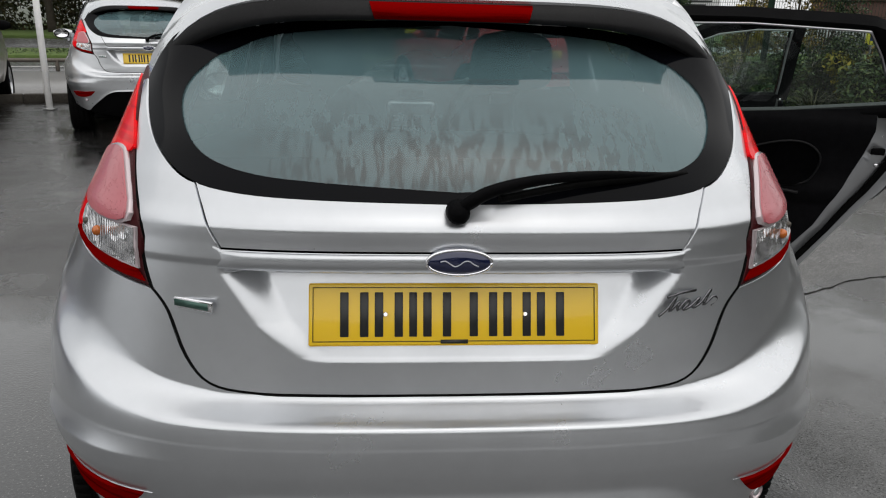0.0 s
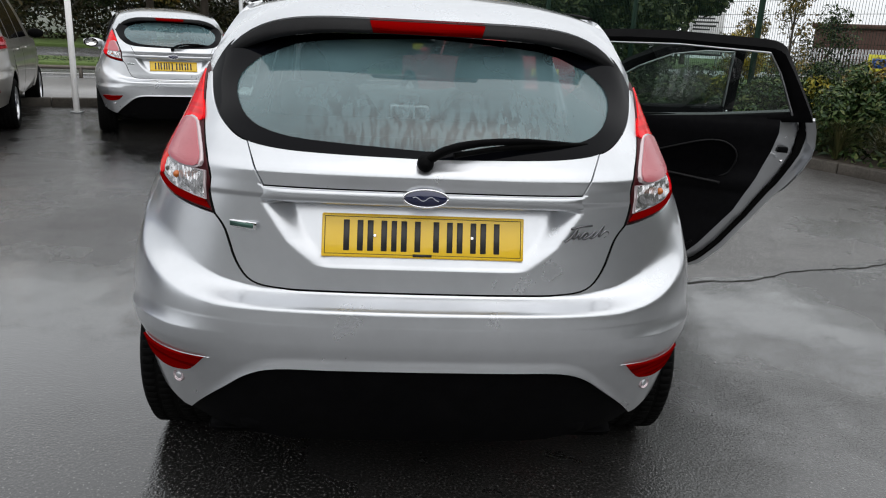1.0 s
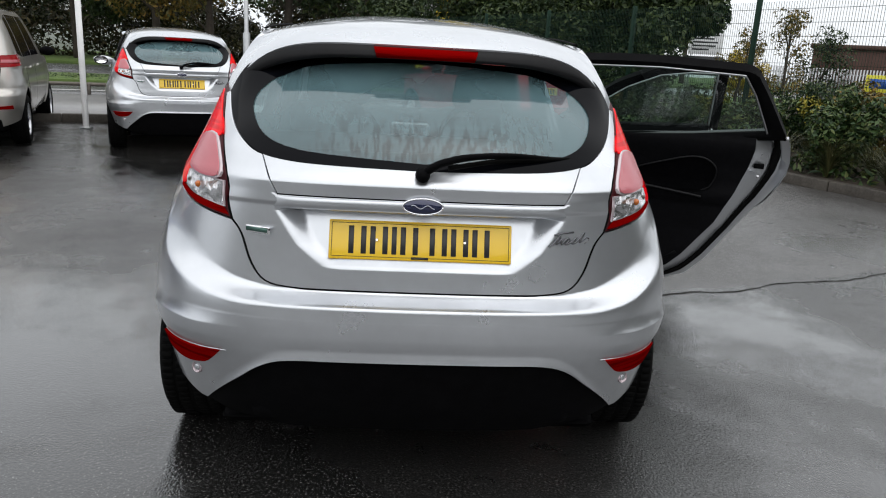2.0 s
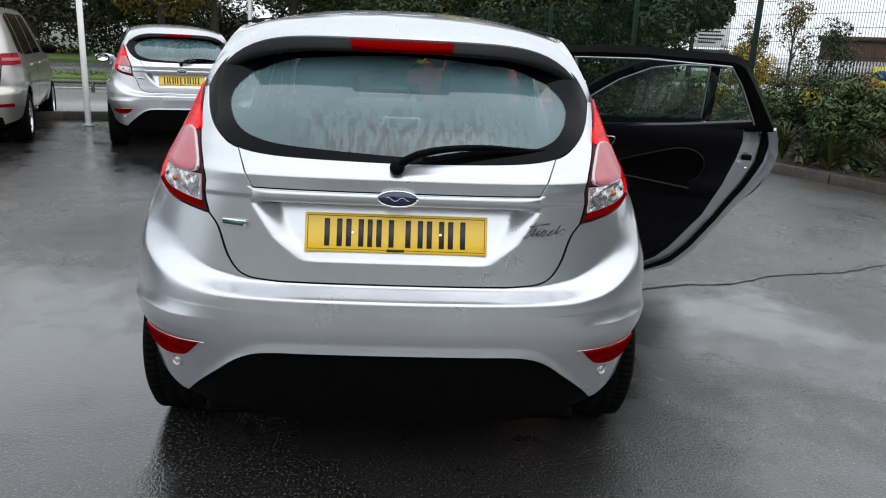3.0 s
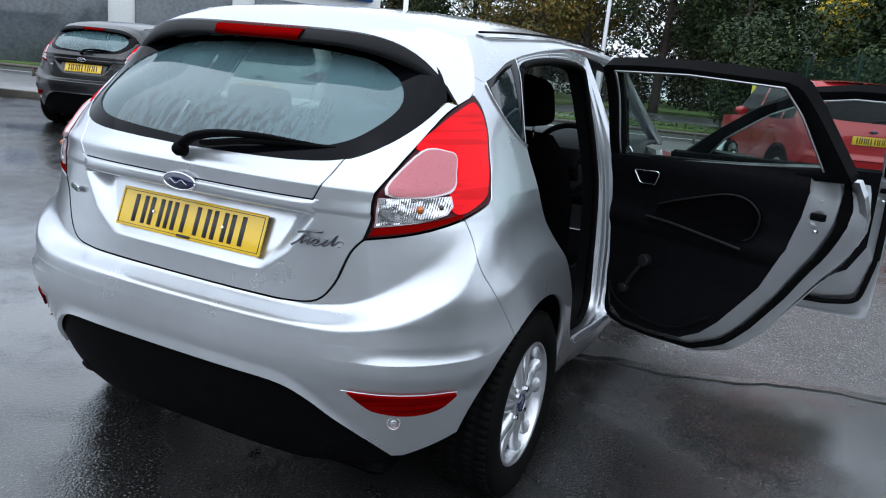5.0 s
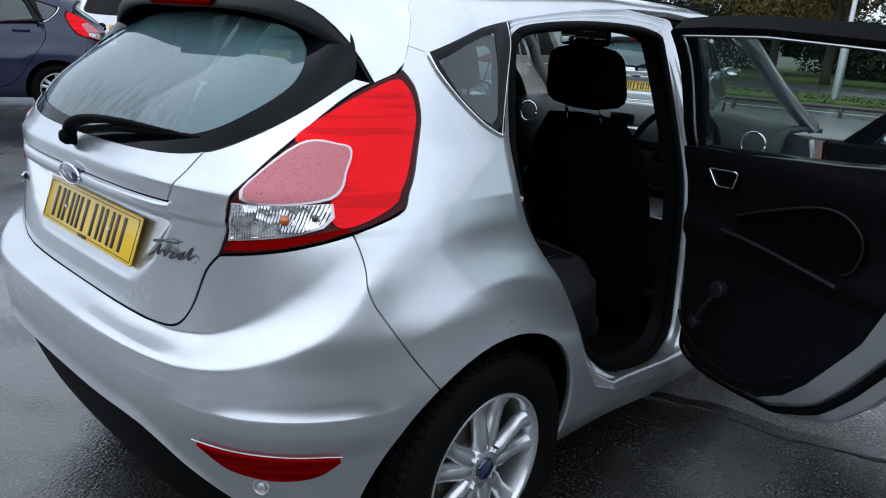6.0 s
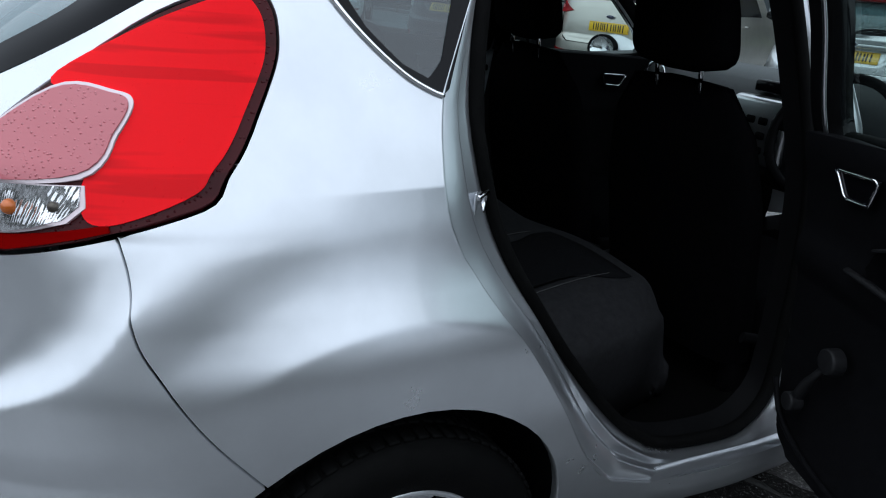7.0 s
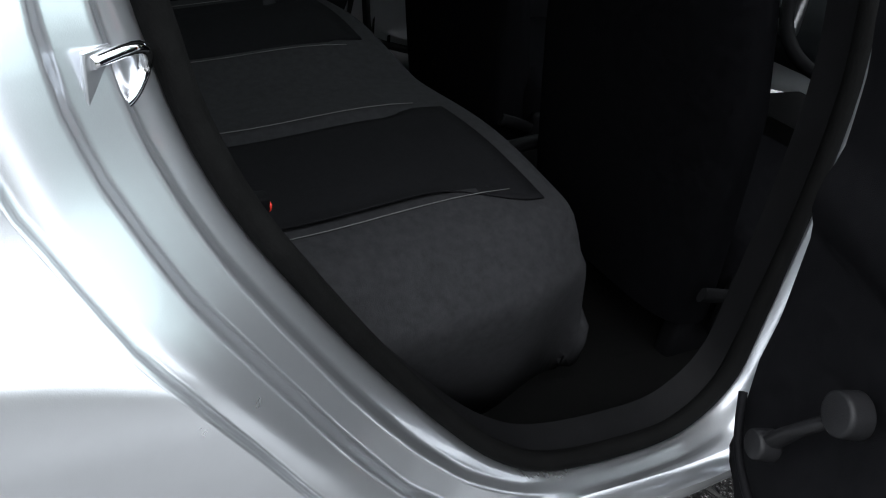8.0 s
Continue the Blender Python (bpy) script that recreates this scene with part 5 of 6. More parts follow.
        mg.matrix_basis = Matrix.Translation((sd * .905, 2.544, .986)) @ Matrix.Rotation(radians(-90), 4, "Z") @ Matrix.Rotation(radians(-5), 4, "Y") @ Matrix.Diagonal((1, 1.5, 1, 1))
        rim = part("mirror_rim", lathe("mirror_rim", [(-.03, .050), (-.012, .061), (.004, .060), (.006, .054), (.002, .050)], 28), BLACK_PLASTIC, fd, "black rim round the mirror glass")
        rim.matrix_basis = mg.matrix_basis.copy()
        for y in (1.02,):
            hd = on_skin([(sd * (1 + y - YC), .955)], .028)[0]
            part("outer_handle", rail("outer_handle", [hd + (0, .09, 0), hd, hd + (0, -.09, 0)], .025, .03), paint, rd)
    if open_doors:
        aperture(car)
    # underbody, windscreen, bonnet and nose
    ub = bmesh.new()
    block(-.60, .60, .22, 3.8, .17, .22, .03, 2, ub)
    block(-.50, .50, .14, .5, .22, .40, .04, 2, ub)
    part("underbody", ub, BLACK_PLASTIC, car)
    s = np.linspace(-1, 1, 25)
    ws = [np.stack([(.53 + .15 * t) * s, 2.34 + .72 * t - (.10 + .06 * t) * (np.abs(s) ** 2) + .04, 1.408 - .43 * t - .035 * (1 - t) * np.abs(s) ** 2.2], -1) for t in np.linspace(0, 1, 12)]
    sc = part("windscreen", sheet("windscreen", ws), SCREEN_GLASS, car, "clear windscreen")
    sc.visible_shadow = False
    bn = [np.stack([(.70 - .12 * t) * s, 2.99 + .87 * t - .05 * np.abs(s) ** 2 * (1 + t), .985 - .17 * t - .12 * t ** 3 - .05 * np.abs(s) ** 3], -1) for t in np.linspace(0, 1, 14)]
    part("bonnet", sheet("bonnet", bn), paint, car, "painted bonnet")
    ns = [np.stack([(.60 + .16 * t) * s * (1 - .1 * t * t), 3.88 + .09 * math.sin(t * 2.2) - .30 * np.abs(s) ** 3, .70 - .50 * t + 0 * s], -1) for t in np.linspace(0, 1, 12)]
    part("front_bumper", sheet("front_bumper", ns), paint, car, "painted front bumper")
    return car


main_car = hatchback("silver_hatchback", "silver five-door hatchback with its side doors standing open on wet tarmac", SILVER, True, "parked cars")
cabin(main_car)
rear_bench(main_car)
front_seat(main_car, .335, 1.885)
front_seat(main_car, -.36, 1.93)

# ---- other parked cars ----
def make_skin(widths, tails, length):
    """A plainer car's skin, used like the hatchback's."""
    hw, tl = keys(widths), keys(tails)

    def surf(u, z):
        u, z = np.asarray(u, float), np.asarray(z, float)
        side, a, n = np.sign(u) + (u == 0), np.abs(u), 3.6
        p = np.clip(a, 0, 1) * np.pi / 2
        w, d = hw(z), YC - tl(z)
        r = (np.sin(p) ** n + np.cos(p) ** n) ** (-1 / n)
        y = np.where(a > 1, YC + a - 1, YC - d * r * np.cos(p))
        x = np.where(a > 1, w, w * r * np.sin(p)) * (1 - .12 * step(length - 1.0, length, y))
        k = .012 * (1 - step(.37, .46, np.minimum(np.hypot(y - .80, z - .32), np.hypot(y - length + .85, z - .32))))
        return np.stack([side * (x + k * (a > .6)), y, z], -1)
    return surf


def family_car(name, label, paint, surf, length, belt, roof_z, lamp, plate_z, glass_rear, cladding=False):
    car = thing(name, label, "car", "parked cars")
    U = lambda y: 1 + y - YC
    wb = (.80, length - .85)
    end = U(length - .35)
    arch = lambda cy: [(U(cy + .36 * math.cos(a)) if cy + .36 * math.cos(a) > YC else float(np.interp(cy + .36 * math.cos(a), surf(np.linspace(.3, 1, 200), np.full(200, .5))[:, 1], np.linspace(.3, 1, 200))), .32 + .36 * math.sin(a)) for a in np.linspace(math.pi, 0, 15)]
    low = .24
    for sd in (1, -1):
        half = [(0, low)] + [(.45, low)] + arch(wb[0]) + arch(wb[1]) + [(end, low), (end, belt - .06), (U(length - 1.3), belt), (0, belt)]
        panel("body_side", [(sd * u, z) for u, z in half], paint, car, du=.06, dz=.05, gap=0, surf=surf, label="painted body side")
        top = [(0, belt), (U(length - 1.35), belt), (U(length - 1.75), roof_z - .12), (U(length - 2.0), roof_z - .05), (0, roof_z - .05)]
        panel("upper_body", [(sd * u, z) for u, z in top], paint, car, du=.06, dz=.05, gap=0, surf=surf, label="painted window pillars")
        for y0, y1 in ((.62, .98), (1.05, 1.85), (1.92, 2.72)):
            t = roof_z - .11
            q = [(U(y0) if y0 > YC else .86, belt + .06 if y0 < 1 else belt + .02), (U(y1), belt + .02), (U(y1 - (.35 if y1 > 2.5 else 0)), t), (U(y0) if y0 > YC else .93, t - (.05 if y0 < 1 else 0))]
            w = panel("side_window", [(sd * u, z) for u, z in q], BLACK_GLOSS, car, .003, .006, .004, surf=surf, du=.1, dz=.1, label="dark side window")
        for y in (1.01, 1.88):
            panel("door_seam", [(sd * U(y), .36), (sd * U(y + .008), .36), (sd * U(y + .008), belt), (sd * U(y), belt)], BLACK_PLASTIC, car, .0015, .004, 0, surf=surf, du=.1, dz=.1)
        for y in (1.15, 1.98):
            hp = surf(np.array([sd * U(y)]), np.array([belt - .10]))[0]
            part("outer_handle", rail("outer_handle", [hp + (sd * .02, 0, 0), hp + (sd * .03, .09, 0), hp + (sd * .02, .18, 0)], .02, .025), paint, car)
        u0, u1, z0, z1 = lamp
        lp = panel("tail_lamp", [(sd * u0, z0 + .03), (sd * (u0 + .12), z0), (sd * u1, z0 + .015), (sd * (u1 + .05), z1 - .03), (sd * u1, z1), (sd * (u0 + .16), z1 - .01)], LENS_DULL, car, .010, .02, 0, surf=surf, label="red tail lamp")
        panel("lamp_strip", [(sd * (u0 + .14), (z0 + z1) / 2 - .02), (sd * (u1 - .06), (z0 + z1) / 2 - .02), (sd * (u1 - .05), (z0 + z1) / 2 + .012), (sd * (u0 + .15), (z0 + z1) / 2 + .012)], LENS_PINK, lp, .016, .008, 0, surf=surf)
        panel("reflector", [(sd * .36, .46), (sd * .58, .46), (sd * .57, .50), (sd * .37, .49)], LENS_DEEP, car, .006, .01, 0, surf=surf, label="red bumper reflector")
        for cy in wb:
            wheel(car, (sd * (float(surf(np.array([1.2]), np.array([.5]))[0, 0]) - .10), cy, .293), sd)
            ln = [[(sd * (.84 - d), cy + .37 * math.cos(k), .32 + .37 * math.sin(k)) for d in (.0, .28)] for k in np.linspace(-.2, math.pi + .2, 20)]
            part("arch_liner", sheet("arch_liner", ln), BLACK_PLASTIC, car)
            if cladding:
                rg = [surf(np.array([sd * u]), np.array([z]))[0] + (sd * .008, 0, 0) for u, z in arch(cy)]
                part("arch_cladding", rail("arch_cladding", np.array(rg), .03, .07, np.array((1, 0, 0))), BLACK_PLASTIC, car)
        mm = surf(np.array([sd * U(length - 1.55)]), np.array([belt + .03]))[0]
        rows = [[mm + (sd * (.02 + .19 * t), .05 * math.cos(k) * math.sin(math.pi * min(max(t, .06), .94)) ** .4, .065 * math.sin(k) * math.sin(math.pi * min(max(t, .06), .94)) ** .4 + .04) for k in np.linspace(0, 2 * math.pi, 16, endpoint=False)] for t in np.linspace(0, 1, 9)]
        part("door_mirror", sheet("door_mirror", rows, closed=True), BLACK_PLASTIC if paint is BEIGE else paint, car, "door mirror")
    u1, z0, z1 = glass_rear
    rg = mirrored(bent([(0, z0), (u1 * .7, z0 + .005), (u1, z0 + .05), (u1 * 1.02, z0 + .16), (u1 * .9, z1 - .02), (u1 * .6, z1), (0, z1 + .005)], 4))
    panel("rear_window", rg, BLACK_GLOSS, car, .004, .01, 0, surf=surf, label="dark rear window")
    panel("tailgate_seam", mirrored([(0, .60), (.36, .60), (.44, .66), (.50, belt), (.508, belt), (.45, .655), (.365, .592), (0, .592)]), BLACK_PLASTIC, car, .002, .004, 0, surf=surf, du=.05, dz=.05)
    panel("bumper_valance", mirrored([(0, .22), (.52, .22), (.48, .34), (.35, .40), (0, .40)]), BLACK_PLASTIC, car, .006, .02, 0, surf=surf, label="black bumper valance")
    yb = float(surf(np.array([0.0]), np.array([plate_z]))[0, 1])
    number_plate(car, Matrix.Translation((0, yb - .012, plate_z - .055)))
    oval = [(.05 * math.cos(a), yb - .012, plate_z + .12 + .02 * math.sin(a)) for a in np.linspace(0, 2 * math.pi, 24)]
    part("badge", sheet("badge", [oval, [(0, yb - .02, plate_z + .12)] * 24]), BADGE_BLUE, car)
    wp = surf(np.array([0.0]), np.array([z0 + .01]))[0]
    part("wiper", rail("wiper", curve_points([wp + (0, -.02, 0), wp + (.2, -.012, .045), wp + (.36, .02, .05)], 5), .016, .024, np.array((0, -1, .3))), BLACK_PLASTIC, car, "black wiper")
    s = np.linspace(-1, 1, 21)
    e = float(surf(np.array([1.2]), np.array([roof_z - .05]))[0, 0])
    y_r = float(surf(np.array([0.0]), np.array([roof_z - .05]))[0, 1])
    rows = []
    for t in np.linspace(0, 1, 14):
        y = y_r - .06 + (length - 1.95 - y_r) * t
        bow = (YC - y_r) * (1 - (1 - np.abs(s) ** 3.6) ** (1 / 3.6)) * (1 - t)
        rows.append(np.stack([e * s, y + bow, roof_z - .055 + .06 * (1 - np.abs(s) ** 2.4) * (1 - .6 * (1 - t) ** 4) - .05 * t ** 4], -1))
    part("roof", sheet("roof", rows), paint, car, "painted roof")
    ws = [np.stack([(e * (1 - t) + .72 * t) * s, length - 1.95 + .75 * t - .12 * np.abs(s) ** 2, roof_z - .05 + (belt - roof_z + .04) * t - .03 * np.abs(s) ** 2], -1) for t in np.linspace(0, 1, 8)]
    part("windscreen", sheet("windscreen", ws), BLACK_GLOSS, car, "dark windscreen")
    bn = [np.stack([(.74 - .12 * t) * s, length - 1.25 + 1.2 * t - .12 * np.abs(s) ** 2 * t, belt + .02 - .30 * t ** 2 - .05 * np.abs(s) ** 3], -1) for t in np.linspace(0, 1, 10)]
    part("bonnet", sheet("bonnet", bn), paint, car, "painted bonnet")
    ns = [np.stack([.70 * s, length - .06 - .25 * np.abs(s) ** 3 + .04 * math.sin(t * 3), belt - .27 - (belt - .50) * t + 0 * s], -1) for t in np.linspace(0, 1, 8)]
    part("front_bumper", sheet("front_bumper", ns), paint, car)
    ub = block(-.7, .7, .3, length - .3, .2, .26, .02, 1)
    part("underbody", ub, BLACK_PLASTIC, car)
    return car


second = hatchback("silver_hatchback", "silver hatchback parked with doors shut near the road kerb", SILVER, False, "parked cars")
cabin(second)
rear_bench(second)
front_seat(second, .36, 1.93)
front_seat(second, -.36, 1.93)
second.matrix_world = pose(-2.62, 7.19, 0, 0, 0, 20)
navy = copy_thing(second, pose(-8.36, 3.7, 0, 0, 0, 161))
navy.name = "dark_blue_hatchback"
tagged(navy, "dark blue hatchback parked across wet tarmac", "car", "parked cars")
for o in navy.children_recursive:
    if o.type == "MESH" and o.data.materials[0] == SILVER:
        o.data = o.data.copy()
        o.data.materials[0] = NAVY

black = copy_thing(second, pose(-7.25, 5.4, 0, 0, 0, 19))
black.name = "black_hatchback"
tagged(black, "black hatchback parked beside the champagne people carrier", "car", "parked cars")
for o in black.children_recursive:
    if o.type == "MESH" and o.data.materials[0] == SILVER:
        o.data = o.data.copy()
        o.data.materials[0] = BLACK_PAINT

MPV = make_skin(".15:.76 .3:.84 .5:.89 .7:.90 .9:.885 1.0:.86 1.2:.80 1.4:.73 1.55:.66 1.62:.58", ".15:.12 .4:.03 .5:.0 .62:.01 .66:.06 .8:.07 1.0:.10 1.1:.13 1.3:.24 1.5:.36 1.62:.46", 4.4)
mpv = family_car("champagne_people_carrier", "champagne silver people carrier parked on wet tarmac", BEIGE, MPV, 4.4, 1.0, 1.62, (.36, .80, .92, 1.06), .80, (.50, 1.10, 1.50))
mpv.matrix_world = pose(-5.15, 6.45, 0, 0, 0, 19)
SUV = make_skin(".15:.74 .3:.80 .5:.83 .8:.83 1.0:.80 1.2:.74 1.4:.68 1.55:.62 1.62:.55", ".15:.12 .4:.03 .5:.0 .62:.0 .68:.03 .9:.05 1.1:.10 1.3:.19 1.5:.30 1.62:.40", 3.8)
red = family_car("red_compact_car", "red compact off-road style car parked by the hedge", RED_PAINT, SUV, 3.8, .98, 1.60, (.30, .52, .78, .90), .85, (.48, 1.08, 1.46), True)
red.matrix_world = pose(2.19, 9.60, 0, 0, 0, 25)
SUV2 = make_skin(".15:.78 .3:.86 .5:.91 .8:.91 1.0:.88 1.2:.82 1.4:.75 1.6:.66 1.68:.58", ".15:.12 .4:.03 .5:.0 .62:.0 .68:.04 .9:.07 1.1:.12 1.3:.22 1.5:.33 1.68:.45", 4.5)
white = family_car("white_off_road_car", "white sport utility car parked beyond the dark blue one", WHITE_PAINT, SUV2, 4.5, 1.05, 1.68, (.40, .80, .98, 1.12), .92, (.50, 1.14, 1.54))
white.matrix_world = pose(-12.1, 5.5, 0, 0, 0, 62)

# ---- ground ----
TARMAC = tarmac_mat("wet_tarmac", 1.0, 0.0)
OLD_TARMAC = tarmac_mat("older_tarmac", 3.7, -0.10)
KERB = rough_mat("kerb_concrete", (0.030, 0.025, 0.020), (0.085, 0.075, 0.062), 3, 0.65, 0.004)
SOIL = rough_mat("wet_soil", (0.030, 0.022, 0.015), (0.07, 0.055, 0.04), 4, 0.9, 0.02)
GRASS = rough_mat("grass_verge", (0.05, 0.085, 0.02), (0.10, 0.15, 0.035), 2, 0.9, 0.03)
ROAD = rough_mat("wet_road", (0.06, 0.06, 0.062), (0.11, 0.11, 0.11), 1.5, 0.25, 0.003)
PAVING = rough_mat("wet_paving", (0.14, 0.14, 0.14), (0.24, 0.235, 0.23), 1.2, 0.3, 0.003)
PATCH = rough_mat("seam_filler", (0.006, 0.006, 0.006), (0.05, 0.05, 0.048), 5, 0.6, 0.004, 0, 0.1)
WHITE_POST = rough_mat("white_post_paint", (0.70, 0.70, 0.70), (0.82, 0.82, 0.82), 5, 0.4, 0.0005)
GALV = rough_mat("galvanised_steel", (0.34, 0.35, 0.36), (0.48, 0.49, 0.50), 6, 0.45, 0.0006, 0.7)
GREEN_STEEL = rough_mat("green_fence_paint", (0.006, 0.020, 0.013), (0.011, 0.030, 0.019), 8, 0.6, 0.0004, 0, 0.1)
BROWN_WALL = rough_mat("brown_cladding", (0.06, 0.030, 0.022), (0.085, 0.042, 0.032), 2, 0.7, 0.003)
PALE_WALL = rough_mat("pale_wall", (0.62, 0.63, 0.64), (0.74, 0.75, 0.76), 1, 0.6, 0.002)
BLUE_SIGN = mat("blue_fascia", (0.02, 0.09, 0.35), 0.4)
YELLOW_SIGN = mat("yellow_board", (0.65, 0.60, 0.05), 0.5)
DARK_SIGN = mat("dark_board", (0.02, 0.021, 0.023), 0.35)
SHOP_GLASS = rough_mat("showroom_glass", (0.05, 0.058, 0.065), (0.11, 0.125, 0.14), 0.6, 0.12, 0.0, 0, 0.5)
GREY_SIGN = mat("grey_board", (0.25, 0.26, 0.27), 0.4)

bm = bmesh.new()
bmesh.ops.create_grid(bm, x_segments=30, y_segments=30, size=400)
tagged(part("ground", bm, TARMAC), "rain-wet dark tarmac car park", "ground", "", "structure")


def band(name, at, along, half, n0, n1, z, material, label, category, kind="structure"):
    """A flat strip n0 to n1 metres from a line, with a face on each side."""
    a = Vector((along[0], along[1], 0)).normalized()
    n = Vector((-a.y, a.x, 0))
    o = Vector((*at, 0))
    b = block(-half, half, n0, n1, -.05, z, .004, 1)
    bmesh.ops.transform(b, matrix=Matrix(((a.x, n.x, 0, o.x), (a.y, n.y, 0, o.y), (0, 0, 1, 0), (0, 0, 0, 1))), verts=b.verts)
    return tagged(part(name, b, material), label, category, "", kind)


R_AT, R_WAY = (-5.0, 10.05), (0.94, 0.34)


def road_point(s, n, z=0.0):
    return (R_AT[0] + .94 * s - .34 * n, R_AT[1] + .34 * s + .94 * n, z)


band("pavement", R_AT, R_WAY, 60, .13, 4.6, .11, PAVING, "pale wet paving behind the car park kerb", "pavement")
band("road", R_AT, R_WAY, 90, 4.75, 9.5, .03, ROAD, "wet grey road", "road")
band("verge", R_AT, R_WAY, 90, 9.6, 13.5, .14, GRASS, "green grass verge between the roads", "grass")
band("far_road", R_AT, R_WAY, 120, 14, 24, .04, ROAD, "wet grey far carriageway", "road")
band("far_verge", R_AT, R_WAY, 160, 24.2, 60, .16, GRASS, "grass under the trees", "grass")
barrier = thing("barrier_rail", "low dark rail along the pavement's road edge", "barrier")
bp = [road_point(s, 4.5, .32) for s in np.linspace(-12, 12, 25)]
part("rail", rail("rail", bp, .07, .08), STEEL_DARK, barrier)
for s in np.linspace(-12, 12, 13):
    part("post", block(-.03, .03, -.03, .03, .05, .33, .005, 1), STEEL_DARK, barrier).location = road_point(s, 4.5)


def kerb_run(name, pts, label):
    """Kerb stones laid end to end along a curve."""
    k = thing(name, label, "kerb", "", "structure")
    p = curve_points(np.array([(x, y, 0) for x, y in pts]), 12)
    d = np.concatenate([[0], np.cumsum(np.linalg.norm(np.diff(p, axis=0), axis=1))])
    n = int(d[-1] / .915)
    rng = random.Random(3)
    me = None
    for i in range(n):
        a = np.array([np.interp(i * .915, d, p[:, j]) for j in range(3)])
        b = np.array([np.interp((i + 1) * .915, d, p[:, j]) for j in range(3)])
        if me is None:
            q = block(-.452, .452, -.0625, .0625, -.06, .125, .012, 2)
            me = bpy.data.meshes.new("kerb_stone")
            q.to_mesh(me)
            q.free()
        o = part("kerb_stone", me, KERB, k)
        ang = math.atan2(b[1] - a[1], b[0] - a[0])
        o.matrix_basis = Matrix.Translation(((a[0] + b[0]) / 2, (a[1] + b[1]) / 2, rng.uniform(-.006, .006))) @ Matrix.Rotation(ang + rng.uniform(-.008, .008), 4, "Z")
    return k


BED = [(8.6, -3.0), (7.1, 1.6), (5.85, 4.7), (5.12, 6.3), (4.52, 7.7), (4.05, 9.3), (3.65, 10.6), (3.2, 12.8), (2.7, 15.4), (2.0, 19.0)]
kerb_run("bed_kerb", BED, "weathered concrete kerb along the planted bed")
kerb_run("road_kerb", [road_point(s, 0)[:2] for s in (-14, -8, -4, 0, 4, 8)], "dark concrete kerb between car park and pavement")
bp = curve_points(np.array([(x, y, 0) for x, y in BED]), 8)
rows = [[(p[0] + .06 + w * 1.0, p[1] + w * .45, .09 + .10 * step(0, 1.0, w) + .03 * math.sin(p[1] * 3 + w * 5)) for p in bp] for w in (0, .3, .8, 1.5, 2.5, 4, 7, 12, 30)]
tagged(part("planting_bed", sheet("planting_bed", rows[::-1]), SOIL), "dark wet soil of the planted bed", "soil", "", "structure")

# seam across the tarmac, with patches of standing water beyond it
rng = random.Random(5)
seam_rows = []
for i in range(90):
    t = i / 89
    x, y = .55 + 5.6 * t, 1.83 + 1.99 * t + .03 * math.sin(t * 40) + rng.uniform(-.012, .012)
    w = (.002 + .018 * rng.random() ** 3) * max(0, 1 - t / .62)
    seam_rows.append([(x, y - w, .001), (x, y - w * .4, .0055 if w else 0), (x, y + w * .5, .0055 if w else 0), (x, y + w, .001)])
slab = [[(r[1][0], r[1][1] + d, z) for r in seam_rows] for d, z in ((.004, -.001), (.45, .0045))] + [[(r[1][0] - 1.2, r[1][1] + 3.2, .0045) for r in seam_rows], [(r[1][0] - 3.2, r[1][1] + 7.0, .0045) for r in seam_rows]]
tagged(part("older_surface", sheet("older_surface", slab), OLD_TARMAC), "paler, smoother wet tarmac beyond the joint", "ground", "", "structure")
tagged(part("tarmac_seam", sheet("tarmac_seam", seam_rows), PATCH), "dark worn joint across the tarmac", "ground joint", "", "structure")
lines = mat("worn_white_line", (.45, .45, .44), .4)
for s0, s1, n in ((-20, 20, 7.1), (-20, 20, 4.95)):
    b = block(s0, s1, n - .05, n + .05, .02, .036, 0, 1)
    a, nn = Vector((.94, .34, 0)).normalized(), Vector((-.34, .94, 0)).normalized()
    bmesh.ops.transform(b, matrix=Matrix(((a.x, nn.x, 0, R_AT[0]), (a.y, nn.y, 0, R_AT[1]), (0, 0, 1, 0), (0, 0, 0, 1))), verts=b.verts)
    tagged(part("road_line", b, lines), "worn white line on the road", "road marking", "", "structure")

# ---- posts, signs, fence ----
post = thing("white_post", "slim white post at the car park kerb", "post")
post.location = (-4.6, 9.24, 0)
part("pole", lathe("pole", [(0, .042), (4.2, .038), (4.21, 0)], 16), WHITE_POST, post).rotation_euler = (0, radians(-90), 0)
part("foot", block(-.07, .07, -.07, .07, 0, .02, .004, 1), GALV, post)


def lamp_post(at, h, label, head=True):
    p = thing("street_lamp", label, "street lamp")
    p.location = at
    part("column", lathe("column", [(0, .11), (1.5, .11), (1.56, .065), (h, .05), (h + .01, 0)], 18), GALV, p).rotation_euler = (0, radians(-90), 0)
    part("arm", rail("arm", curve_points([(0, 0, h - .05), (.25, 0, h + .15), (.9, 0, h + .22)], 6), .05, .05), GALV, p)
    part("lantern", block(.8, 1.35, -.13, .13, h + .17, h + .28, .04, 3), GREY_SIGN, p, "grey lantern head")
    return p


lamp_post((-4.75, 21.9, .1), 7.0, "tall galvanised street lamp with a thicker base")


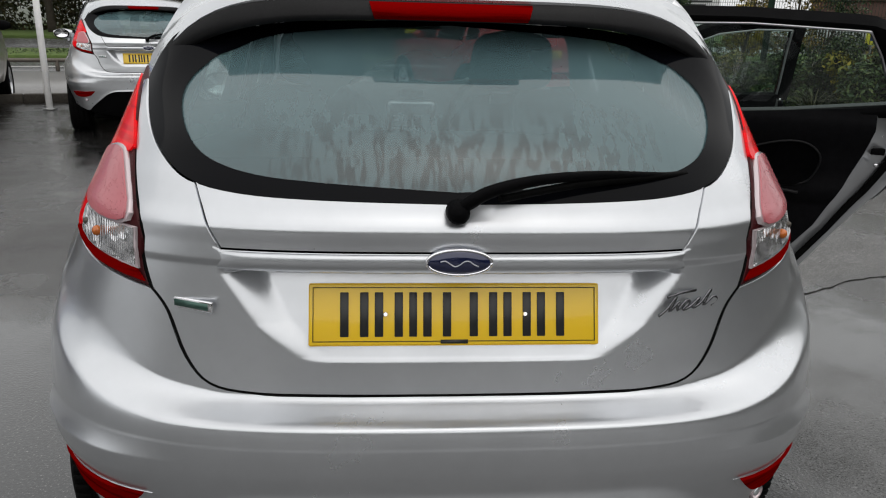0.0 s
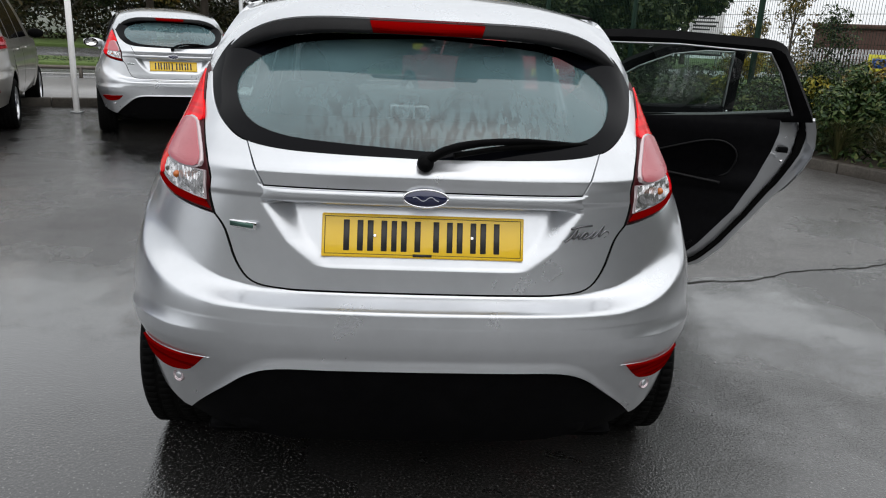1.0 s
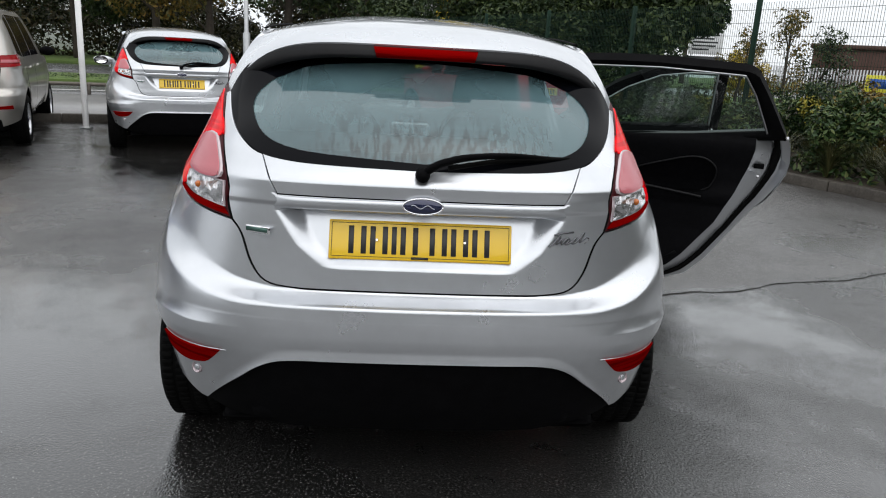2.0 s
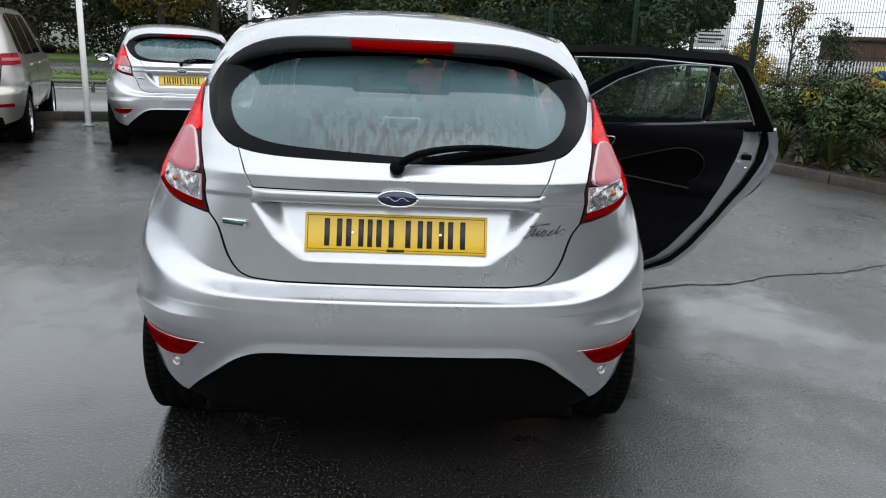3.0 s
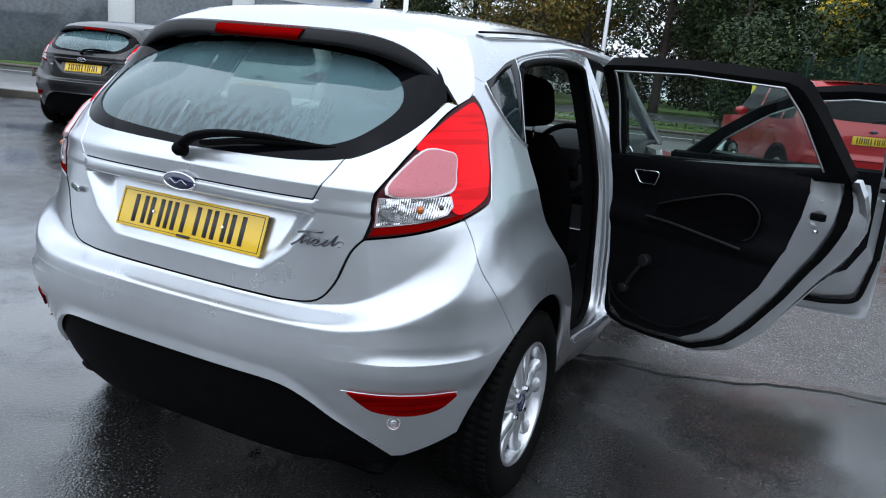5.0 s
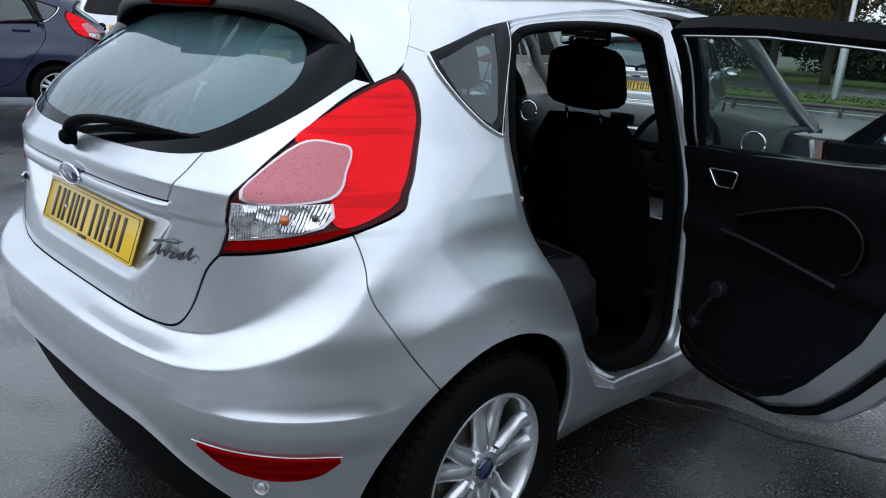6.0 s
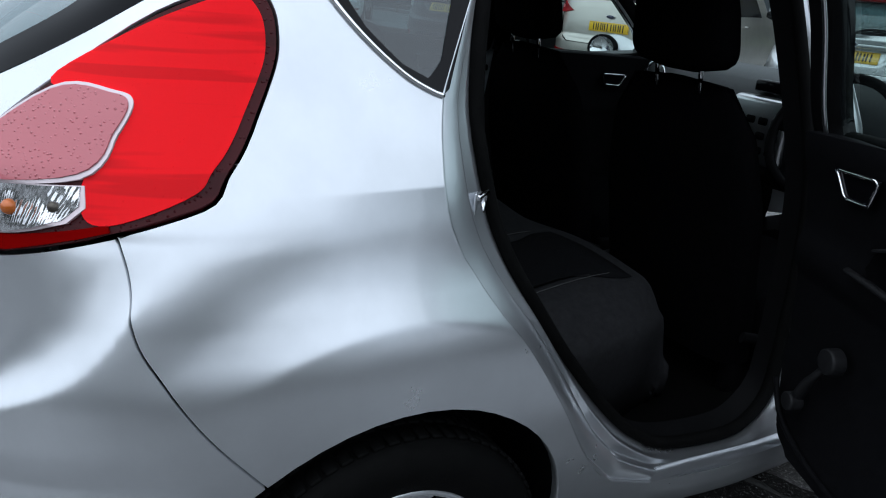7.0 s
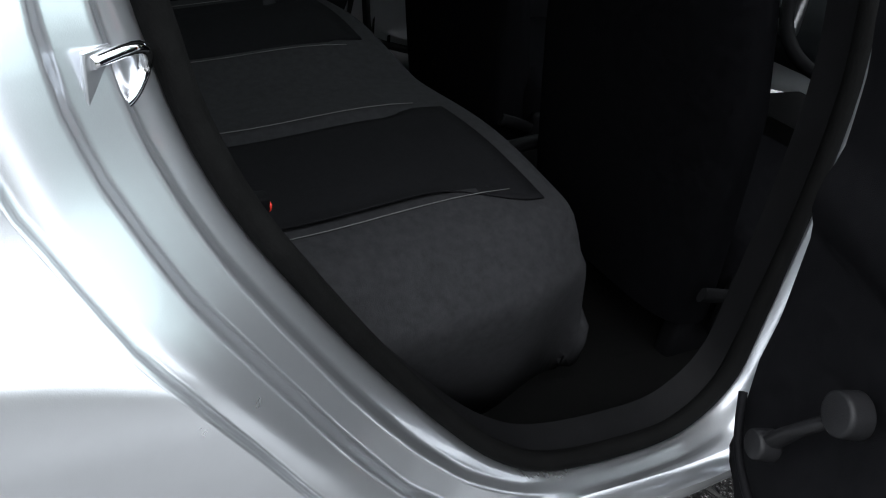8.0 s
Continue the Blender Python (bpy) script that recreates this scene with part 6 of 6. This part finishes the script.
def sign(name, at, face, w, z0, z1, label, bands, legs=2):
    s = thing(name, label, "sign")
    s.matrix_world = Matrix.Translation((at[0], at[1], 0)) @ Matrix.Rotation(radians(face), 4, "Z")
    for x in ((-w * .4, w * .4) if legs == 2 else (0,)):
        part("leg", block(x - .03, x + .03, .0, .06, 0, z1 - .02, .01, 2), GALV, s)
    part("board", block(-w / 2, w / 2, -.03, .0, z0, z1, .01, 2), bands[0], s)
    for x0, x1, za, zb, m in bands[1]:
        part("print_bar", block(x0, x1, -.034, -.028, za, zb, 0, 1), m, s)
    return s


sign("direction_sign", (1.2, 25.2), 0, .95, 1.2, 2.98, "dark information board with a grey head on a post", (DARK_SIGN, [(-.46, .46, 2.56, 2.96, GREY_SIGN)] + [(-.36, -.36 + w, 2.40 - .16 * k, 2.45 - .16 * k, WHITE_MARK) for k, w in enumerate((.35, .5, .62, .4, .55, .3))]))
sign("notice_board", (16.6, 38.9), -22, 1.75, 2.05, 3.45, "pale notice board with rows of dark bars", (PALE_WALL, [(-.7, -.7 + w, 3.22 - .19 * k, 3.31 - .19 * k, DARK_SIGN) for k, w in enumerate((1.0, 1.35, 1.1, 1.3, 1.2, .9))]))
sign("lower_board", (16.5, 38.7), -22, 2.0, .95, 1.95, "dark board with a white strip under the notice", (DARK_SIGN, [(-.95, .9, 1.05, 1.38, PALE_WALL), (-.8, .5, 1.17, 1.22, DARK_SIGN)]))
sign("yellow_notice", (.46, 14.4), 5, .38, 1.0, 1.62, "small yellow notice on a post", (YELLOW_SIGN, [(-.12, .12, 1.4, 1.52, DARK_SIGN), (-.12, .12, 1.2, 1.26, DARK_SIGN)]), 1)
sign("banner_board", (26.3, 36.4), -35, 3.2, .55, 1.45, "yellow board with a blue panel on the palisade", (YELLOW_SIGN, [(-1.4, 1.5, .75, 1.25, BLUE_SIGN), (-1.2, 1.2, .9, 1.1, WHITE_MARK)]))

fence = thing("mesh_fence", "green welded mesh fence behind the hedge", "fence")
FENCE = [(5.46 + 1.1 * k, 9.78 - 2.76 * k) for k in range(-5, 5)]
pm = block(-.035, .035, -.035, .035, 0, 2.40, .006, 1)
post_me = bpy.data.meshes.new("fence_post")
pm.to_mesh(post_me)
pm.free()
for x, y in FENCE:
    o = part("fence_post", post_me, GREEN_STEEL, fence)
    o.location, o.rotation_euler = (x, y, 0), (0, 0, radians(-68))
L = math.dist(FENCE[2], FENCE[3])
wires = bmesh.new()
for k in range(64):
    block(L * k / 64 - .002, L * k / 64 + .002, -.002, .002, .06, 2.36, 0, 1, wires)
for k in range(12):
    for d in (-.005, .005):
        block(0, L, d - .0025, d + .0025, .1 + .195 * k, .105 + .195 * k, 0, 1, wires)
mesh_me = bpy.data.meshes.new("mesh_panel")
wires.to_mesh(mesh_me)
wires.free()
for (x, y), (x2, y2) in zip(FENCE, FENCE[1:]):
    o = tagged(part("mesh_panel", mesh_me, GREEN_STEEL, fence), kind="stuff")
    o.matrix_basis = Matrix.Translation((x, y, 0)) @ Matrix.Rotation(math.atan2(y2 - y, x2 - x), 4, "Z")

# ---- far buildings ----
def shed(name, label, x, y, turn, w, d, h, wall, trim, ribs=True):
    b = thing(name, label, "building")
    b.matrix_world = pose(x, y, 0, 0, 0, turn)
    part("wall", block(-w / 2, w / 2, 0, d, 0, h, .02, 1), wall, b)
    part("roof", block(-w / 2 - .2, w / 2 + .2, -.2, d + .2, h - .02, h + .25, .04, 1), trim, b)
    if ribs:
        for k in range(int(w / 1.2)):
            part("cladding_rib", block(-w / 2 + .6 + k * 1.2, -w / 2 + .68 + k * 1.2, -.05, .0, .1, h - .05, .01, 1), wall, b)
    return b


shed("brown_shed", "low brown clad shed behind a palisade", 33.75, 40.3, -33, 18, 8, 2.95, BROWN_WALL, BROWN_WALL)
pal = thing("palisade_fence", "grey steel palisade in front of the shed", "fence")
pb = block(-9, -8.9, -.02, .0, .1, 1.7, 0, 1)
pale_me = bpy.data.meshes.new("pale")
pb.to_mesh(pale_me)
pb.free()
for k in range(120):
    part("pale", pale_me, GALV, pal).location = (k * .16, 0, 0)
part("cross_rail", block(-9, 10, 0, .05, .45, .52, 0, 1), GALV, pal)
part("cross_rail", block(-9, 10, 0, .05, 1.35, 1.42, 0, 1), GALV, pal)
pal.matrix_world = pose(29.2, 36.8, 0, 0, 0, -33)
wb = shed("white_depot", "low white building with a dark sign band across the road", -24, 54, 20, 22, 10, 3.6, PALE_WALL, PALE_WALL, False)
part("sign_band", block(-5, 2, -.08, .0, 1.9, 2.9, .02, 1), DARK_SIGN, wb)
for k in range(5):
    part("window", block(4 + k * 1.6, 5.2 + k * 1.6, -.06, .0, 1.0, 2.4, .02, 1), BLACK_GLOSS, wb)
show = shed("showroom", "white showroom with a blue fascia and dark glass doors", -24, 12, 62, 34, 14, 5.0, PALE_WALL, PALE_WALL, False)
part("fascia", block(-16.5, 16.5, -.25, -.02, 3.6, 4.4, .03, 1), BLUE_SIGN, show, "blue fascia")
for k in range(7):
    part("showroom_door", block(-15 + k * 4.4, -11.5 + k * 4.4, -.1, .0, 0, 3.2, .03, 1), SHOP_GLASS, show)

# ---- planting ----
def leaf_mat(name, colours, rough=0.55):
    m = mat(name, colours[0], rough, 0, 0, 0.25)
    n, l, b = nodes_of(m)
    g = n.new("ShaderNodeNewGeometry")
    c = ramp(n, l, g.outputs["Random Per Island"], [(i / max(1, len(colours) - 1), k) for i, k in enumerate(colours)])
    l.new(c, b.inputs["Base Color"])
    b.inputs["Subsurface Weight"].default_value = 0.0
    return m


BARK = rough_mat("bark", (0.030, 0.024, 0.018), (0.07, 0.058, 0.045), 6, 0.9, 0.01)
LEAF_GREEN = leaf_mat("laurel_leaves", [(0.010, 0.024, 0.008), (0.022, 0.050, 0.014), (0.050, 0.085, 0.024), (0.10, 0.115, 0.032)], 0.45)
LEAF_DARK = leaf_mat("dark_leaves", [(0.008, 0.018, 0.006), (0.022, 0.042, 0.012), (0.050, 0.070, 0.018)])
LEAF_AUTUMN = leaf_mat("autumn_leaves", [(0.06, 0.055, 0.014), (0.12, 0.10, 0.02), (0.20, 0.12, 0.02), (0.05, 0.07, 0.02)])
LEAF_YELLOW = leaf_mat("yellow_leaves", [(0.45, 0.33, 0.015), (0.55, 0.42, 0.03), (0.25, 0.20, 0.02)])
LEAF_GOLD = leaf_mat("gold_leaves", [(0.07, 0.10, 0.02), (0.18, 0.18, 0.025), (0.32, 0.25, 0.03)])
LEAF_GRASS = leaf_mat("long_grass", [(0.016, 0.022, 0.007), (0.034, 0.040, 0.012), (0.075, 0.070, 0.026)])
LEAF_WOOD = leaf_mat("wood_leaves", [(0.010, 0.014, 0.006), (0.026, 0.026, 0.010), (0.045, 0.034, 0.014), (0.020, 0.034, 0.010), (0.075, 0.055, 0.018)])


def leaves(name, centres, radii, count, size, material, parent, seed, flat=0.75, long=1.0):
    """Many small folded leaves scattered in clumps."""
    rng = np.random.default_rng(seed)
    c, r = np.asarray(centres, float), np.asarray(radii, float)
    w = r ** 2 / np.sum(r ** 2)
    k = rng.choice(len(c), count, p=w)
    d = rng.normal(size=(count, 3))
    d /= np.linalg.norm(d, axis=1)[:, None]
    p = c[k] + d * (r[k] * rng.uniform(.45, 1.0, count) ** .6)[:, None] * (1, 1, flat)
    p[:, 2] = np.maximum(p[:, 2], .06)
    a = rng.normal(size=(count, 3))
    a /= np.linalg.norm(a, axis=1)[:, None]
    nrm = d * .7 + rng.normal(size=(count, 3)) * .6 + (0, 0, .5)
    b = np.cross(a, nrm)
    b /= np.linalg.norm(b, axis=1)[:, None] + 1e-9
    a = np.cross(nrm, b)
    a /= np.linalg.norm(a, axis=1)[:, None] + 1e-9
    s = size * rng.uniform(.55, 1.25, count)[:, None]
    lift = nrm / (np.linalg.norm(nrm, axis=1)[:, None] + 1e-9) * s * .18
    v = np.stack([p - a * s * long, p + b * s * .45 + lift, p + a * s * long, p - b * s * .45 + lift], 1).reshape(-1, 3)
    i = np.arange(count) * 4
    f = np.concatenate([np.stack([i, i + 1, i + 2], 1), np.stack([i, i + 2, i + 3], 1)])
    me = bpy.data.meshes.new(name)
    me.vertices.add(len(v))
    me.vertices.foreach_set("co", v.astype(np.float32).ravel())
    me.loops.add(f.size)
    me.loops.foreach_set("vertex_index", f.astype(np.int32).ravel())
    me.polygons.add(len(f))
    me.polygons.foreach_set("loop_start", (np.arange(len(f)) * 3).astype(np.int32))
    me.update()
    me.validate()
    return tagged(part(name, me, material, parent), kind="stuff")


def tree(at, h, crown, material, seed, label, count=5200, size=.13, bare=.28):
    rng = random.Random(seed)
    t = thing("tree", label, "tree", "trees round the car park")
    t.location = at
    lean = (rng.uniform(-.3, .3), rng.uniform(-.3, .3))
    stem = curve_points([(0, 0, 0), (lean[0] * .3, lean[1] * .3, h * .3), (lean[0], lean[1], h * .62), (lean[0] * 1.3, lean[1] * 1.3, h * .93)], 5)
    part("trunk", rail("trunk", stem, .30, .30, (1, 0, 0), 9, np.linspace(1.2, .15, len(stem)) * h / 8), BARK, t)
    cs, rs = [], []
    for k in range(17):
        z = h * rng.uniform(bare, .96)
        a = rng.uniform(0, 2 * math.pi)
        reach = crown * (1 - .65 * max(0, (z / h - .45)) / .55) * rng.uniform(.45, 1.0)
        i = min(len(stem) - 1, int(z * .8 / h * len(stem)))
        root = stem[i]
        tip = np.array((root[0] + reach * math.cos(a), root[1] + reach * math.sin(a), z + .05 * h))
        br = curve_points([root, root * .5 + tip * .5 + (0, 0, .12 * reach), tip], 4)
        part("limb", rail("limb", br, .09, .09, (1, .1, 0), 6, np.linspace(1, .2, len(br)) * h / 8), BARK, t)
        for q in (.55, .8, 1.0):
            cs.append(root + (tip - root) * q + np.array([rng.uniform(-.3, .3) for _ in range(3)]) * crown * .3)
            rs.append(crown * rng.uniform(.16, .34))
    leaves("crown", cs, rs, count, size, material, t, seed, .8)
    return t


def shrub(at, w, h, material, seed, label, count=2600, size=.045, name="shrub", twigs=10):
    rng = random.Random(seed)
    t = thing(name, label, "shrub", "shrubs in the bed")
    t.location = at
    cs, rs = [], []
    for k in range(twigs):
        a, q = rng.uniform(0, 2 * math.pi), rng.uniform(.2, 1)
        tip = np.array((w * q * math.cos(a), w * q * math.sin(a), h * rng.uniform(.45, 1.0) * (1 - .3 * q)))
        part("stem", rail("stem", curve_points([(0, 0, 0), tip * (.4, .4, .6), tip], 4), .018, .018, (1, .1, 0), 5), BARK, t)
        for f in (.5, .75, 1.0):
            cs.append(tip * f)
            rs.append(rng.uniform(.16, .30) * w)
    leaves("foliage", cs, rs, count, size, material, t, seed, .9)
    return t


SHRUBS = [(5.45, 10.1, .9, .75, LEAF_GREEN, 4600), (6.0, 8.6, .85, .95, LEAF_GREEN, 4600), (6.35, 7.2, .9, 1.35, LEAF_GREEN, 4600), (6.9, 9.2, 1.0, 1.3, LEAF_GREEN, 4200), (4.9, 12.0, .8, .9, LEAF_DARK, 2400), (4.4, 13.9, .8, .8, LEAF_AUTUMN, 2200), (7.2, 6.0, .9, .8, LEAF_GREEN, 3000), (7.4, 7.7, 1.0, 1.35, LEAF_AUTUMN, 2400), (6.25, 10.6, .7, .9, LEAF_GOLD, 2600), (7.2, 8.6, .7, 1.15, LEAF_GOLD, 2200), (12.65, 23.4, 1.0, 2.5, LEAF_YELLOW, 3600), (5.9, 11.6, .9, 1.05, LEAF_DARK, 2600), (4.1, 15.8, .9, .8, LEAF_DARK, 2000), (6.9, 4.4, .8, .9, LEAF_GRASS, 2200), (7.9, 4.8, 1.0, .7, LEAF_GREEN, 2500), (7.6, 2.8, .9, .9, LEAF_GRASS, 2000), (3.6, 17.8, 1.0, .9, LEAF_AUTUMN, 1800), (8.6, 6.6, 1.0, .95, LEAF_DARK, 2200), (5.4, 13.6, .8, .85, LEAF_AUTUMN, 2000)]
NAMES = {id(LEAF_YELLOW): "bright yellow autumn shrub beyond the mesh fence", id(LEAF_GREEN): "broad-leaved green shrub in the kerbed bed", id(LEAF_DARK): "dark green shrub against the mesh fence", id(LEAF_AUTUMN): "shrub turning brown and gold for autumn", id(LEAF_GOLD): "yellow-green shrub among the green ones in the bed", id(LEAF_GRASS): "clump of tall drooping grass by the kerb"}
for i, (x, y, w, h, m, n) in enumerate(SHRUBS):
    shrub((x - .95, y, .12), w * .9, h * .88, m, 40 + i, NAMES[id(m)], int(n * 1.7), .042)
rng = random.Random(8)
for k in range(24):
    x, y = 4.95 + .12 * k + rng.uniform(-.05, .45), 7.4 - .34 * k + rng.uniform(-.15, .15)
    g = thing("grass_clump", "arching clump of long grass behind the kerb", "grass", "grass clumps")
    g.location = (x, y, .12)
    blades = bmesh.new()
    for q in range(170):
        a, reach, hh = rng.uniform(0, 2 * math.pi), rng.uniform(.15, .6), rng.uniform(.3, .75)
        c, s = math.cos(a), math.sin(a)
        prev = None
        for j in range(5):
            f = j / 4
            o = Vector((c * reach * f ** 1.5, s * reach * f ** 1.5, hh * (1.6 * f - .95 * f * f)))
            e = Vector((-s, c, 0)) * .007 * (1 - f * .9)
            cur = (blades.verts.new(o - e), blades.verts.new(o + e))
            if prev:
                blades.faces.new((prev[0], prev[1], cur[1], cur[0]))
            prev = cur
    tagged(part("foliage", blades, LEAF_GRASS, g), kind="stuff")

TREES = [(-16, 37, 9, 3.6, LEAF_DARK), (-11.5, 35, 10, 3.8, LEAF_AUTUMN), (-8.5, 33, 9.5, 3.6, LEAF_AUTUMN), (-5.2, 33.5, 11, 4.0, LEAF_DARK), (-1.8, 31, 10, 3.6, LEAF_DARK), (1.2, 32, 10.5, 3.6, LEAF_DARK), (2.7, 25.5, 6.5, 1.9, LEAF_YELLOW), (5.0, 30, 10, 3.5, LEAF_AUTUMN), (8.5, 30, 10.5, 3.8, LEAF_DARK), (6.6, 22.5, 8, 2.6, LEAF_DARK), (9.2, 28.5, 9, 2.6, LEAF_AUTUMN), (15.6, 46, 10, 3.4, LEAF_AUTUMN), (20.5, 52, 9.5, 2.4, LEAF_AUTUMN), (6.9, 20.8, 6.5, 1.8, LEAF_DARK), (8.9, 15.2, 2.5, .8, LEAF_AUTUMN), (9.9, 15.9, 2.2, .8, LEAF_DARK), (8.3, 16.4, 2.3, .7, LEAF_AUTUMN), (-21, 41, 10, 4, LEAF_DARK), (-27, 33, 9, 3.8, LEAF_DARK), (-33, 40, 10, 4.2, LEAF_AUTUMN), (4.5, 21.5, 7.5, 2.4, LEAF_DARK), (8.0, 22.9, 7.5, 1.5, LEAF_AUTUMN), (7.0, 18.6, 5.0, 1.7, LEAF_DARK)]
TALK = {id(LEAF_DARK): "tall dark green tree beside the car park", id(LEAF_AUTUMN): "tree with thinning brown and gold leaves", id(LEAF_YELLOW): "small tree with bright yellow leaves"}
for i, (x, y, h, c, m) in enumerate(TREES):
    tree((x, y, .1), h, c, m, 100 + i, TALK[id(m)], (15000 if m is not LEAF_AUTUMN else 11000) if h > 4 else 1500, .115 if h > 4 else .045)
rng = np.random.default_rng(4)
cc, rr_ = [], []
for k in range(150):
    s = rng.uniform(-45, 32)
    x, y, _ = road_point(s, rng.uniform(30, 40))
    if x > 12.5:
        continue
    cc.append((x, y, rng.uniform(.6, 9) if k % 2 else rng.uniform(.5, 4)))
    rr_.append(rng.uniform(1.2, 2.6))
woods = thing("far_woods", "dense belt of dark autumn trees beyond the road", "woods", "", "stuff")
leaves("wood_leaves", cc, rr_, 190000, .15, LEAF_WOOD, woods, 9, .9)
cc = [(rng.uniform(-1.5, 7.0), 0, rng.uniform(.4, 3.4)) for k in range(80)]
cc = [(x, 22 - .95 * (x + 1) * .9 + rng.uniform(1.2, 3.5), z) for x, _, z in cc]
under = thing("undergrowth", "tangled dark undergrowth behind the mesh fence", "undergrowth", "", "stuff")
leaves("undergrowth_leaves", cc, [rng.uniform(.5, 1.1) for _ in cc], 48000, .08, LEAF_DARK, under, 10, .9)
grass = thing("verge_grass", "short rough grass on the verge", "grass", "", "stuff")
cc = [road_point(rng.uniform(-14, 10), rng.uniform(9.8, 13.3), .12) for _ in range(160)]
leaves("grass_blades", cc, [.7] * len(cc), 9000, .05, LEAF_GREEN, grass, 12, .08)

bed_cover = thing("ground_cover", "low leafy ground cover and weeds in the bed", "ground cover", "", "stuff")
cc = [(np.interp(y, [-3, 1.5, 4.5, 6.4, 8.2, 10, 12.2, 15], [8.6, 7.1, 5.95, 5.1, 4.4, 3.85, 3.3, 2.8]) + rng.uniform(.35, 2.2), y + rng.uniform(0, .8), .16) for y in rng.uniform(-1, 15, 150)]
leaves("cover_leaves", cc, [rng.uniform(.25, .5) for _ in cc], 16000, .05, LEAF_GREEN, bed_cover, 14, .45, 1.3)

# Unseen leaf screen, added only to darken what the paint and ground mirror.
belt = thing("tree_belt", "unseen screen of dark leaves, added so the cars mirror a dark skyline", "woods", "", "stuff")
cc, rr_ = [], []
for k in range(420):
    s = rng.uniform(0, 1)
    x, y = (rng.uniform(17, 22), 4 - 36 * s / .5) if s < .5 else (24 - 60 * (s - .5) / .5, rng.uniform(-32, -27))
    cc.append((x, y, rng.uniform(.5, 5.0)))
    rr_.append(rng.uniform(1.6, 2.8))
leaves("belt_leaves", cc, rr_, 60000, .32, LEAF_DARK, belt, 21, .9)
